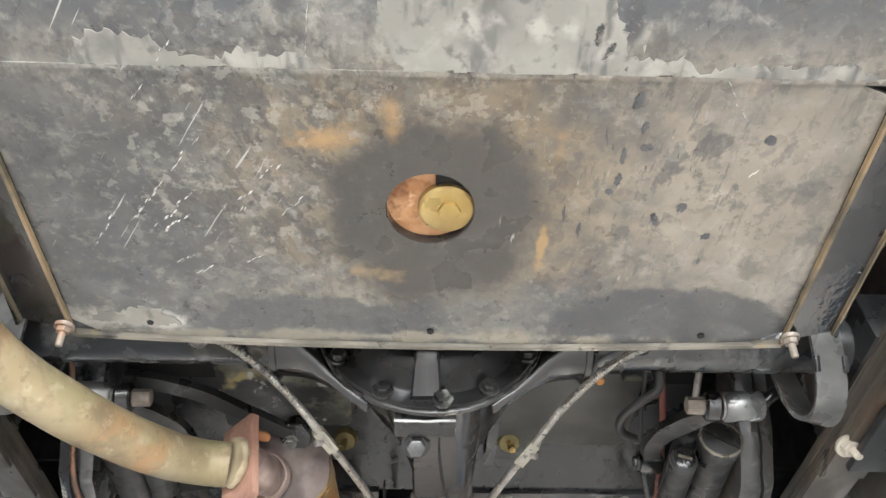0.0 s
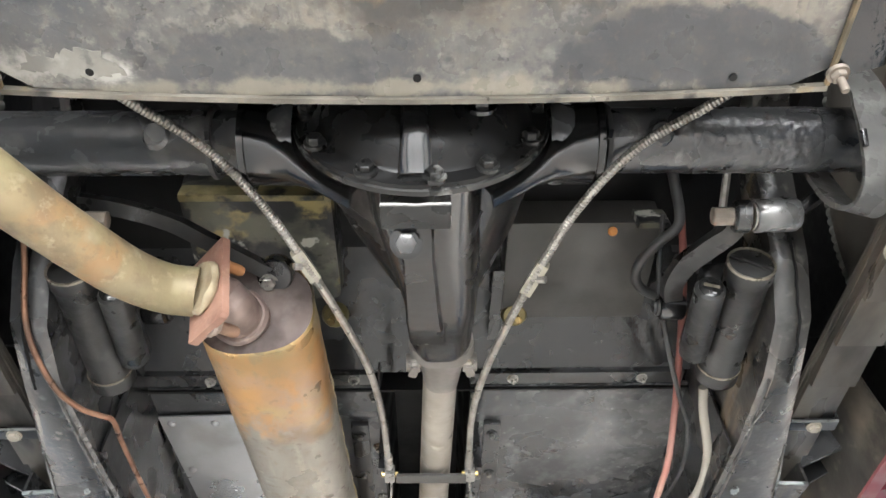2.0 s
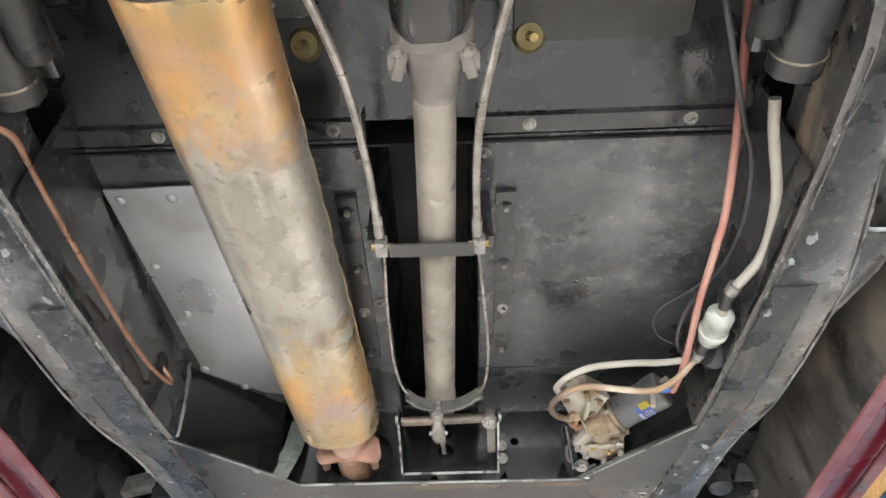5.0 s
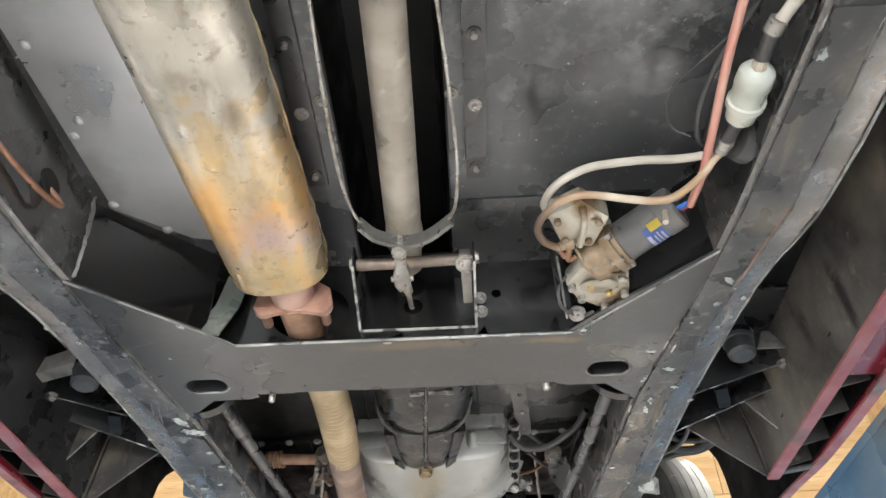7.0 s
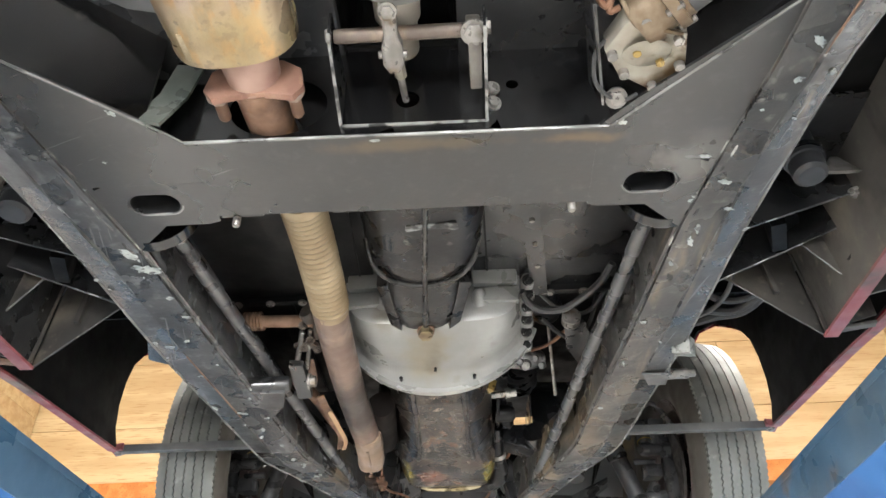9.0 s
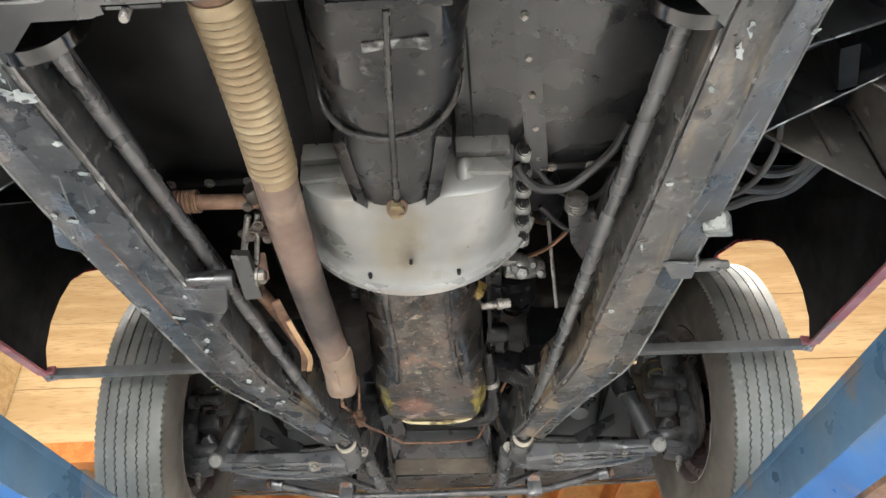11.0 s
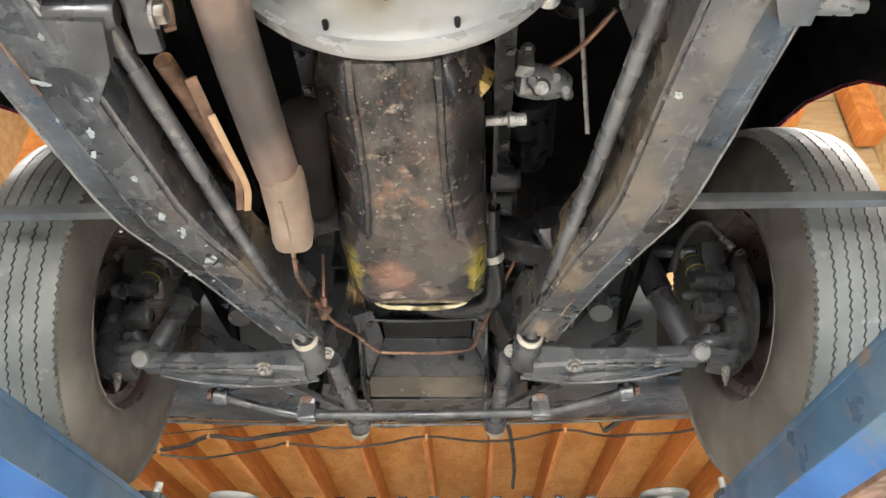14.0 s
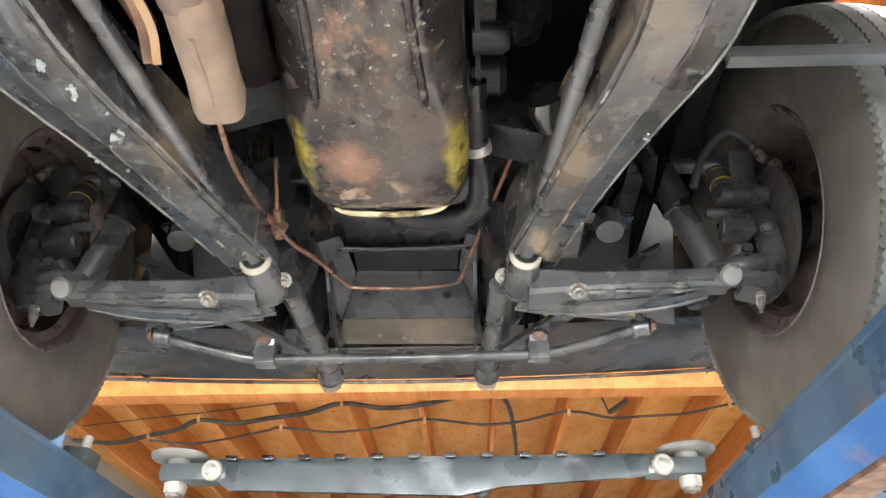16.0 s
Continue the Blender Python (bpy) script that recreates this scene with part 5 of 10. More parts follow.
    # arm farther back, under the door
    sheet("far_diaphragm", [(.520, 1.420, 1.760), (.660, 1.330, 1.800), (.660, 1.330, 1.88), (.520, 1.420, 1.85)], BLACK)
    sheet("far_diaphragm", [(.520, 1.330, 1.765), (.660, 1.270, 1.800), (.660, 1.270, 1.88), (.520, 1.330, 1.85)], BLACK)


outrigger(1)
outrigger(-1)

# ---- fuel tank ----
tank = thing("fuel_tank", (0, 0.4, 1.70), "worn grey-black fuel tank with scratched paint and a round drain hole", "fuel tank")
ZT = 1.70
ring = square_round(0.008, 0.447, -0.332, 0.352, 0.319, 0.603, 96)
outer = [(x, y + (0.011 * (1 - ((x - 0.01) / 0.345) ** 2) if y > 0.6 else 0), ZT) for x, y, a in ring]
pan = part("bottom_sheet", uneven(holed(outer, [(0.008 + 0.0375 * math.cos(a), 0.447 + 0.0375 * math.sin(a), ZT) for *_, a in ring], (0, 0, 0.004)), 0.0006, 12), TANK, tank)
part("rear_sheet", prism([(-.332, 0.319, ZT), (-.332, -0.45, ZT + 0.05), (.352, -0.45, ZT + 0.05), (.352, 0.319, ZT)], (0, 0, 0.004)), TANK, tank)
part("crease", band([(-.332, 0.319, ZT), (0, 0.320, ZT - 0.0005), (.352, 0.319, ZT)], 0.004, 0.002), TANK, tank)
part("front_lip", band([(x, 0.606 + 0.011 * (1 - ((x - 0.01) / 0.345) ** 2), ZT - 0.001) for x in (-.335, -.25, -.15, -.05, .05, .15, .25, .355)], 0.005, 0.007, 3), surface("bare_tank_lip", (0.13, 0.12, 0.10), (0.23, 0.21, 0.175), 0.45, 0.4, 16, dust=[((0.40, 0.29, 0.13), 12, 0.58, 0.7), ((0.04, 0.04, 0.04), 20, 0.56, 0.66)]), tank, "bare pale folded lip")
part("shell", box((0.01, 0.08, 1.86), (0.66, 1.02, 0.28), bev=0.03), BLACK, tank)
part("filler_lining", uneven(box((0.008, 0.447, 1.7125), (0.12, 0.12, 0.004), bev=0), 0.001, 60), surface("orange_rust_lining", (0.36, 0.17, 0.075), (0.50, 0.28, 0.14), 0.8, 0, 60, 200, 0.8, dust=[((0.22, 0.09, 0.04), 50, 0.52, 0.66), ((0.58, 0.38, 0.22), 80, 0.58, 0.70)]), tank, "orange rusty sheet seen inside the hole")
part("hole_rim", holed([(0.008 + 0.0385 * math.cos(a), 0.447 + 0.0385 * math.sin(a), ZT + 0.001) for *_, a in ring], [(0.008 + 0.0370 * math.cos(a), 0.447 + 0.0370 * math.sin(a), ZT + 0.001) for *_, a in ring], (0, 0, 0.010)), BLACK, tank)
# black sheet painting in the deep shade beside the cap
part("dark_gap", box((0.034, 0.426, 1.7098), (0.044, 0.046, 0.002), bev=0), MATT, tank)
cap = part("drain_cap", turned((0.022, 0.450, 1.711), (0.022, 0.450, 1.7025), [(0, 0.0245), (0.7, 0.0245), (0.85, 0.023), (1, 0.021)], 32), BRASS, tank, "round brass drain cap")
part("cap_hexagon", turned((0.024, 0.449, 1.703), (0.024, 0.449, 1.6985), [(0, 0.010), (0.8, 0.010), (1, 0.008)], 6), BRASS, cap)
# rivet holes are black discs, their shade put into the colour
for x, y in ((0.010, 0.597), (0.274, 0.597), (-0.258, 0.590)):
    part("rivet_hole", turned((x, y, ZT - 0.0015), (x, y, ZT + 0.001), [(0, 0.0035), (1, 0.0035)], 12), MATT, tank)
BARE = surface("bare_grey_primer", (0.215, 0.208, 0.185), (0.285, 0.275, 0.245), 0.5, 0, 12, 130, 0.3, dust=[((0.15, 0.145, 0.133), 24, 0.50, 0.70), ((0.34, 0.325, 0.29), 40, 0.52, 0.72), ((0.13, 0.125, 0.115), 80, 0.55, 0.72)], streak=((0.12, 0.117, 0.11), 14, 0.55, 0.66, (4, 0.8, 1)))
PALESCRATCH = surface("bare_scratch", (0.50, 0.49, 0.46), (0.62, 0.61, 0.58), 0.5, 0.1, 60, dust=[((0.16, 0.155, 0.15), 160, 0.52, 0.58)])
DARKMARK = surface("dark_old_sealer", (0.055, 0.057, 0.060), (0.085, 0.086, 0.087), 0.45, 0, 30)
tank_z = lambda y: ZT + (0.05 * (0.319 - y) / 0.769 if y < 0.319 else 0.0)


def ragged(corners, rough, seed):
    """A thin worn patch under the tank sheet with torn edges."""
    rg, pts = random.Random(seed), []
    for (x0, y0), (x1, y1) in zip(corners, corners[1:] + corners[:1]):
        length = math.hypot(x1 - x0, y1 - y0)
        count = max(1, round(length / (rough * 1.2)))
        for k in range(count):
            x, y = x0 + (x1 - x0) * k / count, y0 + (y1 - y0) * k / count
            pts.append((x + rg.uniform(-rough, rough), y + rg.uniform(-rough, rough)))
    return prism([(x, y, tank_z(y) - 0.0012) for x, y in pts], (0, 0, 0.0009))


part("bare_patch", ragged([(-0.012, 0.3185), (-0.024, 0.305), (-0.029, 0.286), (-0.030, 0.25), (0.125, 0.25), (0.138, 0.272), (0.146, 0.288), (0.148, 0.3185)], 0.0028, 1), BARE, tank, "patch of bare grey primer")
part("bare_patch", ragged([(-0.25, 0.3185), (-0.246, 0.298), (-0.228, 0.292), (-0.195, 0.296), (-0.172, 0.310), (-0.150, 0.312), (-0.133, 0.304), (-0.112, 0.308), (-0.095, 0.306), (-0.066, 0.3185)], 0.0028, 2), BARE, tank)
part("bare_patch", ragged([(0.150, 0.3185), (0.147, 0.303), (0.169, 0.306), (0.187, 0.303), (0.203, 0.314), (0.231, 0.307), (0.255, 0.310), (0.277, 0.308), (0.313, 0.306), (0.340, 0.3185)], 0.0026, 3), BARE, tank)
part("bare_patch", ragged([(-0.312, 0.590), (-0.305, 0.572), (-0.285, 0.576), (-0.262, 0.568), (-0.245, 0.574), (-0.228, 0.592), (-0.25, 0.595)], 0.003, 4), BARE, tank)
for i, (x0, y0, x1, y1, w) in enumerate(((-.173, .377, -.205, .416, .9), (-.210, .423, -.243, .464, 1.4), (-.114, .402, -.160, .450, 1.5), (-.095, .434, -.118, .457, 1.0), (-.180, .298, -.192, .316, 1.0), (-.204, .328, -.217, .346, 1.0), (-.188, .433, -.227, .472, 2.2), (-.192, .452, -.222, .476, 2.0),
                                         (-.258, .454, -.282, .491, 1.5), (-.143, .443, -.151, .454, .8), (.225, .321, .247, .351, .8), (.272, .397, .265, .407, .8), (-.079, .266, -.084, .309, .5), (-.20, .500, -.215, .512, .8), (-.185, .515, -.20, .525, .9), (-.14, .50, -.16, .512, .8))):
    rg = random.Random(50 + i)
    steps = max(2, round(math.hypot(x1 - x0, y1 - y0) / 0.006))
    for k in range(steps):
        if rg.random() < 0.22:
            continue
        x, y = x0 + (x1 - x0) * (k + rg.random()) / steps, y0 + (y1 - y0) * (k + rg.random()) / steps
        u = V((x1 - x0, y1 - y0)).normalized() * rg.uniform(0.002, 0.0045)
        v = V((-u.y, u.x)).normalized() * 0.0005 * w * rg.uniform(0.5, 1.3)
        part("scratch", prism([(x - u.x, y - u.y, tank_z(y) - 0.0012), (x + v.x, y + v.y, tank_z(y) - 0.0012), (x + u.x, y + u.y, tank_z(y) - 0.0012), (x - v.x * 0.8, y - v.y * 0.8, tank_z(y) - 0.0012)], (0, 0, 0.0009)), PALESCRATCH, tank)
for i, (x, y, a, b, turn) in enumerate(((.125, .287, 3, 9, 5), (.134, .299, 3, 8, 30), (.163, .338, 3.5, 8, 12), (.172, .361, 2.5, 5, 10), (.177, .380, 6, 3, 0), (.160, .388, 2, 8, 0), (.160, .411, 3, 6, 10), (.155, .424, 4, 3, 0), (.272, .371, 4, 5, -30), (.198, .452, 2.5, 8, -20), (.218, .439, 4, 5, 20), (.246, .470, 4, 3.5, -40))):
    c, q = math.cos(radians(turn)), math.sin(radians(turn))
    part("dark_mark", ragged([(x + 0.001 * (a * u * c - b * v * q), y + 0.001 * (a * u * q + b * v * c)) for u, v in ((-0.7, -0.7), (0, -1), (0.7, -0.7), (1, 0), (0.7, 0.7), (0, 1), (-0.7, 0.7), (-1, 0))], 0.0009, 80 + i), DARKMARK, tank)
RUSTEDGE = surface("rusty_channel_edge", (0.10, 0.085, 0.06), (0.26, 0.19, 0.11), 0.6, 0.1, 18, 120, 0.3)
for s in (-1, 1):
    x = 0.010 + s * 0.343
    ch = part("side_channel", prism([(x, -0.4, 1.80), (x, 0.319, 1.697), (x, 0.60, 1.697), (x + s * 0.045, 0.585, 1.697), (x + s * 0.045, 0.319, 1.697), (x + s * 0.045, -0.4, 1.80)], (0, 0, 0.004)), BLACK, tank)
    part("inner_edge", band([(x, 0.25, 1.7065), (x, 0.319, 1.6955), (x, 0.602, 1.6955)], 0.003, 0.005), RUSTEDGE, ch, "rust-edged channel lip")
    part("outer_edge", band([(x + s * 0.045, 0.25, 1.7065), (x + s * 0.045, 0.319, 1.6955), (x + s * 0.045, 0.587, 1.6955)], 0.002, 0.007), RUSTEDGE, ch)
    part("outer_wall", prism([(x + s * 0.045, 0.587, 1.69), (x + s * 0.045, -0.4, 1.80), (x + s * 0.075, -0.4, 1.86), (x + s * 0.075, 0.56, 1.78)], (s * 0.003, 0, 0)), BLACK, ch)
    part("mounting_nut", hexbolt((x + s * 0.004, 0.590, 1.692), (0, 0.25, -1), 0.0068, 0.007, 0.014), surface("corroded_stud", (0.20, 0.17, 0.14), (0.30, 0.26, 0.22), 0.6, 0.3, 40, dust=[((0.25, 0.14, 0.08), 30, 0.58, 0.72)]), tank, "corroded nut and stud")

# ---- rear axle ----
AY, AZ, AX = 0.73, 1.808, 0.012
axle = thing("rear_axle", (AX, AY, 1.67), "gloss black live rear axle with bolted differential cover", "rear axle")
for s in (-1, 1):
    part("axle_tube", uneven(turned((AX + s * 0.13, AY, AZ), (s * 0.60, AY, AZ), [(0, 0.044), (0.02, 0.046), (0.05, 0.044), (0.07, 0.036), (0.10, 0.036), (0.105, 0.034), (0.8, 0.034), (0.85, 0.036), (1, 0.036)], 32), 0.0004, 40), TUBEBLACK, axle)
    part("tube_boss", uneven(turned((s * 0.255, AY - 0.027, AZ - 0.026), (s * 0.255, AY - 0.018, AZ - 0.016), [(0, 0.011), (0.5, 0.016), (1, 0.018)], 16), 0.002, 120), TUBEBLACK, axle)
    # cast neck that flares from the carrier into the tube
    part("cast_neck", uneven(loft([[(AX + s * x, AY + yo + ry * math.cos(a), AZ + rz * math.sin(a)) for a in (2 * math.pi * k / 28 for k in range(28))] for x, ry, rz, yo in ((0.070, 0.014, 0.100, 0.010), (0.095, 0.018, 0.082, 0.008), (0.115, 0.024, 0.068, 0.004), (0.135, 0.034, 0.057, 0), (0.152, 0.042, 0.050, 0), (0.172, 0.0445, 0.046, 0), (0.179, 0.046, 0.048, 0))]), 0.0022, 45), GLOSS, axle)
    part("collar_flange", turned((AX + s * 0.176, AY, AZ), (AX + s * 0.184, AY, AZ), [(0, 0.046), (0.1, 0.0505), (0.9, 0.0505), (1, 0.046)], 32), GLOSS, axle)
    part("oil_boss", turned((AX + s * 0.145, AY - 0.052, AZ + 0.018), (AX + s * 0.145, AY - 0.03, AZ + 0.018), [(0, 0.008), (0.02, 0.017), (0.6, 0.020), (1, 0.022)], 20), GLOSS, axle)
    tie = part("cable_tie", turned((s * 0.20, AY, AZ), (s * 0.206, AY, AZ), [(0, 0.0365), (0.1, 0.0385), (0.9, 0.0385), (1, 0.0365)], 28), BLACKHOSE, axle, "black cable tie")
    part("tie_tail", band([(s * 0.203, AY - 0.030, AZ - 0.026), (s * 0.196, AY - 0.035, AZ - 0.05)], 0.004, 0.0015), BLACKHOSE, tie)
    # curved strap that loops under the axle beside the spring
    strap = part("rebound_strap", uneven(band([(s * 0.450, 0.655, 1.90), (s * 0.450, 0.660, 1.80), (s * 0.449, 0.671, 1.768), (s * 0.450, 0.688, 1.740), (s * 0.450, 0.708, 1.716), (s * 0.449, 0.728, 1.707), (s * 0.446, 0.746, 1.709), (s * 0.443, 0.758, 1.722), (s * 0.444, 0.769, 1.748), (s * 0.447, 0.776, 1.79), (s * 0.448, 0.778, 1.86)], 0.034, 0.005, 6), 0.0010, 60), surface("dull_black_strap", (0.085, 0.084, 0.080), (0.140, 0.138, 0.130), 0.36, 0.1, 16, 110, 0.5), axle, "curved dull black rebound strap")
    for dx in (-0.0155, 0.0155):
        part("strap_clip", box((s * (0.450 + dx), 0.684, 1.740), (0.005, 0.018, 0.006), (-56, 0, 0), 0.0015), BLACK, strap)
    part("spring_saddle", box((s * 0.53, AY, AZ - 0.01), (0.055, 0.13, 0.07), bev=0.008), BLACK, axle)
    part("brake_backplate", turned((s * 0.585, AY, AZ), (s * 0.60, AY, AZ), [(0, 0.13), (1, 0.14)], 36), surface("brown_backplate", (0.03, 0.022, 0.02), (0.05, 0.036, 0.032), 0.6, 0.1, 10), axle, "dull brown brake backplate")

part("wrinkled_paint", uneven(turned((0.285, AY, AZ), (0.425, AY, AZ), [(0, 0.0325)] + [(0.03 + 0.94 * k / 56, 0.0346) for k in range(57)] + [(1, 0.0325)], 96), 0.0009, 330), TUBEBLACK, axle, "wrinkled patch of black paint")
# carrier: round flange narrowing to the pinion nose
ring_of = lambda y, x, z, rx, rz, n=36: [(x + rx * math.cos(a), y, z + rz * math.sin(a)) for a in (2 * math.pi * k / n for k in range(n))]
barrel = lambda y, x, w, zb, zt: [(x + w * math.copysign(abs(math.cos(q)) ** 0.55, math.cos(q)), y, (zb + zt) / 2 + (zt - zb) / 2 * math.copysign(abs(math.sin(q)) ** 0.7, math.sin(q))) for q in (2 * math.pi * k / 40 for k in range(40))]
carrier = part("carrier", loft([barrel(y, x, w, zb, 1.90) for y, x, w, zb in ((0.700, 0.012, 0.064, 1.690), (0.76, 0.015, 0.060, 1.693), (0.80, 0.019, 0.0555, 1.699), (0.85, 0.025, 0.051, 1.707), (0.90, 0.030, 0.0465, 1.716), (0.945, 0.032, 0.043, 1.726), (0.962, 0.033, 0.042, 1.738), (1.00, 0.032, 0.041, 1.744), (1.022, 0.031, 0.034, 1.752))]), CASTING, axle)
# swept web between flange and nose
part("side_web", loft([ring_of(y, x, 1.815, rx, rz, 48) for y, x, rx, rz in ((0.700, AX, 0.128, 0.104), (0.715, AX, 0.127, 0.100), (0.745, AX + 0.002, 0.120, 0.090), (0.785, AX + 0.006, 0.110, 0.080), (0.835, AX + 0.010, 0.094, 0.070), (0.885, AX + 0.014, 0.073, 0.062), (0.94, AX + 0.018, 0.048, 0.054))]), CASTING, carrier)
part("carrier_flange", turned((AX, 0.697, AZ), (AX, 0.704, AZ), [(0, 0.1285), (0.12, 0.1310), (0.88, 0.1310), (1, 0.1285)], 56), surface("rubbed_gloss_black", (0.010, 0.010, 0.010), (0.024, 0.024, 0.023), 0.34, 0.1, 12, 120, 0.1, dust=[((0.16, 0.16, 0.15), 26, 0.60, 0.70)]), carrier)
part("nose_keel", loft([[(cx + x * w, y, z) for x, z in ((-1, zb + 0.004), (-0.85, zb), (0.85, zb), (1, zb + 0.004), (1.1, zt), (-1.1, zt))] for y, cx, w, zb, zt in ((0.722, 0.006, 0.0175, 1.679, 1.74), (0.775, 0.007, 0.0165, 1.686, 1.74), (0.80, 0.008, 0.0162, 1.690, 1.74), (0.90, 0.012, 0.0195, 1.705, 1.75), (0.945, 0.016, 0.0205, 1.716, 1.76), (0.964, 0.017, 0.0195, 1.740, 1.78))]), CASTING, carrier)

part("filler_boss", box((0.0065, 0.728, 1.690), (0.066, 0.030, 0.024), (0, 0, 0), 0.004), bpy.data.materials["rubbed_gloss_black"], carrier)
plug = part("drain_plug", turned((-0.003, 0.768, 1.690), (-0.003, 0.758, 1.677), [(0, 0.0165), (0.2, 0.0165), (0.22, 0.0135), (0.42, 0.0135), (0.45, 0.0155), (0.62, 0.0155), (0.64, 0.0125), (1, 0.0125)], 26), GLOSS, carrier, "black drain plug with washers and hexagon")
part("plug_hexagon", turned((-0.003, 0.758, 1.677), (-0.003, 0.753, 1.670), [(0, 0.0100), (0.85, 0.0100), (1, 0.008)], 6), ARMGREY, plug)
for y, z in ((0.7125, 1.6785),):
    part("rubbed_edge", uneven(tube([(-0.026, y, z), (0.006, y, z - 0.0005), (0.039, y, z)], 0.0018, 6, 8), 0.0012, 70), FOLD, carrier, "edge rubbed to pale metal")
COVERBLACK = surface("cover_enamel", (0.007, 0.007, 0.007), (0.013, 0.013, 0.013), 0.30, 0, 9, 60, 0.3, wander=0.12)
COVERBLACK.node_tree.nodes["Principled BSDF"].inputs["Specular IOR Level"].default_value = 0.3
# bulged rear cover with a flat vertical ridge
rings = []
for r, y in ((0.1285, 0.697), (0.1275, 0.6925), (0.112, 0.6915), (0.1085, 0.688), (0.104, 0.679), (0.096, 0.669), (0.086, 0.661), (0.072, 0.654), (0.055, 0.649), (0.036, 0.6455), (0.018, 0.644), (0.004, 0.6435)):
    rings.append([(AX + r * math.cos(a), y, AZ + r * math.sin(a)) for a in (2 * math.pi * k / 48 for k in range(48))])
cover = part("rear_cover", uneven(loft(rings), 0.0012, 30), COVERBLACK, axle, "gloss black domed differential cover")
part("cover_ridge", loft([[(AX - 0.005 + x * w, y + (0.004 if abs(x) > 0.9 else 0), z) for x in (-1, -0.75, 0.75, 1)] + [(AX - 0.005 + w, y + 0.03, z), (AX - 0.005 - w, y + 0.03, z)] for z, y, w in ((1.690, 0.686, 0.0165), (1.700, 0.676, 0.0150), (1.712, 0.662, 0.0140), (1.728, 0.648, 0.0135), (1.75, 0.636, 0.0130), (1.78, 0.629, 0.0128), (1.82, 0.627, 0.0128), (1.87, 0.640, 0.0135), (1.90, 0.664, 0.015))]), GLOSS, cover)
for deg in (2, 30, 60, 90, 120, 152, 181, 212, 245, 276, 301, 332):
    a = radians(deg)
    part("cover_bolt", hexbolt((AX + 0.1195 * math.cos(a), 0.690, AZ + 0.1195 * math.sin(a)), (0, -1, 0), 0.0082, 0.009), bpy.data.materials["rubbed_gloss_black"], cover)
part("level_plug", hexbolt((AX + 0.056, 0.652, AZ - 0.060), (0, -1, 0), 0.011, 0.010), GLOSS, cover)

# ---- leaf springs ----


def leaf_spring(s):
    sp = thing("leaf_spring", (s * 0.548, 0.9, 1.73), "dark multi-leaf spring with steel clip and hanger", "leaf spring", "rear leaf springs")
    steel = surface("leaf_steel", (0.075, 0.069, 0.061), (0.140, 0.124, 0.104), 0.45, 0.25, 12, dust=[((0.17, 0.115, 0.075), 9, 0.58, 0.76), ((0.02, 0.02, 0.02), 16, 0.56, 0.72)], random_tone=0.35, stretch=(1, 0.4, 1))
    for k in range(8):
        front, back = 1.32 - 0.085 * k, 0.20 + 0.06 * k
        pts = []
        for i in range(9):
            y = back + (front - back) * i / 8
            pts.append((s * (0.537 - 0.012 * max(0, y - 1.0) + rng.uniform(-0.0008, 0.0008)), y, 1.764 + 0.02 * ((y - 0.73) / 0.55) ** 2 - 0.02 * max(0, y - 1.0) / 0.3 - 0.0066 * k))
        part("leaf", band(pts, 0.057 - 0.0008 * (k % 3), 0.0058, 2, up=(0, 0, 1)), steel, sp)
    clip = part("clip", box((s * 0.5365, 1.146, 1.7455), (0.066, 0.022, 0.005), bev=0.0015), BLACK, sp, "black steel spring clip")
    for dx in (-0.0315, 0.0315):
        part("clip_side", box((s * (0.5365 + dx), 1.146, 1.758), (0.004, 0.022, 0.026), bev=0.001), BLACK, clip)
    part("clip_edge", uneven(tube([(s * 0.505, 1.136, 1.744), (s * 0.536, 1.1355, 1.743), (s * 0.568, 1.136, 1.744)], 0.002, 6, 8), 0.0008, 60), FOLD, clip)
    part("clip_bolt", hexbolt((s * 0.538, 1.147, 1.742), (0, 0, -1), 0.0075, 0.006), CREAM, clip)
    part("clamp_plate", box((s * 0.548, 0.75, 1.706), (0.075, 0.17, 0.010), bev=0.003), BLACK, sp)
    for y in (0.66, 0.812):
        part("clamp_bolt", hexbolt((s * 0.509, y, 1.722), (0.1 * s, -0.5, -1), 0.0105, 0.011, 0.014), CREAM, sp, "pale clamp nut")
    # hanger: a shallow box beside the rail, open where the spring enters
    hg = part("front_hanger", prism([(s * .475, 1.258, 1.727), (s * .560, 1.264, 1.727), (s * .552, 1.33, 1.727), (s * .530, 1.43, 1.736), (s * .475, 1.43, 1.734)], (0, 0, 0.005), 0.001), RAIL if s < 0 else RAILDUST, sp, "chipped black spring hanger")
    part("hanger_side", prism([(s * .560, 1.264, 1.727), (s * .552, 1.33, 1.727), (s * .530, 1.43, 1.736), (s * .530, 1.43, 1.82), (s * .560, 1.264, 1.82)], (s * 0.004, 0, 0)), RAIL if s < 0 else RAILDUST, hg)
    part("hanger_lip", uneven(tube([(s * .478, 1.257, 1.728), (s * .52, 1.260, 1.727), (s * .562, 1.263, 1.728)], 0.0028, 6, 10), 0.0014, 70), FLAKE, hg, "flaked pale edge")


leaf_spring(1)
leaf_spring(-1)

# ---- rear wheels and front wheels ----


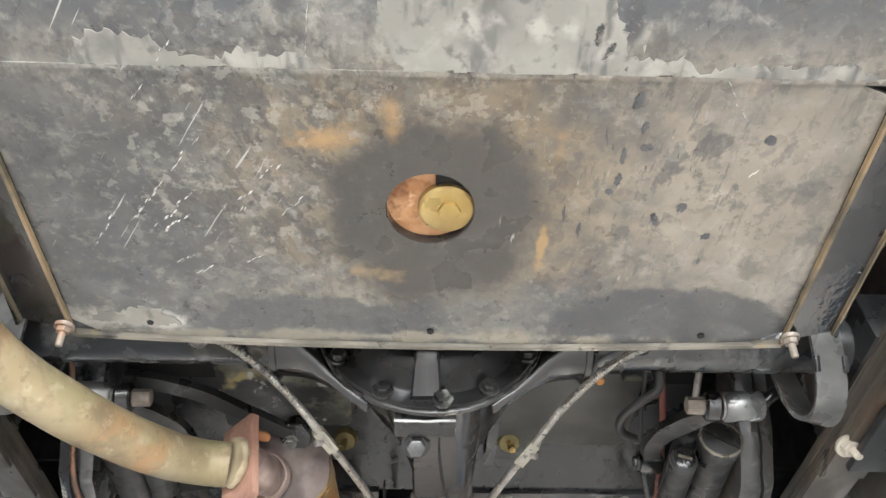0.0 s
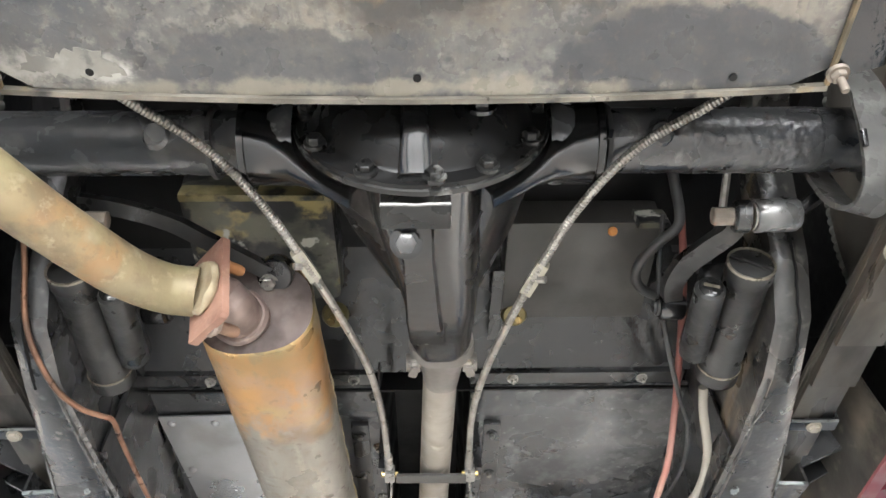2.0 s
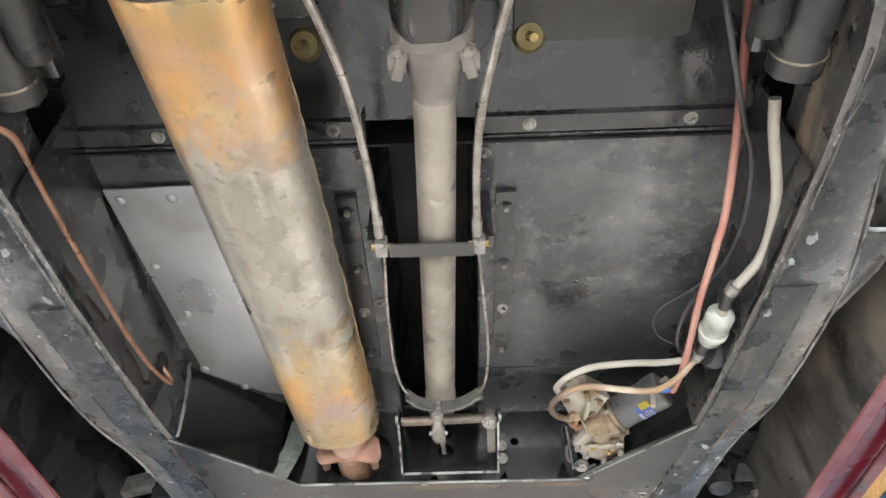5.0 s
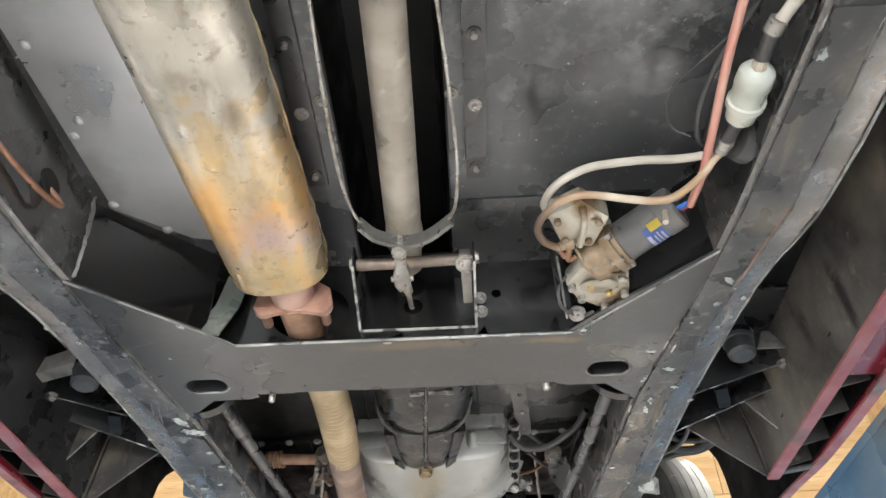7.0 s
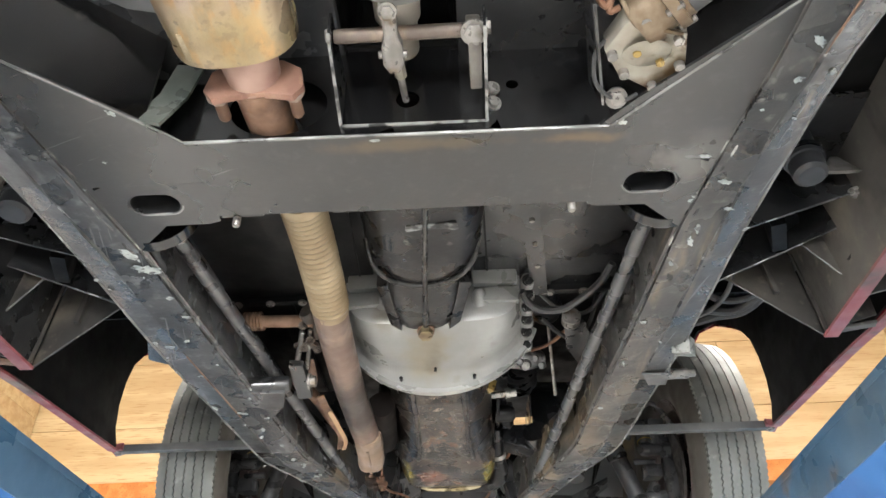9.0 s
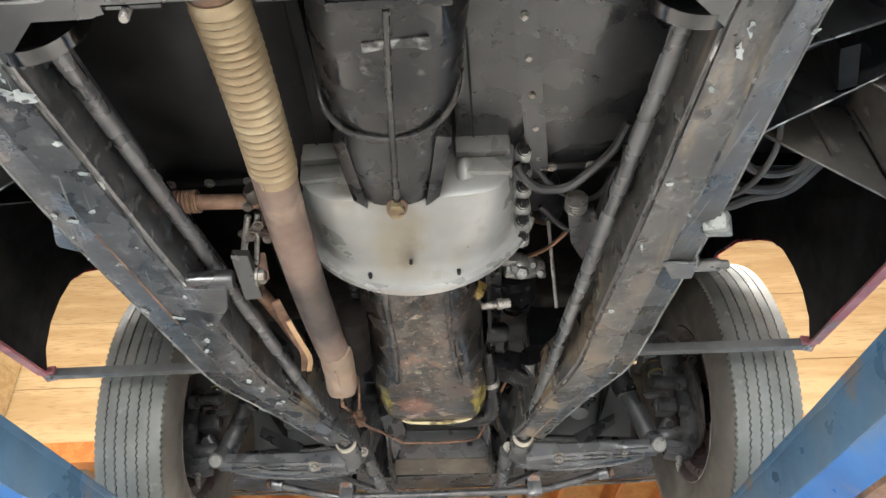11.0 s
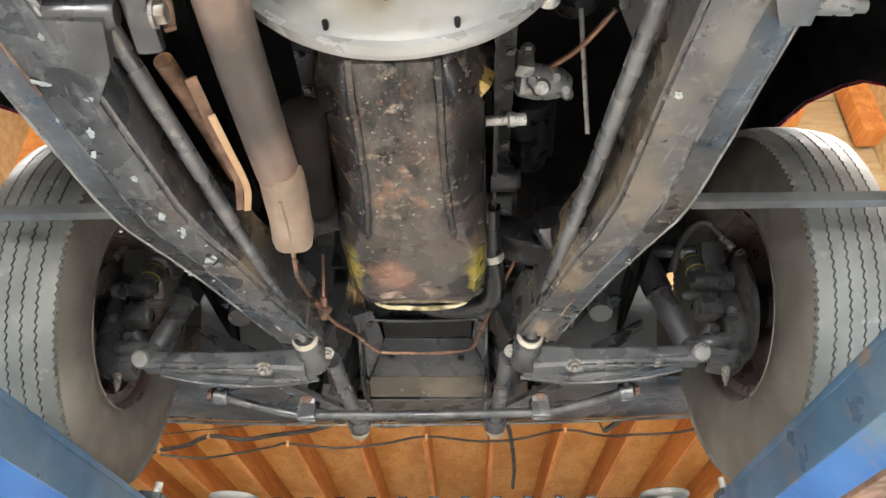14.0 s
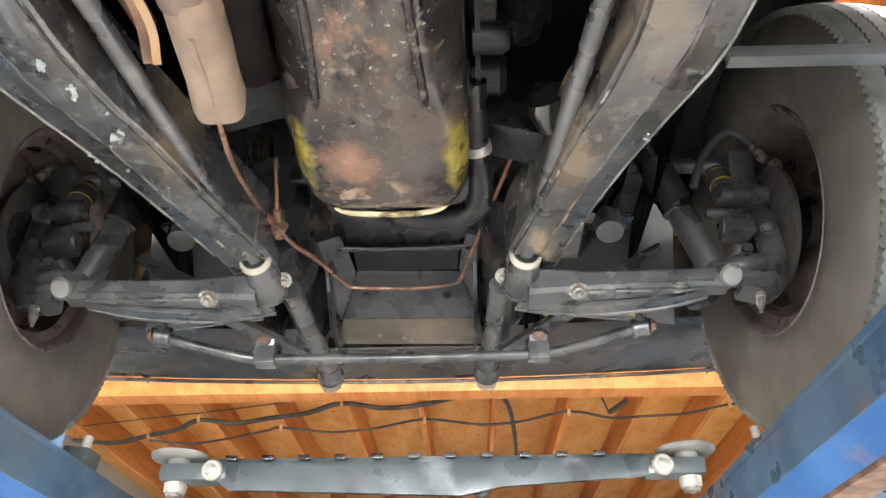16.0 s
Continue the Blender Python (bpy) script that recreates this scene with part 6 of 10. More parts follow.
def tyred_wheel():
    w = thing("road_wheel", (0, 0, 0), "road wheel with worn ribbed tyre and dark maroon rim", "wheel", "road wheels")
    R = 0.345
    half = [(0.182, 0.056), (0.192, 0.066), (0.225, 0.076), (0.262, 0.080), (0.29, 0.079), (0.312, 0.074), (0.326, 0.068)]
    prof = [(-x, r) for r, x in half] + [(x, r) for r, x in half[::-1]]
    prof = [(x, r) for x, r in prof]
    n = 72
    rings = [[(x, r * math.cos(a), r * math.sin(a)) for a in (2 * math.pi * k / n for k in range(n))] for x, r in prof]
    tb = loft(rings + [[(x * 0.9, r, q) for x, r, q in rings[0]]], False)
    ty = part("tyre", tb, TYRE, w, "grey-black tyre sidewall with dusty marks")
    # five zigzag ribs with grooves between, serrated shoulders
    m = 432
    edges = [-0.0655, -0.0440, -0.0413, -0.0222, -0.0195, 0.0, 0.0027, 0.0222, 0.0249, 0.0440, 0.0467, 0.0655]
    for j in range(0, 12, 2):
        x0, x1 = edges[j], edges[j + 1]
        rings = []
        for k in range(m):
            a = 2 * math.pi * k / m
            zig = (0.0017, -0.0005, -0.0017)[k % 3]
            crown = lambda x: R - 0.007 * (x / 0.066) ** 2
            pts = []
            shoulder = 0.0032 if k % 3 else 0.0
            xa = x0 + zig if j > 0 else x0 - shoulder
            xb = x1 + zig if j < 10 else x1 + shoulder
            for x, r in ((xa, crown(xa) - 0.010 - (0.008 if j == 0 else 0)), (xa, crown(xa)), (xb, crown(xb)), (xb, crown(xb) - 0.010 - (0.008 if j == 10 else 0))):
                pts.append((x, r * math.cos(a), r * math.sin(a)))
            rings.append(pts)
        part("tread_rib", loft(rings + [rings[0]], False), TREAD, ty)
    part("groove_base", loft([[(x, r * math.cos(a), r * math.sin(a)) for a in (2 * math.pi * k / n for k in range(n))] for x, r in ((-0.068, 0.326), (-0.05, 0.335), (0.05, 0.335), (0.068, 0.326))], False), surface("groove_rubber", (0.045, 0.047, 0.044), (0.065, 0.067, 0.062), 0.9), ty)
    rim = part("rim", loft([[(x, r * math.cos(a), r * math.sin(a)) for a in (2 * math.pi * k / 56 for k in range(56))] for x, r in
                            ((-0.060, 0.192), (-0.066, 0.187), (-0.062, 0.181), (-0.045, 0.175), (-0.038, 0.158), (0.03, 0.155), (0.045, 0.175), (0.060, 0.181), (0.064, 0.187), (0.060, 0.192))], False), surface("dark_maroon_rim", (0.085, 0.062, 0.059), (0.125, 0.100, 0.094), 0.40, 0.1, 10, dust=[((0.09, 0.07, 0.06), 6, 0.5, 0.7)]), w, "dark maroon painted steel rim")
    part("disc", turned((0.018, 0, 0), (0.030, 0, 0), [(0, 0.176), (1, 0.176)], 48), bpy.data.materials["dark_maroon_rim"], rim)
    part("hub", turned((-0.01, 0, 0), (0.05, 0, 0), [(0, 0.05), (1, 0.04)], 24), BLACK, rim)
    return w


wheel = tyred_wheel()
HUBZ = 1.525 + 0.345
wheel.matrix_basis = pose(0.675, 3.345, HUBZ, 0, 0, 3.5)
copy_thing(wheel, pose(-0.642, 3.345, HUBZ, 0, 0, 183.5))
copy_thing(wheel, pose(0.70, 0.73, HUBZ))
copy_thing(wheel, pose(-0.70, 0.73, HUBZ, 0, 0, 180))

# ---- exhaust ----
silencer = thing("silencer", (-0.16, 1.34, 1.70), "oval steel silencer with gold and orange heat tint", "silencer")


def oval(cx, cy, cz, rx, rz, tilt, n=44, power=2.5):
    out = []
    for k in range(n):
        a = 2 * math.pi * k / n
        c, q = math.cos(a), math.sin(a)
        x = rx * math.copysign(abs(c) ** (2 / power), c)
        z = rz * math.copysign(abs(q) ** (2 / power), q)
        out.append((cx + x * math.cos(tilt) - z * math.sin(tilt), cy, cz + x * math.sin(tilt) + z * math.cos(tilt)))
    return out


M0, M1 = V((-0.183, 0.915, 1.752)), V((-0.160, 1.770, 1.812))
rings = []
for t, g in ((0.0, 1.0), (0.006, 1.012), (0.012, 1.0), (0.20, 1.0), (0.262, 1.0), (0.265, 0.99), (0.27, 0.99), (0.5, 0.99), (0.74, 0.99), (0.745, 1.0), (0.985, 1.0), (0.992, 1.01), (1.0, 1.0)):
    p = M0.lerp(M1, t)
    cut = 0.42 * max(0.0, 1 - t / 0.1)
    rings.append([(x, y + cut * (p.z - z), z) for x, y, z in oval(p.x, p.y, p.z, 0.067 * g, 0.0535 * g, 0.10)])
canister = part("canister", uneven(loft(rings, False), 0.0014, 10), MUFFLER, silencer)
p = M0
part("rear_end_plate", loft([[(x, y + 0.40 * (p.z - z), z) for x, y, z in ring] for ring in (oval(p.x, p.y + 0.007, p.z, 0.0655, 0.052, 0.10), oval(p.x, p.y + 0.012, p.z, 0.0625, 0.049, 0.10), oval(p.x, p.y + 0.011, p.z, 0.01, 0.008, 0.10))]), surface("dull_end_plate", (0.080, 0.060, 0.054), (0.145, 0.112, 0.100), 0.7, 0.1, 24, dust=[((0.13, 0.11, 0.10), 40, 0.58, 0.72)]), silencer, "dull grey-brown end plate")
p = M1
part("front_end_plate", loft([oval(p.x, p.y - 0.006, p.z, 0.065, 0.0515, 0.10), oval(p.x, p.y - 0.004, p.z, 0.06, 0.04, 0.10)]), TAN, silencer)
part("seam", uneven(tube([M0 + V((0.061, 0.004, 0.022)), M0.lerp(M1, 0.5) + V((0.061, 0, 0.022)), M1 + V((0.061, -0.004, 0.022))], 0.004, 6, 30), 0.003, 60), TAN, silencer, "crimped lengthwise seam")
part("patch", box((-0.172, 1.742, 1.7615), (0.062, 0.035, 0.004), (4, 0, 0), 0.001), TAN, silencer)
part("inlet_boss", uneven(turned((-0.198, 0.912, 1.733), (-0.197, 0.940, 1.748), [(0, 0.030), (0.15, 0.0335), (0.4, 0.031), (0.8, 0.034), (1, 0.036)], 30), 0.0022, 60), surface("dark_inlet", (0.17, 0.12, 0.105), (0.24, 0.18, 0.155), 0.55, 0.3, 20, dust=[((0.32, 0.25, 0.22), 24, 0.58, 0.72)]), silencer)


tail = thing("tailpipe", (-0.33, 0.76, 1.70), "heat-tanned steel tailpipe with rusty flange", "tailpipe")
part("pipe", uneven(tube([(-0.408, 0.20, 1.660), (-0.400, 0.42, 1.654), (-0.402, 0.526, 1.652), (-0.383, 0.602, 1.652), (-0.347, 0.679, 1.660), (-0.312, 0.755, 1.678), (-0.288, 0.812, 1.698), (-0.261, 0.846, 1.711), (-0.229, 0.856, 1.714)], 0.0268, 28, 8), 0.0009, 16), TAN, tail)
part("bend_ring", uneven(turned((-0.4040, 0.510, 1.652), (-0.3970, 0.545, 1.652), [(0, 0.0276), (0.2, 0.0286), (0.45, 0.0278), (0.6, 0.0288), (1, 0.0276)], 26), 0.0012, 60), RUSTY, tail, "rusty ridges inside the bend")
fl = V((0.15, 0.15, -0.97)).normalized()
fd = V((0.68, 0.62, 0.20))
fd = (fd - fl * fd.dot(fl)).normalized()
fw = fd.cross(fl)
fc = V((-0.219, 0.853, 1.715))
part("weld_ring", uneven(turned(fc - 0.010 * fd, fc - 0.001 * fd, [(0, 0.0276), (0.3, 0.0292), (0.6, 0.0300), (0.8, 0.0296), (1, 0.0285)], 40), 0.003, 70), surface("pale_weld", (0.22, 0.175, 0.11), (0.36, 0.30, 0.20), 0.6, 0.2, 30, dust=[((0.2, 0.13, 0.08), 30, 0.58, 0.72)]), tail)
fp_ = part("flange", uneven(prism([fc + 0.053 * x * fl + 0.034 * y * fw for x, y in ((-1, -0.8), (-0.95, -0.95), (0.95, -0.95), (1, -0.8), (1, 0.8), (0.95, 0.95), (-0.95, 0.95), (-1, 0.8))], 0.009 * fd, 0.0012), 0.0008, 50), FLANGE, tail, "red-brown two-bolt flange plate")
for x in (-1, 1):
    q = fc + 0.043 * x * fl + 0.009 * fd
    part("flange_stud", turned(q + 0.004 * fd, q + (0.036 if x < 0 else 0.030) * fd, [(0, 0.0068), (0.85, 0.0068), (1, 0.005)], 12), surface("orange_rust_stud", (0.34, 0.15, 0.06), (0.44, 0.21, 0.09), 0.7, 0.1, 30) if x < 0 else RUSTY, fp_, "rusty stud")
    part("flange_nut", hexbolt(q, fd, 0.0100, 0.008), surface("grey_rusty_nut", (0.22, 0.16, 0.13), (0.32, 0.26, 0.22), 0.6, 0.3, 30), fp_)
part("elbow", uneven(tube([fc + 0.006 * fd, fc + 0.018 * fd + V((0, 0.006, 0.002)), (-0.200, 0.878, 1.718), (-0.198, 0.900, 1.728), (-0.197, 0.928, 1.742)], lambda t: 0.0225 + 0.005 * t, 24, 5), 0.0014, 60), bpy.data.materials["dark_inlet"], tail)

front = thing("front_exhaust_pipe", (-0.15, 2.4, 1.73), "brown front exhaust pipe with ribbed flexible section", "exhaust pipe")
ef = part("flange", prism([(-0.147 + 0.056 * x, 1.808, 1.783 + 0.031 * z) for x, z in ((-1, -0.45), (-0.8, -0.95), (-0.3, -0.75), (0.3, -0.75), (0.8, -0.95), (1, -0.45), (0.9, 0.5), (0.5, 1), (-0.5, 1), (-0.9, 0.5))], (0, 0.010, 0.001), 0.002), FLANGE, front, "red-brown two-bolt flange plate")
for x in (-1, 1):
    q = V((-0.147 + x * 0.042, 1.818, 1.770))
    part("flange_stud", turned(q, q + V((0, 0.034, -0.002)), [(0, 0.0072), (0.9, 0.0072), (1, 0.005)], 12), RUSTY, ef, "rusty stud")
    part("flange_nut", hexbolt(q, (0, 1, 0), 0.0095, 0.009), bpy.data.materials["grey_rusty_nut"], ef)
part("neck", turned((-0.152, 1.765, 1.800), (-0.147, 1.83, 1.786), [(0, 0.036), (0.4, 0.032), (1, 0.028)], 22), surface("hot_brown_neck", (0.30, 0.18, 0.15), (0.38, 0.25, 0.2), 0.6, 0.2, 18), front)
part("through_pipe", tube([(-0.147, 1.815, 1.785), (-0.144, 1.90, 1.786), (-0.141, 2.03, 1.79)], 0.0275, 22, 4), RUSTY, front)
flex = bmesh.new()
line = span([(-0.141, 2.02, 1.79), (-0.140, 2.10, 1.788), (-0.142, 2.20, 1.786), (-0.146, 2.30, 1.784)], 32)
rings = []
for i, (p, (s_, u_)) in enumerate(zip(line, frames_along(line))):
    r = (0.0275, 0.0305, 0.0318, 0.0305)[i % 4] if 4 < i < len(line) - 5 else 0.0300
    rings.append([p + r * (math.cos(a) * s_ + math.sin(a) * u_) for a in (2 * math.pi * k / 22 for k in range(22))])
part("flexible_section", loft(rings, True, flex), FLEX, front, "gold ribbed flexible section")
part("pipe", tube([(-0.147, 2.285, 1.784), (-0.152, 2.42, 1.780), (-0.155, 2.56, 1.776), (-0.154, 2.68, 1.772), (-0.151, 2.775, 1.768)], lambda t: 0.0290 - 0.0005 * t, 24, 6), FRONTPIPE, front)
part("end_collar", uneven(loft([oval(x, y, z, rx, rz, 0.05, 28, p) for x, y, z, rx, rz, p in ((-0.147, 2.765, 1.768, 0.0285, 0.0285, 2.0), (-0.148, 2.785, 1.768, 0.0305, 0.0305, 2.0), (-0.150, 2.82, 1.768, 0.0310, 0.0305, 2.1), (-0.153, 2.87, 1.766, 0.0295, 0.0285, 2.3), (-0.157, 2.91, 1.762, 0.0300, 0.027, 2.6), (-0.159, 2.926, 1.760, 0.0275, 0.022, 2.8), (-0.160, 2.930, 1.760, 0.018, 0.012, 2.6))]), 0.0012, 30), surface("tan_brown_collar", (0.20, 0.145, 0.105), (0.30, 0.22, 0.165), 0.55, 0.25, 9, 90, 0.35, dust=[((0.10, 0.075, 0.055), 9, 0.50, 0.74), ((0.34, 0.22, 0.13), 7, 0.54, 0.76), ((0.36, 0.29, 0.235), 16, 0.60, 0.78)]), front, "tan-brown crimped pipe end")
part("collar_seam", uneven(tube([(-0.150, 2.80, 1.7372), (-0.153, 2.87, 1.7370), (-0.158, 2.928, 1.740)], 0.0025, 6, 8), 0.001, 60), bpy.data.materials["tan_brown_collar"], front)
# almost no colour or gloss: the dark of the gap is painted in
part("downpipe", uneven(tube([(-0.110, 2.70, 1.80), (-0.118, 2.82, 1.795), (-0.124, 2.89, 1.800), (-0.120, 2.915, 1.85), (-0.115, 2.92, 2.0)], 0.0285, 18, 5), 0.002, 30), surface("gap_black_pipe", (0.005, 0.004, 0.004), (0.010, 0.008, 0.007), 0.9, 0.0, 12), front, "second pipe, its dark brown taken near black")
bpy.data.materials["gap_black_pipe"].node_tree.nodes["Principled BSDF"].inputs["Specular IOR Level"].default_value = 0.1


# ---- propeller shaft ----
prop = thing("propeller_shaft", (0.03, 1.4, 1.76), "dusty grey propeller shaft with universal joint", "propeller shaft")
part("shaft_tube", turned((0.032, 1.085, 1.796), (0.013, 1.748, 1.855), [(0, 0.021), (0.02, 0.0235), (0.96, 0.0252), (1, 0.023)], 28), SHAFT, prop)
yoke = part("rear_yoke", loft([oval(0.033, y, 1.790, rx, rz, 0, 24) for y, rx, rz in ((1.012, 0.040, 0.040), (1.026, 0.042, 0.042), (1.030, 0.034, 0.030), (1.075, 0.026, 0.022), (1.10, 0.022, 0.022))]), surface("grey_yoke", (0.17, 0.155, 0.14), (0.24, 0.22, 0.2), 0.6, 0.3, 20), prop, "dusty cast yoke")
for s in (-1, 1):
    part("yoke_ear", box((0.033 + s * 0.032, 1.045, 1.786), (0.012, 0.05, 0.034), (0, 0, s * -16), 0.004), bpy.data.materials["grey_yoke"], yoke)
    part("bearing_cap", turned((0.033 + s * 0.028, 1.055, 1.784), (0.033 + s * 0.046, 1.055, 1.784), [(0, 0.013), (1, 0.012)], 16), bpy.data.materials["grey_yoke"], yoke)
    part("yoke_bolt", hexbolt((0.033 + s * 0.034, 1.03, 1.762), (0, 0.4, -1), 0.006, 0.006), ZINC, yoke)
part("front_coupling", turned((0.0135, 1.735, 1.854), (0.012, 1.84, 1.862), [(0, 0.0245), (0.2, 0.0265), (0.5, 0.0265), (0.55, 0.022), (1, 0.022)], 24), SHAFT, prop)

# ---- floor of the body ----
pan_ = thing("body_floor", (0, 1.5, 1.88), "dusty black sheet steel floor with bolted strips", "car floor")
ZF = 1.886
part("floor_panel", uneven(box((0.26, 1.56, ZF + 0.003), (0.36, 0.66, 0.006), bev=0.002), 0.0015, 7), FLOORPAN, pan_, "dusty black floor panel with pale scuffs")
part("floor_panel", uneven(box((-0.245, 1.56, ZF + 0.003), (0.37, 0.66, 0.006), bev=0.002), 0.0015, 7, 3), FLOORPAN, pan_)
part("front_seam_panel", box((0.25, 1.80, ZF - 0.002), (0.34, 0.14, 0.004), bev=0.001), BLACK, pan_)
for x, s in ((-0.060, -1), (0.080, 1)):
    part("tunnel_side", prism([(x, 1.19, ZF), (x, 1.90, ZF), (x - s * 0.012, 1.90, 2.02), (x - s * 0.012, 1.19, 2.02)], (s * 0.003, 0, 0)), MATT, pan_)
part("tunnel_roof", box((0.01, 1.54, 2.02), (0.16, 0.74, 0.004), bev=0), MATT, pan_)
strip_bolts = ((1.342, 0.0), (1.455, 0.0), (1.557, 1), (1.66, 0.0))
for x, s in ((0.118, 1), (-0.098, -1)):
    st = part("seat_runner", box((x, 1.50, ZF - 0.006), (0.028, 0.365, 0.010), bev=0.002), BLACK, pan_)
    for y, slot in strip_bolts:
        part("slot_washer", turned((x, y, ZF - 0.0108), (x, y, ZF - 0.0135), [(0, 0.0095), (1, 0.0085)], 16, flat=1.0), ZINC if slot else BLACK, st)
        part("runner_bolt", rod((x, y, ZF - 0.010), (x, y, ZF - 0.020), 0.0042, 10), ZINC, st, "bright bolt end")
for y in (1.255, 1.39, 1.265 + 0.28):
    for x in (0.089, -0.072):
        part("tunnel_bolt", hexbolt((x, y, ZF - 0.001), (0, 0, -1), 0.0062, 0.005, 0.005), ZINC, pan_)
sheet = part("heat_shield", uneven(prism([(-.418, 1.292, ZF - 0.008), (-.20, 1.288, ZF - 0.008), (-.20, 1.80, ZF - 0.008), (-.30, 1.775, ZF - 0.008), (-.392, 1.71, ZF - 0.008)], (0, 0, 0.003)), 0.001, 6), SHEETALU, pan_, "bare aluminium heat shield with rivets")
for x, y in ((-.400, 1.31), (-.330, 1.31), (-.394, 1.441), (-.393, 1.576), (-.388, 1.70), (-.33, 1.755), (-.377, 1.552)):
    part("rivet", turned((x, y, ZF - 0.0075), (x, y, ZF - 0.0125), [(0, 0.0075), (0.5, 0.0068), (1, 0.003)], 14), SHEETALU, sheet)
# step behind the floor, seat pan and the two boxes above the axle
part("step_lip", box((0.245, 1.213, ZF + 0.004), (0.33, 0.026, 0.012), bev=0.003), BLACK, pan_)
part("step_lip", box((-0.245, 1.213, ZF + 0.004), (0.35, 0.026, 0.012), bev=0.003), BLACK, pan_)
part("step_face", box((0.0, 1.236, ZF + 0.02), (0.86, 0.004, 0.05), bev=0), MATT, pan_)
for x in (0.145, 0.345, -0.10, -0.32, -0.17):
    part("lip_bolt", hexbolt((x, 1.212, ZF - 0.002), (0, -0.2, -1), 0.0065, 0.006, 0.006), ZINC, pan_)
part("seat_pan", box((0, 0.90, 1.985), (0.90, 0.62, 0.006), bev=0), MATT, pan_)
part("seat_pan_front", prism([(-.44, 1.205, 1.893), (.44, 1.205, 1.893), (.44, 1.02, 1.985), (-.44, 1.02, 1.985)], (0, 0.002, 0.004)), BLACK, pan_)
bx = part("box_right", box((0.232, 1.045, 1.965), (0.215, 0.205, 0.066), bev=0.012), surface("dull_black_box", (0.048, 0.046, 0.042), (0.066, 0.063, 0.056), 0.5, 0, 6, 120, 0.15), pan_, "dull black pressed box")
part("rust_spot", turned((0.270, 0.956, 1.930), (0.270, 0.954, 1.927), [(0, 0.007), (1, 0.005)], 12), surface("orange_spot", (0.55, 0.24, 0.07), (0.6, 0.3, 0.1), 0.7), bx, "orange rust spot")
part("bare_corner", uneven(box((0.322, 0.942, 1.938), (0.045, 0.012, 0.035), bev=0.004), 0.006, 70), PEELED, bx, "flaking yellowish corner")
bl = part("box_left", uneven(box((-0.212, 0.99, 1.963), (0.205, 0.195, 0.062), bev=0.012), 0.004, 30), PEELED, pan_, "box with peeling green-gold undercoat")
part("gold_edge", uneven(box((-0.215, 0.895, 1.940), (0.19, 0.012, 0.024), bev=0.004), 0.004, 40), surface("gold_undercoat", (0.16, 0.14, 0.07), (0.30, 0.25, 0.12), 0.5, 0, 24, 90, 0.5, dust=[((0.03, 0.03, 0.028), 26, 0.54, 0.66), ((0.42, 0.34, 0.14), 30, 0.60, 0.70)]), bl, "flaking gold undercoat edge")
for s in (-1, 1):
    dr = part("drain_grommet", turned((0.01 + s * 0.135, 1.125, 1.945), (0.01 + s * 0.135, 1.115, 1.925), [(0, 0.022), (0.5, 0.021), (1, 0.016)], 20), surface("olive_grommet", (0.16, 0.13, 0.05), (0.22, 0.18, 0.08), 0.5, 0.3, 20), pan_, "olive brass drain cup")
    part("drain_stem", rod((0.01 + s * 0.135, 1.115, 1.926), (0.01 + s * 0.138, 1.105, 1.905), 0.006, 10), BRASS, dr)
part("flat_stay", band([(0.118, 1.03, 1.932), (0.112, 1.145, 1.905)], 0.016, 0.003), BLACK, pan_)
# front floor and toe board over the gearbox sides
for s in (-1, 1):
    # the left panel is drawn darker than the right one
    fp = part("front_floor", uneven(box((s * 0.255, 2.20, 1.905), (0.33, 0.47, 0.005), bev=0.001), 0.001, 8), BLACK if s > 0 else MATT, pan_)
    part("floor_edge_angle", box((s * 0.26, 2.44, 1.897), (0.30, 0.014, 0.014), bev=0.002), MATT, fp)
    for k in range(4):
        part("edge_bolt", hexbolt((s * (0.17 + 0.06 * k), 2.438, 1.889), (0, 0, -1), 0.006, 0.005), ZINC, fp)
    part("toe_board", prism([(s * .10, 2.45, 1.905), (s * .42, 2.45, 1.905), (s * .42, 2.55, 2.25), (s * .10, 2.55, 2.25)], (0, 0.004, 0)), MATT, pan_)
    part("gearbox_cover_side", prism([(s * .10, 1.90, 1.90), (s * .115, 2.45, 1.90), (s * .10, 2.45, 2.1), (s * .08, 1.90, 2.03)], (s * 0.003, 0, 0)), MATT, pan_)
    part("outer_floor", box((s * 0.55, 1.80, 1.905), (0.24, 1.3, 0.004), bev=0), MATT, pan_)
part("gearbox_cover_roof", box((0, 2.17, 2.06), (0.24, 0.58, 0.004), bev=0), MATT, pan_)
ang = part("riveted_angle", prism([(.155, 2.06, 1.893), (.185, 2.05, 1.893), (.225, 2.44, 1.885), (.195, 2.44, 1.885)], (0, 0, 0.006)), BLACK, pan_, "black angle strip with bright rivets")
for k in range(6):
    part("rivet", turned((0.172 + 0.0075 * k, 2.09 + 0.065 * k, 1.891), (0.172 + 0.0075 * k, 2.09 + 0.065 * k, 1.885), [(0, 0.006), (1, 0.004)], 10), ZINC, ang)

# ---- handbrake ----


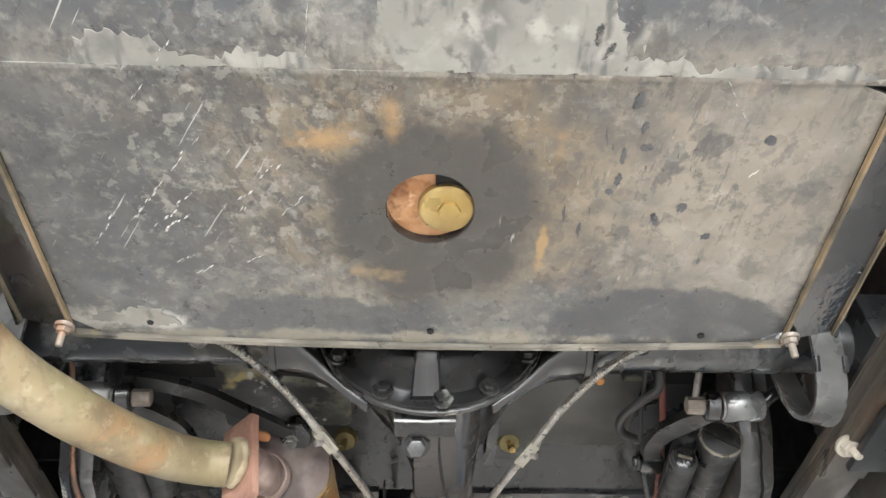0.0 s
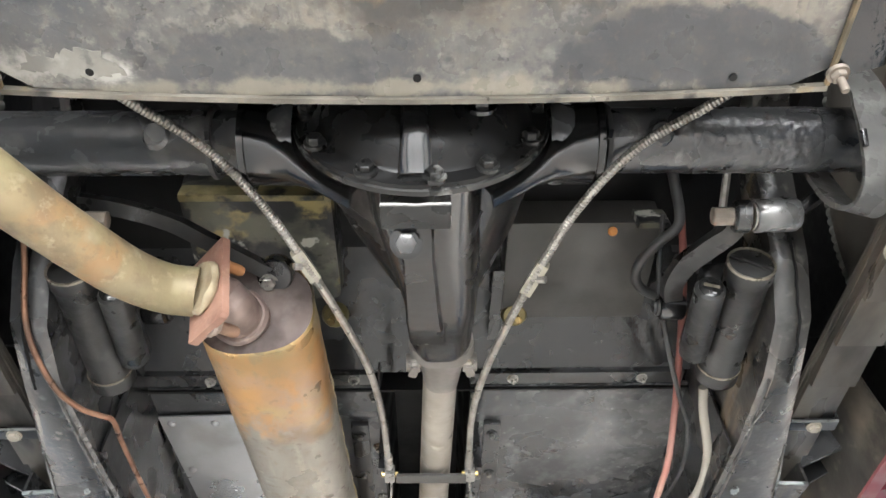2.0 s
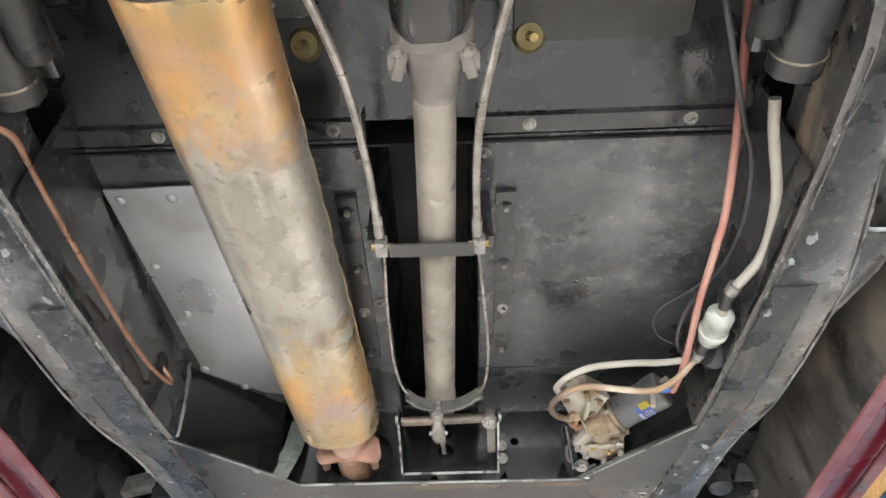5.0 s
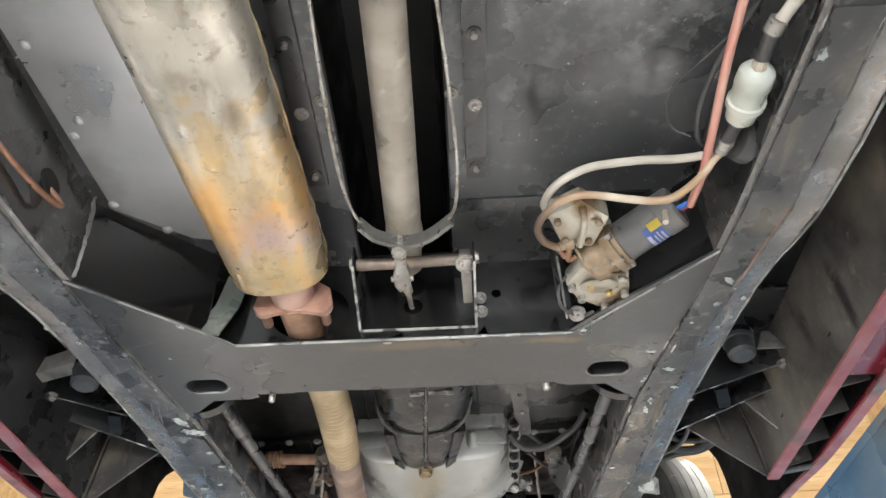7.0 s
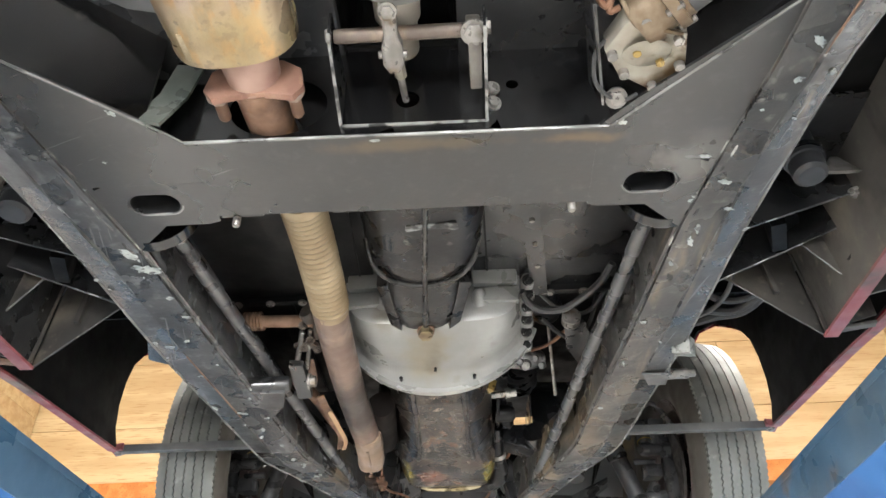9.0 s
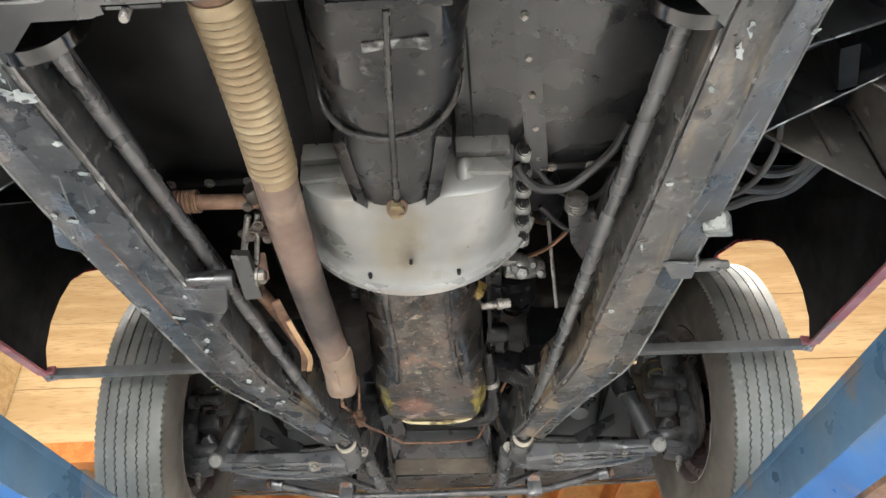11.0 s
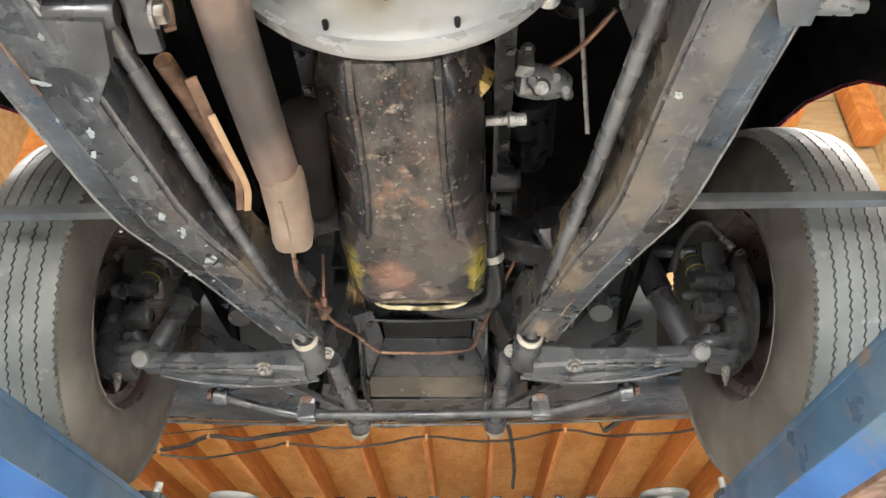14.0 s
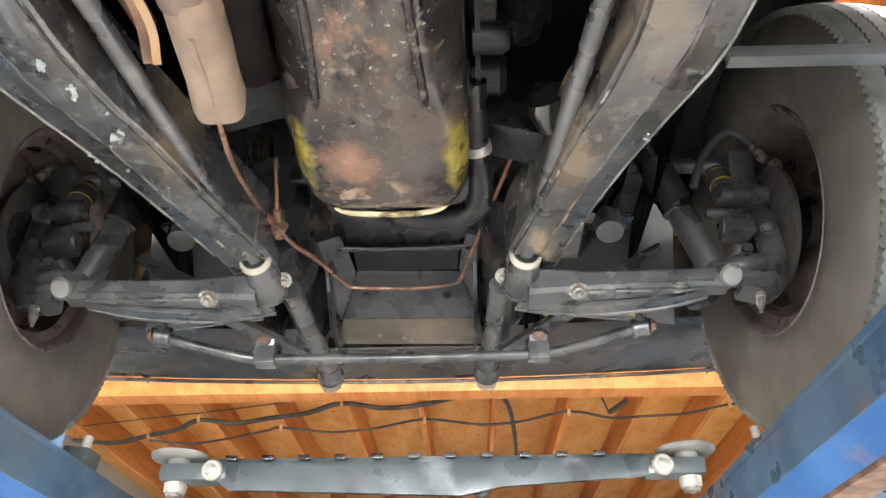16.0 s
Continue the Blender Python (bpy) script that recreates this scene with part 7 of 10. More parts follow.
def cable(s, pts, adj):
    c = thing("handbrake_cable", (s * 0.12, 0.9, 1.72), "braided steel handbrake cable with square adjuster", "brake cable", "handbrake cables")
    line = span(pts, 44)
    rings = []
    for i, (p, (a_, b_)) in enumerate(zip(line, frames_along(line))):
        r = 0.0043 + (0.0010 if i % 2 else 0)
        rings.append([p + r * (math.cos(t) * a_ + math.sin(t) * b_) for t in (2 * math.pi * k / 8 for k in range(8))])
    part("conduit", loft(rings), CABLE, c)
    a, b = V(adj[0]), V(adj[1])
    block = part("adjuster", band([a.lerp(b, 0.12), a.lerp(b, 0.88)], 0.0135, 0.010, up=(0, -0.7, -0.7)), surface("pale_adjuster", (0.27, 0.255, 0.20), (0.36, 0.34, 0.28), 0.45, 0.4, 25), c, "pale plated adjuster block")
    part("adjuster_nut", rod(a.lerp(b, 0.55) + V((s * 0.004, -0.006, -0.006)), a.lerp(b, 0.55) + V((s * 0.012, -0.010, -0.010)), 0.0042, 8), ZINC, block)
    part("end_ferrule", rod(V(pts[-1]) + V((0, -0.03, 0)), pts[-1], 0.0068, 10), ZINC, c)


cable(-1, [(-0.325, 0.60, 1.765), (-0.26, 0.655, 1.762), (-0.20, 0.705, 1.760), (-0.155, 0.765, 1.752), (-0.118, 0.835, 1.742), (-0.085, 0.94, 1.752), (-0.060, 1.06, 1.772), (-0.050, 1.18, 1.787), (-0.047, 1.31, 1.793)], ((-0.126, 0.818, 1.742), (-0.105, 0.872, 1.744)))
cable(1, [(0.36, 0.605, 1.768), (0.29, 0.66, 1.764), (0.225, 0.71, 1.762), (0.175, 0.775, 1.752), (0.14, 0.85, 1.743), (0.110, 0.95, 1.750), (0.087, 1.07, 1.770), (0.076, 1.18, 1.785), (0.076, 1.315, 1.795)], ((0.146, 0.838, 1.743), (0.124, 0.898, 1.745)))
link = thing("handbrake_linkage", (0.02, 1.6, 1.76), "black handbrake crossbar with wire pulls and compensator", "brake linkage")
part("crossbar", box((0.018, 1.331, 1.786), (0.108, 0.021, 0.005), (0, 0, 1), 0.002), surface("grey_black_bar", (0.055, 0.053, 0.05), (0.08, 0.077, 0.072), 0.5), link)
for x in (-0.046, 0.078):
    e = part("bar_fork", box((x, 1.330, 1.794), (0.016, 0.024, 0.018), bev=0.003), ZINC, link)
    part("fork_pin", rod((x - 0.013, 1.330, 1.793), (x + 0.013, 1.330, 1.793), 0.0045, 8), BRASS, e, "brass pin")
    part("side_stay", box((x * 1.0 + (0.012 if x > 0 else -0.012), 1.335, 1.845), (0.014, 0.022, 0.09), bev=0.002), BLACK, link)
part("pull_wire", tube([(-0.044, 1.34, 1.793), (-0.050, 1.46, 1.796), (-0.052, 1.58, 1.80), (-0.046, 1.66, 1.806), (-0.034, 1.70, 1.81)], 0.0022, 8, 5), ZINC, link)
part("pull_wire", tube([(0.077, 1.34, 1.794), (0.086, 1.46, 1.80), (0.092, 1.58, 1.804), (0.088, 1.66, 1.808), (0.076, 1.70, 1.812)], 0.0022, 8, 5), ZINC, link)
part("compensator", band([(-0.040, 1.688, 1.807), (-0.022, 1.714, 1.808), (0.006, 1.728, 1.809), (0.026, 1.730, 1.809), (0.050, 1.722, 1.810), (0.082, 1.692, 1.810)], 0.006, 0.020, 4, up=(0, 0, 1)), surface("grey_compensator", (0.10, 0.10, 0.095), (0.16, 0.16, 0.15), 0.4, 0.5, 20), link, "curved grey compensator strap")
part("cross_shaft", turned((-0.056, 1.780, 1.813), (0.105, 1.785, 1.82), [(0, 0.007), (0.02, 0.0085), (0.98, 0.0085), (1, 0.007)], 14), surface("rusty_shaft", (0.16, 0.13, 0.11), (0.30, 0.24, 0.19), 0.45, 0.5, 25), link)
part("centre_clevis", loft([[(0.008 + x * w, y, z + q) for x, q in ((-1, -0.006), (-0.6, -0.009), (0.6, -0.009), (1, -0.006), (1, 0.006), (-1, 0.006))] for y, w, z in ((1.738, 0.010, 1.806), (1.750, 0.008, 1.806), (1.772, 0.0075, 1.803), (1.785, 0.0115, 1.801), (1.806, 0.0115, 1.799), (1.816, 0.007, 1.799))]), ZINC, link, "steel clevis")
part("clevis_pin", rod((-0.008, 1.796, 1.798), (0.024, 1.796, 1.798), 0.0042, 10), ZINC, link)
part("clevis_nut", hexbolt((0.008, 1.738, 1.796), (0, -0.3, -1), 0.0075, 0.006), ZINC, link)
part("clevis_boss", turned((0.008, 1.735, 1.800), (0.008, 1.735, 1.818), [(0, 0.010), (1, 0.010)], 14), ZINC, link)
part("adjusting_rod", rod((0.008, 1.775, 1.806), (0.016, 1.868, 1.801), 0.0042, 10), ZINC, link)
part("adjusting_nut", turned((0.012, 1.815, 1.804), (0.0135, 1.833, 1.803), [(0, 0.0068), (1, 0.0068)], 6), bpy.data.materials["pale_adjuster"], link)
part("lever", prism([(0.089, 1.765, 1.812), (0.105, 1.765, 1.812), (0.106, 1.790, 1.800), (0.106, 1.838, 1.782), (0.092, 1.838, 1.781), (0.091, 1.790, 1.800)], (0, 0.004, 0.014), 0.003), surface("worn_lever", (0.13, 0.12, 0.105), (0.2, 0.185, 0.165), 0.5, 0.4, 30), link, "worn steel lever")
part("lever_pad", hexbolt((0.098, 1.778, 1.806), (0, -0.3, -1), 0.011, 0.006), ZINC, link)
for x in (-0.060, 0.108):
    sd = part("bracket_side", prism([(x, 1.765, 1.798), (x, 1.870, 1.762), (x, 1.870, 1.84), (x, 1.765, 1.835)], (0.003, 0, 0)), BLACK, link)
    part("worn_edge", band([(x + 0.0015, 1.763, 1.797), (x + 0.0015, 1.868, 1.761)], 0.0035, 0.003), surface("bare_edge", (0.26, 0.26, 0.25), (0.40, 0.40, 0.38), 0.5, 0.3, 40, dust=[((0.05, 0.05, 0.05), 50, 0.5, 0.6)]), sd, "edge worn to pale metal")
    part("pivot_nut", hexbolt((x + (0.003 if x > 0 else 0), 1.782, 1.818), (1 if x > 0 else -1, 0, 0), 0.008, 0.006), ZINC, sd)
part("bracket_front_lip", uneven(band([(-0.058, 1.866, 1.760), (0.11, 1.869, 1.761)], 0.004, 0.004, 4), 0.0015, 60), bpy.data.materials["bare_edge"], link)
for z in (1.79, 1.815):
    part("side_bolt", hexbolt((0.118, 1.864, z - 0.005), (0.2, -1, -0.2), 0.007, 0.006), ZINC, link)

SATIN = surface("satin_black_damper", (0.016, 0.016, 0.016), (0.034, 0.034, 0.033), 0.44, 0, 14, 90, 0.4, dust=[((0.07, 0.068, 0.064), 12, 0.56, 0.74)])
# ---- rear dampers ----


def lever_damper(s):
    d = thing("lever_damper", (s * 0.37, 0.95, 1.73), "black rear damper with twin canisters and link arm", "damper", "rear dampers")
    rub = bpy.data.materials["rubbed_gloss_black"]
    c0, c1 = V((s * 0.390, 0.877, 1.775)), V((s * 0.396, 1.078, 1.777))
    can = part("canister_large", turned(c0, c1, [(0, 0.0250), (0.008, 0.0275), (0.09, 0.0280), (0.105, 0.0258), (0.86, 0.0258), (0.88, 0.0280), (0.985, 0.0280), (1, 0.022)], 34), SATIN, d)
    ax_ = (c1 - c0).normalized()
    e1 = V((1, 0, 0)) - ax_ * ax_.x
    e1.normalize()
    e2 = ax_.cross(e1)
    circle = lambda r, o: [c0 + o * ax_ + r * (math.cos(a) * e1 + math.sin(a) * e2) for a in (2 * math.pi * k / 30 for k in range(30))]
    part("cap_ring", holed(circle(0.0278, -0.0015), circle(0.0250, -0.0015), 0.003 * ax_), surface("worn_cap_rim", (0.16, 0.14, 0.105), (0.30, 0.27, 0.22), 0.35, 0.5, 30), can, "worn cap rim")
    part("cap_bar", box(c0 - 0.001 * ax_, (0.050, 0.003, 0.005), (0, 35, 0), 0.001), rub, can)
    part("bottom_ring", turned(c0.lerp(c1, 0.872), c0.lerp(c1, 0.886), [(0, 0.0285), (1, 0.0285)], 34), bpy.data.materials["worn_cap_rim"], can)
    part("bleed_bolt", hexbolt(c1 + V((s * -0.012, 0, 0)), ax_, 0.007, 0.008), rub, can)
    sm = part("canister_small", turned((s * 0.344, 0.900, 1.760), (s * 0.353, 1.026, 1.768), [(0, 0.0150), (0.02, 0.0178), (0.97, 0.0178), (1, 0.015)], 26), SATIN, d)
    part("filler_nut", turned((s * 0.344, 0.896, 1.7595), (s * 0.3445, 0.903, 1.7605), [(0, 0.010), (0.3, 0.0145), (1, 0.0145)], 22), rub, sm)
    part("filler_bar", box((s * 0.344, 0.896, 1.759), (0.018, 0.003, 0.004), (0, 20, 0), 0.001), bpy.data.materials["worn_cap_rim"], sm)
    part("body_block", box((s * 0.372, 0.985, 1.800), (0.045, 0.16, 0.03), (5, 0, s * -3), 0.008), CASTING, d)
    arm = part("link_arm", band([(s * 0.360, 0.808, 1.776), (s * 0.354, 0.838, 1.783), (s * 0.338, 0.868, 1.790), (s * 0.322, 0.898, 1.796), (s * 0.316, 0.935, 1.801), (s * 0.324, 0.972, 1.804)], 0.023, 0.016, 6, up=(0, -0.5, -0.8)), SATIN, d)
    part("link_eye", turned((s * 0.306, 0.972, 1.800), (s * 0.338, 0.974, 1.802), [(0, 0.013), (0.1, 0.0165), (0.9, 0.0165), (1, 0.013)], 20), GLOSS, arm)
    part("eye_bolt", hexbolt((s * 0.304, 0.972, 1.800), (-s, 0, 0), 0.008, 0.006), rub, arm)
    bush = part("bush", turned((s * 0.369, 0.801, 1.768), (s * 0.417, 0.801, 1.771), [(0, 0.0165), (0.06, 0.0185), (0.5, 0.0188), (0.94, 0.0185), (1, 0.0165)], 26), surface("silver_bush", (0.17, 0.17, 0.168), (0.26, 0.26, 0.252), 0.36, 0.6, 20, dust=[((0.06, 0.06, 0.06), 24, 0.56, 0.72)]), arm, "silver steel bush")
    part("bush_collar", turned((s * 0.348, 0.803, 1.771), (s * 0.367, 0.802, 1.769), [(0, 0.015), (0.15, 0.018), (0.85, 0.018), (1, 0.015)], 20), CASTING, arm)
    part("bush_washer", turned((s * 0.367, 0.802, 1.769), (s * 0.3695, 0.802, 1.769), [(0, 0.0155), (1, 0.0155)], 20), ZINC, bush)
    part("bush_nut", turned((s * 0.326, 0.805, 1.773), (s * 0.349, 0.803, 1.771), [(0, 0.0085), (0.08, 0.0108), (1, 0.0108)], 6), bpy.data.materials["corroded_stud"], arm, "corroded link nut")
    part("link_pin", rod((s * 0.417, 0.80, 1.772), (s * 0.440, 0.79, 1.785), 0.008, 12), CASTING, arm)
    if s > 0:
        part("pale_drop_rod", rod((0.350, 0.825, 1.80), (0.352, 0.775, 1.825), 0.0048, 8), ZINC, d)


lever_damper(1)
lever_damper(-1)
lv = part("lever_arm", band([(-0.365, 0.800, 1.800), (-0.318, 0.808, 1.797), (-0.270, 0.825, 1.794), (-0.233, 0.850, 1.791), (-0.191, 0.881, 1.790), (-0.160, 0.906, 1.790)], 0.017, 0.014, 5, up=(0, -0.3, -0.9)), SATIN, axle, "black curved lever arm")
part("arm_eye", turned((-0.163, 0.898, 1.782), (-0.163, 0.906, 1.802), [(0, 0.019), (0.1, 0.021), (1, 0.021)], 20), BLACK, lv)
part("arm_bolt", hexbolt((-0.170, 0.906, 1.781), (0, -0.3, -1), 0.0085, 0.008), ZINC, lv)

# ---- copper brake pipe on the rail ----
whole("brake_pipe", tube([(-0.452, 0.72, 1.86), (-0.450, 0.80, 1.845), (-0.446, 0.87, 1.79), (-0.443, 0.93, 1.735), (-0.430, 1.0, 1.712), (-0.412, 1.045, 1.710), (-0.392, 1.065, 1.712), (-0.385, 1.09, 1.722), (-0.397, 1.16, 1.738), (-0.408, 1.30, 1.755), (-0.413, 1.43, 1.768), (-0.413, 1.515, 1.776), (-0.408, 1.568, 1.781), (-0.401, 1.604, 1.787), (-0.401, 1.617, 1.795), (-0.408, 1.617, 1.806), (-0.419, 1.608, 1.818)], 0.0036, 10, 7), COPPER, "bent copper brake pipe clipped along the chassis rail", "brake pipe")

# ---- fuel pump, filter and hoses ----
pump = thing("fuel_pump", (0.30, 1.75, 1.74), "die-cast electric fuel pump with blue label", "fuel pump")
cover_poly = [(0.230, 1.769), (0.246, 1.738), (0.262, 1.720), (0.312, 1.753), (0.318, 1.794), (0.288, 1.827), (0.248, 1.801)]
base = part("cover", uneven(prism([(x, y, 1.752) for x, y in cover_poly], (0, -0.008, 0.020), 0.0035), 0.0006, 50), PUMPMETAL, pump, "dirty alloy pump cover")
for x, y in ((0.238, 1.772), (0.266, 1.731), (0.303, 1.756), (0.310, 1.790), (0.286, 1.817), (0.253, 1.797)):
    part("cover_screw", rod((x, y, 1.755), (x, y, 1.744), 0.0055, 10), ZINC, base)
part("cover_dome", turned((0.274, 1.776, 1.753), (0.274, 1.778, 1.747), [(0, 0.026), (0.5, 0.023), (1, 0.012)], 22), PUMPMETAL, base)
for x, y in ((0.262, 1.768), (0.288, 1.782)):
    part("dome_screw", rod((x, y, 1.751), (x, y, 1.743), 0.0045, 10), bpy.data.materials["brass"], base)
RUSTSTAIN = surface("fuel_stained_alloy", (0.13, 0.085, 0.045), (0.24, 0.185, 0.125), 0.5, 0.3, 24, 120, 0.3, dust=[((0.10, 0.065, 0.035), 30, 0.56, 0.72)])
inlet = part("inlet_block", uneven(prism([(0.201, 1.657, 1.773), (0.242, 1.632, 1.773), (0.279, 1.662, 1.771), (0.263, 1.714, 1.768), (0.221, 1.705, 1.768)], (0, -0.004, 0.024), 0.005), 0.001, 50), PUMPMETAL, pump)
part("inlet_ridge", uneven(tube([(0.243, 1.640, 1.771), (0.248, 1.672, 1.768), (0.244, 1.705, 1.764)], 0.0045, 8, 4), 0.001, 60), PUMPMETAL, inlet)
for x, y in ((0.214, 1.664), (0.226, 1.697), (0.256, 1.700), (0.266, 1.668)):
    part("inlet_screw", rod((x, y, 1.775), (x, y, 1.765), 0.0048, 10), RUSTSTAIN, inlet)
part("inlet_stub", turned((0.236, 1.706, 1.770), (0.218, 1.706, 1.765), [(0, 0.008), (0.6, 0.008), (0.62, 0.0062), (1, 0.0062)], 12), RUSTSTAIN, inlet)
part("valve_body", uneven(turned((0.262, 1.748, 1.770), (0.302, 1.716, 1.778), [(0, 0.030), (0.25, 0.031), (0.40, 0.028), (0.62, 0.029), (0.64, 0.0355), (0.86, 0.0355), (0.88, 0.030), (1, 0.030)], 26), 0.001, 40), RUSTSTAIN, pump, "brown fuel-stained pump body")
for k in range(6):
    a = 2 * math.pi * k / 6 + 0.3
    q = V((0.2965, 1.7205, 1.7770)) + 0.032 * (math.cos(a) * V((0.62, 0.78, 0)) + math.sin(a) * V((0, 0, 1)))
    part("body_screw", rod(q - V((-0.006, 0.005, 0)), q + V((-0.008, 0.0065, 0)), 0.0042, 8), ZINC, pump)
part("stained_wire", tube([(0.240, 1.712, 1.766), (0.256, 1.735, 1.750), (0.270, 1.738, 1.746), (0.292, 1.745, 1.748), (0.306, 1.752, 1.752)], 0.0024, 8, 5), RUSTSTAIN, pump)
part("pipe_coil", tube([(0.216, 1.708, 1.765), (0.226, 1.718, 1.758), (0.232, 1.710, 1.764), (0.230, 1.722, 1.756), (0.240, 1.722, 1.760)], 0.0036, 8, 5), COPPER, pump, "coiled copper capillary")
mp_ = part("mounting_plate", prism([(0.206, 1.712, 1.775), (0.212, 1.712, 1.755), (0.234, 1.838, 1.748), (0.226, 1.842, 1.790)], (0.004, 0, 0), 0.001), BLACK, pump, "black mounting plate")
part("plate_edge", uneven(tube([(0.214, 1.712, 1.754), (0.236, 1.838, 1.747)], 0.0014, 6, 6), 0.0008, 60), EDGE, mp_)
canp = part("coil_housing", turned((0.296, 1.726, 1.779), (0.368, 1.667, 1.791), [(0, 0.0265), (0.05, 0.0275), (0.72, 0.0275), (0.74, 0.0292), (0.97, 0.0292), (1, 0.026)], 30), PUMPGREY, pump, "dark grey coil housing")
d0, d1 = V((0.296, 1.726, 1.779)), V((0.368, 1.667, 1.791))
u = (d1 - d0).normalized()
sd_ = u.cross(V((0, 0, 1))).normalized()
up_ = sd_.cross(u)
for nm, t0, t1, a0, a1, m_ in (("label", 0.46, 0.76, -2.5, -0.85, LABELBLUE), ("label_spot", 0.56, 0.74, -1.10, -0.72, LABELYELLOW)):
    lb = bmesh.new()
    rr = 0.0281 if nm == "label" else 0.0299
    rows = [[lb.verts.new(d0.lerp(d1, t) + rr * (math.cos(a) * sd_ + math.sin(a) * up_)) for a in (a0 + (a1 - a0) * k / 10 for k in range(11))] for t in (t0, t1)]
    for k in range(10):
        lb.faces.new((rows[0][k], rows[0][k + 1], rows[1][k + 1], rows[1][k]))
    bmesh.ops.solidify(lb, geom=lb.faces[:], thickness=0.0004)
    part(nm, lb, m_, canp, "printed label")
PRINT = surface("pale_print", (0.50, 0.52, 0.60), (0.58, 0.60, 0.66), 0.5)
for k, (t0, t1) in enumerate(((0.47, 0.52), (0.56, 0.58), (0.61, 0.63), (0.66, 0.69))):
    bar = bmesh.new()
    rows = [[bar.verts.new(d0.lerp(d1, t) + 0.0287 * (math.cos(a) * sd_ + math.sin(a) * up_)) for a in (-2.0 + (0.75 - 0.1 * (k % 2)) * i / 5 for i in range(6))] for t in (t0, t1)]
    for i in range(5):
        bar.faces.new((rows[0][i], rows[0][i + 1], rows[1][i + 1], rows[1][i]))
    bmesh.ops.solidify(bar, geom=bar.faces[:], thickness=0.0003)
    part("print_bar", bar, PRINT, canp)
part("terminal", rod(d1 - 0.004 * u + 0.012 * up_, d1 + 0.014 * u + 0.012 * up_, 0.005, 10), ZINC, canp)
part("vent_stub", rod(d1 - 0.012 * u - 0.015 * up_ + 0.02 * sd_, d1 - 0.016 * u - 0.04 * up_ + 0.028 * sd_, 0.004, 8), CREAM, canp)
part("earth_wire", tube([(0.232, 1.762, 1.762), (0.221, 1.775, 1.754), (0.226, 1.81, 1.748), (0.252, 1.832, 1.745), (0.272, 1.826, 1.748)], 0.0024, 8, 5), BLACKHOSE, pump)
part("mounting_bolt", hexbolt((0.250, 1.832, 1.750), (0, -0.4, -1), 0.009, 0.008), ZINC, pump)
filt = thing("fuel_filter", (0.39, 1.45, 1.73), "pale green in-line fuel filter with hose clips", "fuel filter")
F0, F1 = V((0.398, 1.432, 1.752)), V((0.400, 1.512, 1.764))
part("bowl", turned(F0, F1, [(0, 0.010), (0.06, 0.0165), (0.10, 0.0185), (0.30, 0.0190), (0.32, 0.0180), (0.56, 0.0180), (0.57, 0.0205), (0.66, 0.0205), (0.67, 0.0175), (0.90, 0.0160), (1, 0.009)], 28), PLASTIC, filt)
part("top_nut", turned(F0 + V((0, -0.010, -0.001)), F0 + V((0, 0.006, 0)), [(0, 0.007), (1, 0.0085)], 8), CREAM, filt)
part("upper_hose", rod(F0 + V((0.002, -0.042, -0.001)), F0 + V((0, -0.008, 0)), 0.0075, 12), BLACKHOSE, filt)
part("lower_hose", rod(F1 - V((0, 0.006, 0)), F1 + V((-0.006, 0.032, 0.004)), 0.0085, 12), BLACKHOSE, filt)
part("hose_clip", turned(F1 + V((-0.005, 0.026, 0.003)), F1 + V((-0.007, 0.044, 0.005)), [(0, 0.010), (1, 0.010)], 12), ZINC, filt)
part("upper_hose_clip", turned((0.4035, 1.378, 1.752), (0.3995, 1.392, 1.751), [(0, 0.0095), (1, 0.0095)], 12), ZINC, filt)
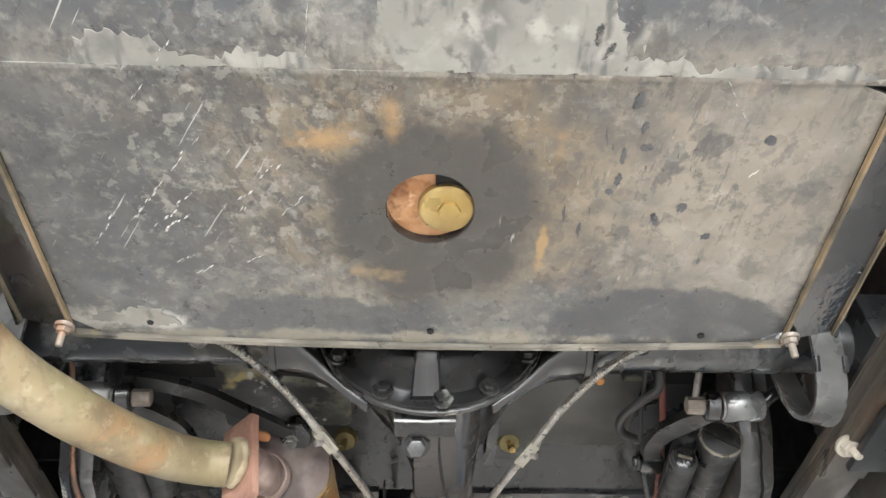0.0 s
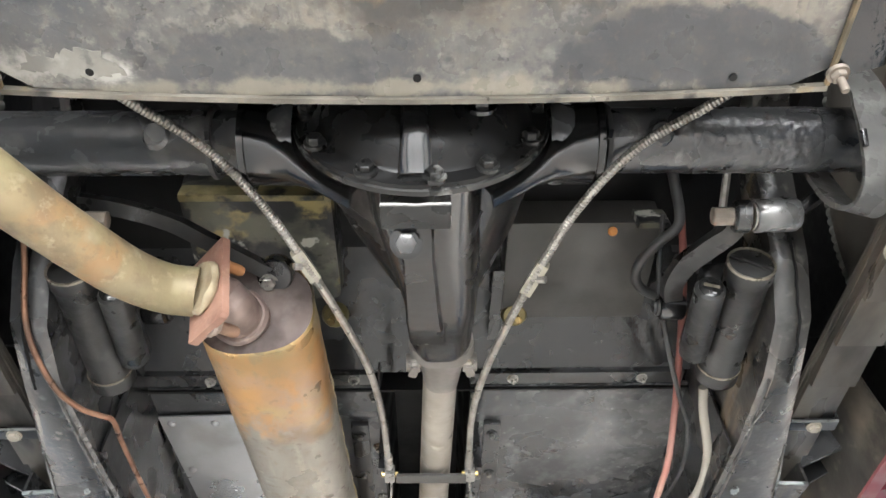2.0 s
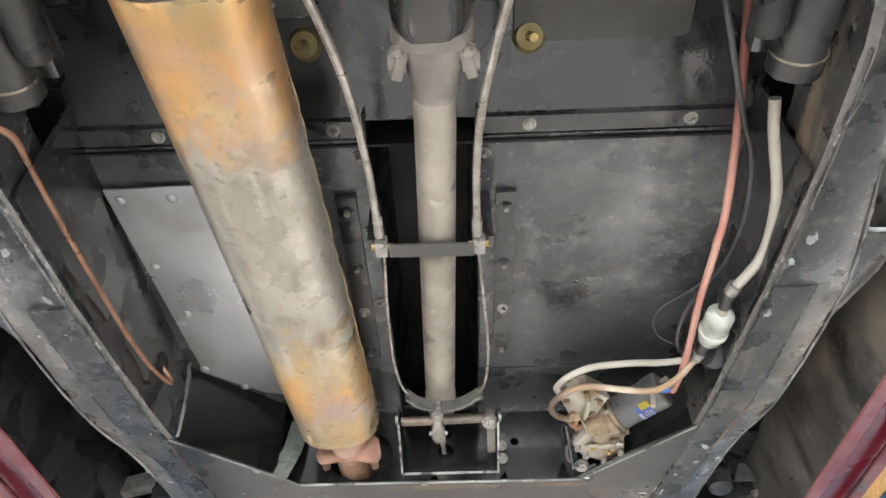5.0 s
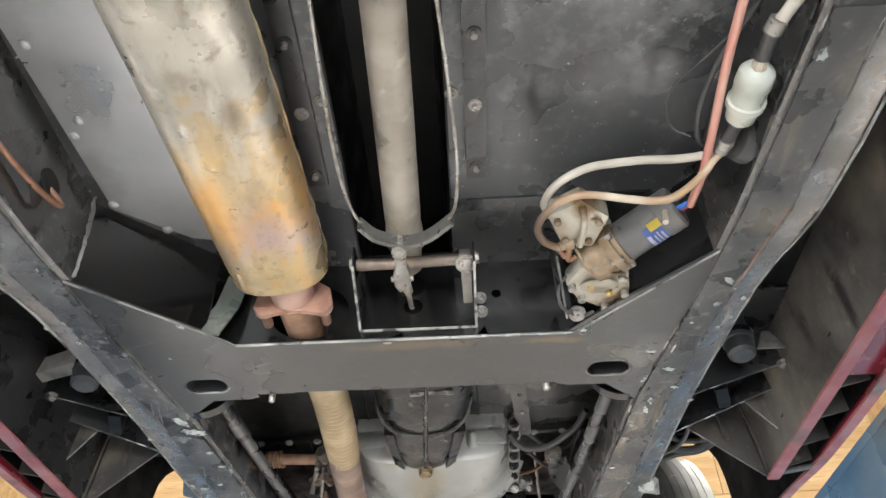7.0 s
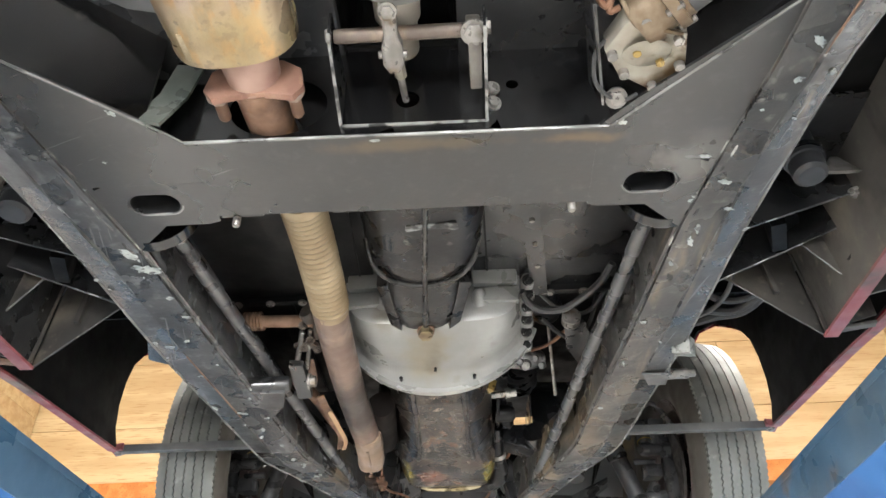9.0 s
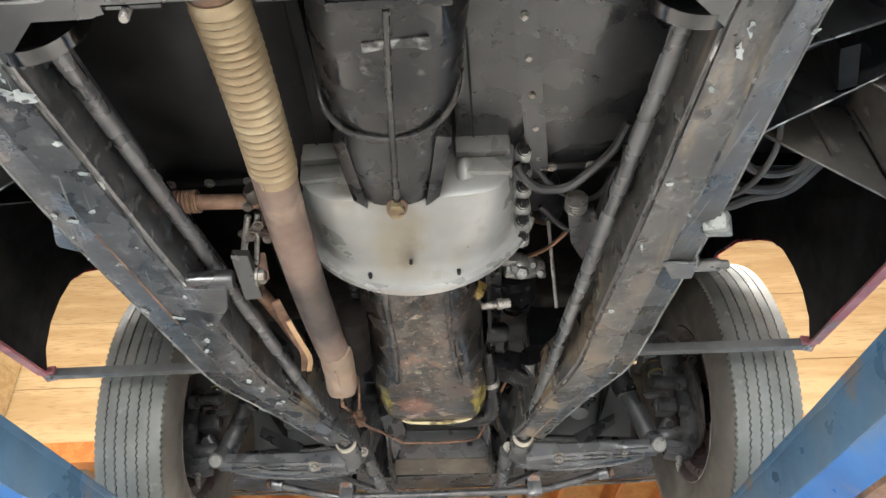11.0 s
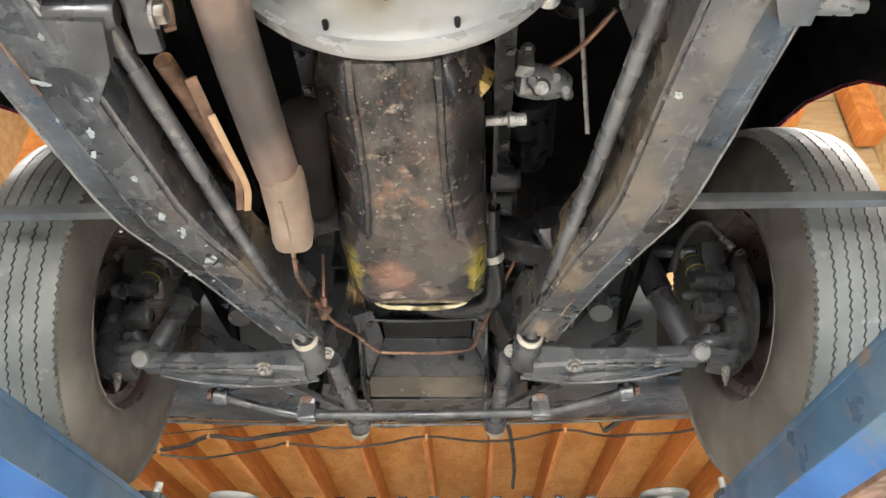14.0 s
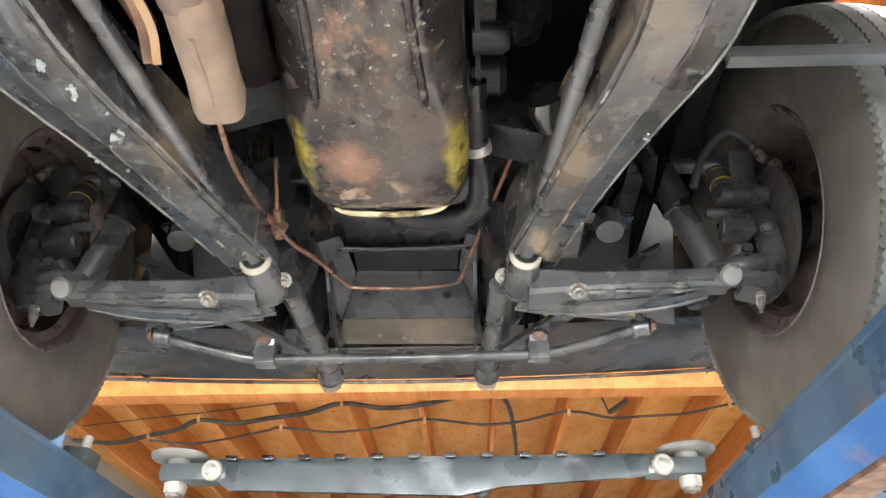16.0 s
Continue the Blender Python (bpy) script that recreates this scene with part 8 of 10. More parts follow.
for nm, pts, r, m_, lab in (("fuel_hose", [(0.394, 1.120, 1.790), (0.400, 1.16, 1.778), (0.418, 1.23, 1.764), (0.425, 1.29, 1.758), (0.422, 1.335, 1.754), (0.408, 1.372, 1.752), (0.400, 1.390, 1.751)], 0.0066, HOSE, "grey-beige fuel hose from canister to filter"),
                            ("fuel_hose", [(0.408, 1.560, 1.777), (0.376, 1.566, 1.772), (0.343, 1.568, 1.770), (0.306, 1.567, 1.770), (0.269, 1.570, 1.770), (0.243, 1.575, 1.770), (0.218, 1.590, 1.770), (0.202, 1.612, 1.772), (0.197, 1.640, 1.778), (0.206, 1.668, 1.786)], 0.0051, HOSE, "grey-beige fuel hose looping to the pump"),
                            ("fuel_hose", [(0.404, 1.550, 1.772), (0.386, 1.566, 1.765), (0.374, 1.587, 1.759), (0.350, 1.615, 1.757), (0.327, 1.622, 1.757), (0.296, 1.617, 1.757), (0.245, 1.606, 1.757), (0.218, 1.612, 1.757), (0.198, 1.632, 1.757), (0.188, 1.660, 1.758), (0.198, 1.691, 1.762), (0.222, 1.712, 1.766)], 0.0049, STAINED, "brown-stained fuel hose curling round the pump"),
                            ("sheathed_wire", [(0.345, 0.90, 1.90), (0.352, 0.98, 1.85), (0.362, 1.13, 1.80), (0.371, 1.26, 1.775), (0.370, 1.33, 1.767), (0.370, 1.43, 1.765), (0.376, 1.535, 1.766), (0.379, 1.60, 1.770), (0.378, 1.652, 1.776)], 0.0050, PINK, "faded red sheathed wire to the pump"),
                            ("brake_hose", [(0.322, 0.83, 1.935), (0.330, 0.862, 1.90), (0.334, 0.895, 1.872), (0.314, 0.922, 1.868), (0.295, 0.957, 1.868), (0.294, 0.985, 1.870), (0.305, 1.008, 1.872), (0.330, 1.026, 1.874)], 0.0068, BLACKHOSE, "looped black rubber hose above the axle"),
                            ("thin_wire", [(0.330, 0.92, 1.92), (0.322, 0.98, 1.86), (0.334, 1.05, 1.80), (0.365, 1.14, 1.79), (0.392, 1.21, 1.79), (0.405, 1.30, 1.79), (0.396, 1.37, 1.785), (0.378, 1.42, 1.785), (0.366, 1.47, 1.786), (0.363, 1.52, 1.785), (0.372, 1.556, 1.783), (0.392, 1.565, 1.782)], 0.0033, BLACKHOSE, "thin black wire beside the hoses"),
                            ("thin_wire", [(0.384, 1.405, 1.788), (0.362, 1.45, 1.80), (0.340, 1.49, 1.81), (0.334, 1.525, 1.812), (0.345, 1.552, 1.806), (0.365, 1.558, 1.796)], 0.0013, BLACKHOSE, "thin loose black wire end")):
    whole(nm, tube(pts, r, 12, 7), m_, lab, "hose" if "hose" in nm else "wire")
whole("hose_grommet", turned((0.408, 1.545, 1.775), (0.4235, 1.55, 1.775), [(0, 0.024), (0.7, 0.027), (1, 0.027)], 24), BLACKHOSE, "black rubber grommet in the chassis rail", "grommet")
tips = thing("wire_tips", (0.362, 1.67, 1.785), "small blue and red wire ends at the pump", "wire")
part("blue_tip", rod((0.376, 1.650, 1.778), (0.364, 1.662, 1.780), 0.0036, 8), surface("blue_wire", (0.03, 0.12, 0.5), (0.05, 0.16, 0.55), 0.5), tips)
part("red_tip", rod((0.380, 1.650, 1.777), (0.370, 1.662, 1.778), 0.002, 8), bpy.data.materials["red_cord"], tips)

# ---- gearbox, bell housing, engine ----
gb = thing("gearbox", (0.01, 2.2, 1.79), "black cast gearbox with centre rib and brass drain plug", "gearbox")
GEARBLACK = surface("oily_gearbox_paint", (0.011, 0.011, 0.012), (0.024, 0.023, 0.022), 0.30, 0.1, 9, 120, 0.2, dust=[((0.065, 0.06, 0.054), 9, 0.52, 0.78), ((0.10, 0.095, 0.085), 50, 0.62, 0.76)])
# ribs paler than the case: their highlights are put into the colour
GEARRIB = surface("highlit_gearbox_rib", (0.022, 0.021, 0.020), (0.048, 0.045, 0.041), 0.32, 0.15, 16, 120, 0.2, dust=[((0.02, 0.02, 0.02), 20, 0.54, 0.72)])
rings = []
for y, cx, wb, zb, zt in ((1.98, 0.030, 0.070, 1.815, 1.99), (2.038, 0.028, 0.080, 1.800, 1.99), (2.042, 0.028, 0.090, 1.792, 1.99), (2.056, 0.026, 0.090, 1.792, 1.99), (2.060, 0.026, 0.093, 1.797, 1.99), (2.10, 0.020, 0.093, 1.796, 1.99), (2.20, 0.013, 0.090, 1.796, 1.99), (2.24, 0.010, 0.085, 1.797, 1.99), (2.262, 0.009, 0.077, 1.799, 1.99), (2.30, 0.006, 0.074, 1.793, 1.99), (2.36, 0.003, 0.064, 1.793, 1.99), (2.392, 0.002, 0.056, 1.795, 1.99), (2.402, 0.002, 0.050, 1.803, 1.99)):
    ring = [(cx - wb, y, zt)]
    for k in range(17):
        a = math.pi + math.pi * k / 16
        c, q = math.cos(a), math.sin(a)
        ring.append((cx + wb * math.copysign(abs(c) ** 0.62, c), y, zb + 0.075 + 0.075 * math.copysign(abs(q) ** 0.72, q)))
    rings.append(ring + [(cx + wb, y, zt)])
part("case", loft(rings), GEARBLACK, gb)
for dx, z in ((-0.072, 1.82), (-0.045, 1.796), (0.012, 1.7885), (0.055, 1.796), (0.082, 1.82)):
    part("flange_bolt", hexbolt((0.027 + dx * 0.96, 2.041, z + 0.006), (0, -1, -0.1), 0.0075, 0.007), GEARBLACK, gb)
part("centre_rib", tube([(0.025, 2.06, 1.797), (0.014, 2.205, 1.795), (0.004, 2.380, 1.794)], lambda t: 0.0042 if t < 0.9 else 0.006, 12, 5), GEARRIB, gb)
part("waist_rib", tube([(-0.077, 2.190, 1.845), (-0.068, 2.212, 1.812), (-0.042, 2.242, 1.798), (0.010, 2.258, 1.796), (0.060, 2.242, 1.798), (0.090, 2.212, 1.812), (0.100, 2.190, 1.845)], 0.0042, 10, 5), GEARRIB, gb)
for s in (-1, 1):
    part("side_flange", uneven(prism([(0.008 + s * 0.058, 2.262, 1.802), (0.008 + s * 0.078, 2.278, 1.812), (0.002 + s * 0.061, 2.392, 1.806), (0.002 + s * 0.040, 2.402, 1.796)], (0, 0, 0.026), 0.004), 0.0008, 40), GEARBLACK, gb)
part("tail_flange", box((0.03, 2.045, 1.80), (0.13, 0.012, 0.03), bev=0.003), GEARBLACK, gb)
part("chipped_edge", uneven(box((0.030, 2.108, 1.7972), (0.075, 0.020, 0.004), bev=0.001), 0.005, 85), surface("chipped_primer", (0.24, 0.25, 0.245), (0.03, 0.03, 0.03), 0.5, 0, 60, dust=[((0.03, 0.03, 0.03), 34, 0.48, 0.54)]), gb, "edge with flaked pale paint")
pl = part("drain_plug", turned((0.003, 2.392, 1.795), (0.003, 2.386, 1.777), [(0, 0.013), (0.5, 0.013), (1, 0.0125)], 6), surface("dull_brass", (0.20, 0.155, 0.085), (0.30, 0.245, 0.15), 0.45, 0.5, 30, dust=[((0.12, 0.085, 0.05), 30, 0.54, 0.70)]), gb, "brass hexagon drain plug")
part("plug_washer", turned((0.003, 2.3935, 1.795), (0.003, 2.3915, 1.789), [(0, 0.0150), (1, 0.0150)], 20), RUSTY, pl)
part("mount", box((0.03, 2.0, 1.79), (0.12, 0.05, 0.05), bev=0.01), MATT, gb)

bell = thing("bell_housing", (0.015, 2.5, 1.76), "cast aluminium bell housing with oil stains and bolted edge", "bell housing")
BC = V((0.015, 2.57, 1.963))
rings = []
# square-cornered at the rear face, round at the engine
for y, w, d, p in ((2.396, 0.150, 0.143, 0.40), (2.400, 0.158, 0.151, 0.40), (2.43, 0.162, 0.160, 0.45), (2.46, 0.166, 0.168, 0.55), (2.49, 0.171, 0.1745, 0.65), (2.512, 0.175, 0.178, 0.75), (2.528, 0.179, 0.1805, 0.85), (2.540, 0.186, 0.187, 0.94), (2.549, 0.1935, 0.1935, 1.0), (2.553, 0.198, 0.198, 1.0), (2.556, 0.2030, 0.2030, 1.0), (2.582, 0.2030, 0.2030, 1.0)):
    ring = []
    for k in range(96):
        a = 2 * math.pi * k / 96
        c, q = math.cos(a), math.sin(a)
        x = max(-0.19, min(0.19, w * math.copysign(abs(c) ** p, c)))
        ring.append((BC.x + x, y, BC.z + d * math.copysign(abs(q) ** p, q)))
    rings.append(ring)
part("cone", uneven(loft(rings), 0.0008, 14), BELL, bell, sharp=28)
for s in (-1, 1):
    part("rear_plate", uneven(box((BC.x + s * 0.112, 2.390, 1.893), (0.080, 0.026, 0.030), (10, 0, 0), 0.008), 0.0014, 40), BELL, bell)
    part("plate_step", uneven(box((BC.x + s * 0.118, 2.396, 1.858), (0.070, 0.022, 0.026), (6, 0, s * 4), 0.008), 0.0018, 40), BELL, bell)
    part("plate_lug", uneven(turned((BC.x + s * 0.082, 2.380, 1.866), (BC.x + s * 0.086, 2.402, 1.848), [(0, 0.007), (0.2, 0.012), (1, 0.016)], 16), 0.0012, 50), BELL, bell)
for k in range(6):
    y, z = 2.40 + 0.034 * k, 1.893 - 0.007 * k
    bo = part("bolt_boss", turned((BC.x + 0.172, y - 0.010, z - 0.004), (BC.x + 0.172, y + 0.018, z + 0.004), [(0, 0.009), (0.15, 0.012), (1, 0.015)], 16), ALU, bell)
    part("boss_bolt", hexbolt((BC.x + 0.172, y - 0.008, z - 0.006), (0.1, -0.7, -0.7), 0.0080, 0.010, 0.005), MATT, bo)
# lip a little paler than the casting
part("lower_lip", band([BC + 0.2070 * V((math.cos(a), 0, math.sin(a))) + V((0, -0.008, 0)) for a in (math.pi + 0.40 + (math.pi - 0.80) * k / 20 for k in range(21))], 0.013, 0.009, 3, up=(0, 0, -1)), surface("pale_bell_lip", (0.26, 0.26, 0.25), (0.34, 0.34, 0.325), 0.40, 0.25, 6, 110, 0.15, dust=[((0.21, 0.205, 0.185), 7, 0.50, 0.78)]), bell)
for a in (4.35, 4.71 + 0.36):
    part("lip_bolt", turned(BC + 0.196 * V((math.cos(a), 0, math.sin(a))) + V((0, -0.026, 0)), BC + 0.196 * V((math.cos(a), 0, math.sin(a))) + V((0, -0.012, 0)), [(0, 0.0035), (1, 0.0035)], 10), MATT, bell)
# uncut hole, its dark inside given as a black disc
part("oil_hole", turned((0.012, 2.513, 1.776), (0.012, 2.516, 1.782), [(0, 0.003), (1, 0.003)], 10), MATT, bell)

# oily black, deepened and dulled to hold the shade beside the sump
SHADOWBLACK = surface("oily_shadow_black_paint", (0.005, 0.0052, 0.0062), (0.011, 0.011, 0.012), 0.36, 0, 9, 90, 0.2, dust=[((0.028, 0.026, 0.023), 7, 0.56, 0.82)])
SHADOWBLACK.node_tree.nodes["Principled BSDF"].inputs["Specular IOR Level"].default_value = 0.28
eng = thing("engine", (0.012, 2.9, 1.76), "oil-stained black engine sump and block with yellow paint marks", "engine")
rings = []
for y, f, w, zb, rise in ((2.588, 0.046, 0.066, 1.790, 0.030), (2.598, 0.048, 0.078, 1.773, 0.040), (2.63, 0.047, 0.094, 1.765, 0.050), (2.665, 0.047, 0.104, 1.764, 0.055), (2.78, 0.050, 0.104, 1.763, 0.052), (2.90, 0.058, 0.106, 1.762, 0.046), (2.94, 0.072, 0.109, 1.761, 0.038), (2.98, 0.086, 0.112, 1.760, 0.030), (3.06, 0.090, 0.112, 1.761, 0.028), (3.105, 0.087, 0.110, 1.764, 0.028), (3.135, 0.080, 0.105, 1.770, 0.032), (3.156, 0.068, 0.096, 1.780, 0.040), (3.168, 0.050, 0.082, 1.797, 0.045), (3.174, 0.030, 0.062, 1.825, 0.045)):
    half = [(w * 1.08, 1.94), (w * 1.02, zb + rise + 0.035)]
    half += [(f + (w - f) * u, zb + rise * u ** 1.7) for u in (1, 0.86, 0.7, 0.53, 0.36, 0.2, 0.08)] + [(f * 0.8, zb), (f * 0.4, zb)]
    ring = [(0.012 - x, y, z) for x, z in half] + [(0.012, y, zb)] + [(0.012 + x, y, z) for x, z in reversed(half)]
    rings.append(ring)
fine = []
for a, b in zip(rings, rings[1:]):
    steps = max(1, round((b[0][1] - a[0][1]) / 0.012))
    for k in range(steps):
        fine.append([tuple(V(p).lerp(V(q), k / steps)) for p, q in zip(a, b)])
fine.append(rings[-1])
sm = part("sump", uneven(loft(fine), 0.0022, 9), SUMP, eng, "oily black pressed sump")
for s in (-1, 1):
    part("sump_rib", uneven(tube([(0.012 + s * 0.049, 2.596, 1.778), (0.012 + s * 0.050, 2.63, 1.766), (0.012 + s * 0.052, 2.78, 1.764), (0.012 + s * 0.060, 2.90, 1.763), (0.012 + s * 0.064, 2.935, 1.768)], 0.0058, 10, 6), 0.0015, 30), SUMP, sm)
part("front_lip", uneven(tube([(-0.070, 3.138, 1.782), (-0.052, 3.148, 1.773), (-0.01, 3.153, 1.770), (0.05, 3.154, 1.770), (0.085, 3.146, 1.775), (0.098, 3.134, 1.784)], 0.0042, 8, 6), 0.002, 60), surface("scraped_cream_lip", (0.34, 0.27, 0.13), (0.50, 0.43, 0.28), 0.45, 0.2, 24, dust=[((0.10, 0.075, 0.03), 30, 0.54, 0.62)]), sm, "scraped cream-yellow front lip")
part("block", box((0.012, 2.87, 2.13), (0.26, 0.62, 0.42), bev=0.02), SHADOWBLACK, eng)
part("sump_flange", box((0.012, 2.86, 1.935), (0.30, 0.60, 0.014), bev=0.003), SHADOWBLACK, eng)
for s in (-1, 1):
    for k in range(9):
        part("flange_bolt", hexbolt((0.012 + s * 0.142, 2.60 + 0.063 * k, 1.928), (0, 0, -1), 0.006, 0.006), BLACK, eng)
part("side_channel", prism([(0.128, 2.60, 1.86), (0.136, 3.10, 1.86), (0.136, 3.10, 1.93), (0.128, 2.60, 1.93)], (0.006, 0, 0)), SHADOWBLACK, eng)
DULLCAST = surface("dull_oily_casting", (0.22, 0.22, 0.215), (0.38, 0.375, 0.36), 0.32, 0.5, 18, 120, 0.3, dust=[((0.03, 0.03, 0.03), 22, 0.54, 0.68)])
of = part("oil_filter_head", uneven(turned((0.165, 2.800, 1.945), (0.245, 2.812, 1.950), [(0, 0.016), (0.05, 0.022), (0.35, 0.026), (0.6, 0.026), (0.85, 0.021), (1, 0.012)], 24), 0.0015, 40), DULLCAST, eng, "oily alloy oil filter head")
part("filter_port", turned((0.200, 2.790, 1.920), (0.200, 2.802, 1.935), [(0, 0.010), (0.3, 0.014), (1, 0.015)], 18), DULLCAST, of)
for x, y, z in ((0.222, 2.785, 1.935), (0.236, 2.800, 1.925), (0.186, 2.780, 1.926)):
    part("head_lug", uneven(turned((x, y, z), (x + 0.004, y + 0.02, z + 0.012), [(0, 0.006), (0.2, 0.009), (1, 0.010)], 12), 0.001, 50), DULLCAST, of)
part("head_boss", uneven(box((0.176, 2.770, 1.948), (0.026, 0.022, 0.034), (0, 0, 12), 0.006), 0.001, 40), DULLCAST, of)
part("head_bolt", hexbolt((0.182, 2.762, 1.968), (0, -1, 0.2), 0.008, 0.008), ZINC, of)
part("filter_canister", turned((0.19, 2.84, 1.97), (0.20, 3.02, 1.99), [(0, 0.042), (0.9, 0.042), (1, 0.035)], 24), SHADOWBLACK, of)
part("oil_union", turned((0.118, 2.770, 1.842), (0.172, 2.776, 1.850), [(0, 0.007), (0.55, 0.007), (0.57, 0.0105), (0.75, 0.0105), (0.77, 0.0085), (1, 0.0085)], 12), ZINC, eng, "bright oil union")
part("brass_fitting", uneven(box((0.108, 2.675, 1.822), (0.03, 0.03, 0.025), (10, 20, 30), 0.004), 0.002, 60), BRASS, eng, "corroded brass fitting")
part("dipstick_pipe", tube([(0.20, 2.80, 1.96), (0.25, 2.74, 1.945), (0.29, 2.68, 1.95)], 0.0042, 8, 4), COPPER, eng, "copper pipe")
part("overflow_pipe", rod((0.250, 2.70, 1.98), (0.262, 2.82, 1.86), 0.0035, 8), ZINC, eng)
part("bottom_hose", tube([(0.130, 3.00, 1.87), (0.133, 3.09, 1.838), (0.141, 3.15, 1.808), (0.125, 3.188, 1.796), (0.085, 3.205, 1.797), (0.03, 3.212, 1.806), (-0.02, 3.225, 1.84)], 0.0185, 16, 6), SHADOWBLACK, eng, "black rubber bottom hose")
part("hose_band", turned((0.134, 3.088, 1.839), (0.136, 3.100, 1.834), [(0, 0.0205), (1, 0.0205)], 18), ZINC, eng)
for z, y, r in ((1.90, 3.02, 0.03), (1.88, 3.12, 0.024), (1.87, 2.93, 0.02)):
    part("side_boss", turned((0.13, y, z), (0.175, y, z), [(0, r), (0.8, r), (1, r * 0.7)], 18), SHADOWBLACK, eng)
part("starter", turned((0.20, 2.50, 1.985), (0.25, 2.72, 2.02), [(0, 0.036), (0.1, 0.04), (0.9, 0.04), (1, 0.034)], 22), SHADOWBLACK, eng)
part("engine_mount", box((-0.15, 3.02, 1.88), (0.12, 0.07, 0.05), (0, -18, 0), 0.008), SHADOWBLACK, eng)
part("engine_mount", box((0.185, 3.10, 1.87), (0.10, 0.07, 0.05), (0, 18, 0), 0.008), SHADOWBLACK, eng)
part("mount_cup", turned((0.225, 3.02, 1.86), (0.24, 3.06, 1.845), [(0, 0.030), (0.2, 0.032), (1, 0.026)], 20), GLOSS, eng)

# ---- pedal linkage on one side, starter wiring on the other ----
ped = thing("clutch_linkage", (-0.25, 2.5, 1.74), "rusty clutch cross tube with coil spring and levers", "clutch linkage")
part("cross_tube", rod((-0.33, 2.425, 1.845), (-0.205, 2.432, 1.845), 0.0115, 14), RUSTY, ped)
coil = [(-0.330 + 0.035 * i / 60, 2.425 + 0.016 * math.cos(i * 0.628), 1.845 + 0.016 * math.sin(i * 0.628)) for i in range(61)]
part("return_spring", tube(coil, 0.0027, 6), RUSTY, ped, "rusty coil spring")
DIRTY = surface("dirty_steel", (0.075, 0.062, 0.052), (0.14, 0.115, 0.10), 0.5, 0.4, 25, dust=[((0.18, 0.10, 0.06), 30, 0.58, 0.74)])
part("fork_eye", turned((-0.214, 2.405, 1.850), (-0.198, 2.452, 1.846), [(0, 0.012), (0.1, 0.016), (0.4, 0.017), (0.45, 0.013), (0.9, 0.013), (1, 0.010)], 16), DIRTY, ped)
part("fork_pin", rod((-0.206, 2.425, 1.872), (-0.204, 2.475, 1.832), 0.0075, 12), DIRTY, ped)
for x, y, z in ((-0.222, 2.428, 1.834), (-0.196, 2.440, 1.832), (-0.214, 2.462, 1.822), (-0.230, 2.482, 1.818), (-0.206, 2.492, 1.820)):
    part("linkage_nut", hexbolt((x, y, z), (0.3, -0.6, -0.8), 0.0062, 0.007, 0.005), DIRTY, ped)
part("push_rod", rod((-0.228, 2.452, 1.835), (-0.252, 2.528, 1.800), 0.0052, 10), ZINC, ped)
part("push_rod", rod((-0.214, 2.452, 1.838), (-0.232, 2.535, 1.802), 0.0042, 10), ZINC, ped)
part("clevis", band([(-0.246, 2.486, 1.822), (-0.224, 2.478, 1.826), (-0.206, 2.486, 1.822)], 0.014, 0.008, 3), DIRTY, ped)
part("clevis_fork", box((-0.250, 2.520, 1.800), (0.014, 0.024, 0.010), (20, 0, 16), 0.0035), DIRTY, ped)
part("bell_crank", prism([(-0.252, 2.468, 1.775), (-0.226, 2.472, 1.775), (-0.222, 2.556, 1.750), (-0.250, 2.558, 1.750)], (0, 0.004, 0.014), 0.004), BLACK, ped)
part("crank_pivot", turned((-0.325, 2.507, 1.757), (-0.256, 2.512, 1.760), [(0, 0.016), (0.92, 0.016), (1, 0.013)], 18), BLACK, ped)
part("crank_nut", hexbolt((-0.222, 2.520, 1.768), (1, 0, 0), 0.011, 0.012), ZINC, ped)
part("pivot_bracket", prism([(-0.338, 2.498, 1.738), (-0.262, 2.504, 1.738), (-0.276, 2.560, 1.738), (-0.318, 2.628, 1.738)], (0, 0, 0.022), 0.003), RAIL, ped, "chipped black pivot bracket")
part("shield_strip", band([(-0.212, 2.68, 1.778), (-0.206, 2.74, 1.774), (-0.200, 2.808, 1.770), (-0.212, 2.862, 1.770)], 0.009, 0.003, 4, up=(0.3, 0, -0.9)), surface("tan_strip", (0.36, 0.22, 0.11), (0.46, 0.30, 0.17), 0.6), ped, "tan folded heat strip")
part("heat_plate", band([(-0.224, 2.63, 1.79), (-0.216, 2.74, 1.782), (-0.209, 2.80, 1.776), (-0.220, 2.862, 1.772)], 0.014, 0.003, 4, up=(0.3, 0, -0.9)), RUSTY, ped, "rusty brown shield strip")
part("link_rod", tube([(-0.262, 2.63, 1.82), (-0.25, 2.74, 1.83), (-0.235, 2.86, 1.83)], 0.012, 12, 4), RUSTY, ped)
part("small_lever", prism([(-0.238, 2.53, 1.82), (-0.220, 2.53, 1.82), (-0.214, 2.55, 1.785), (-0.226, 2.55, 1.78)], (0, 0.006, 0), 0.002), RUSTY, ped)
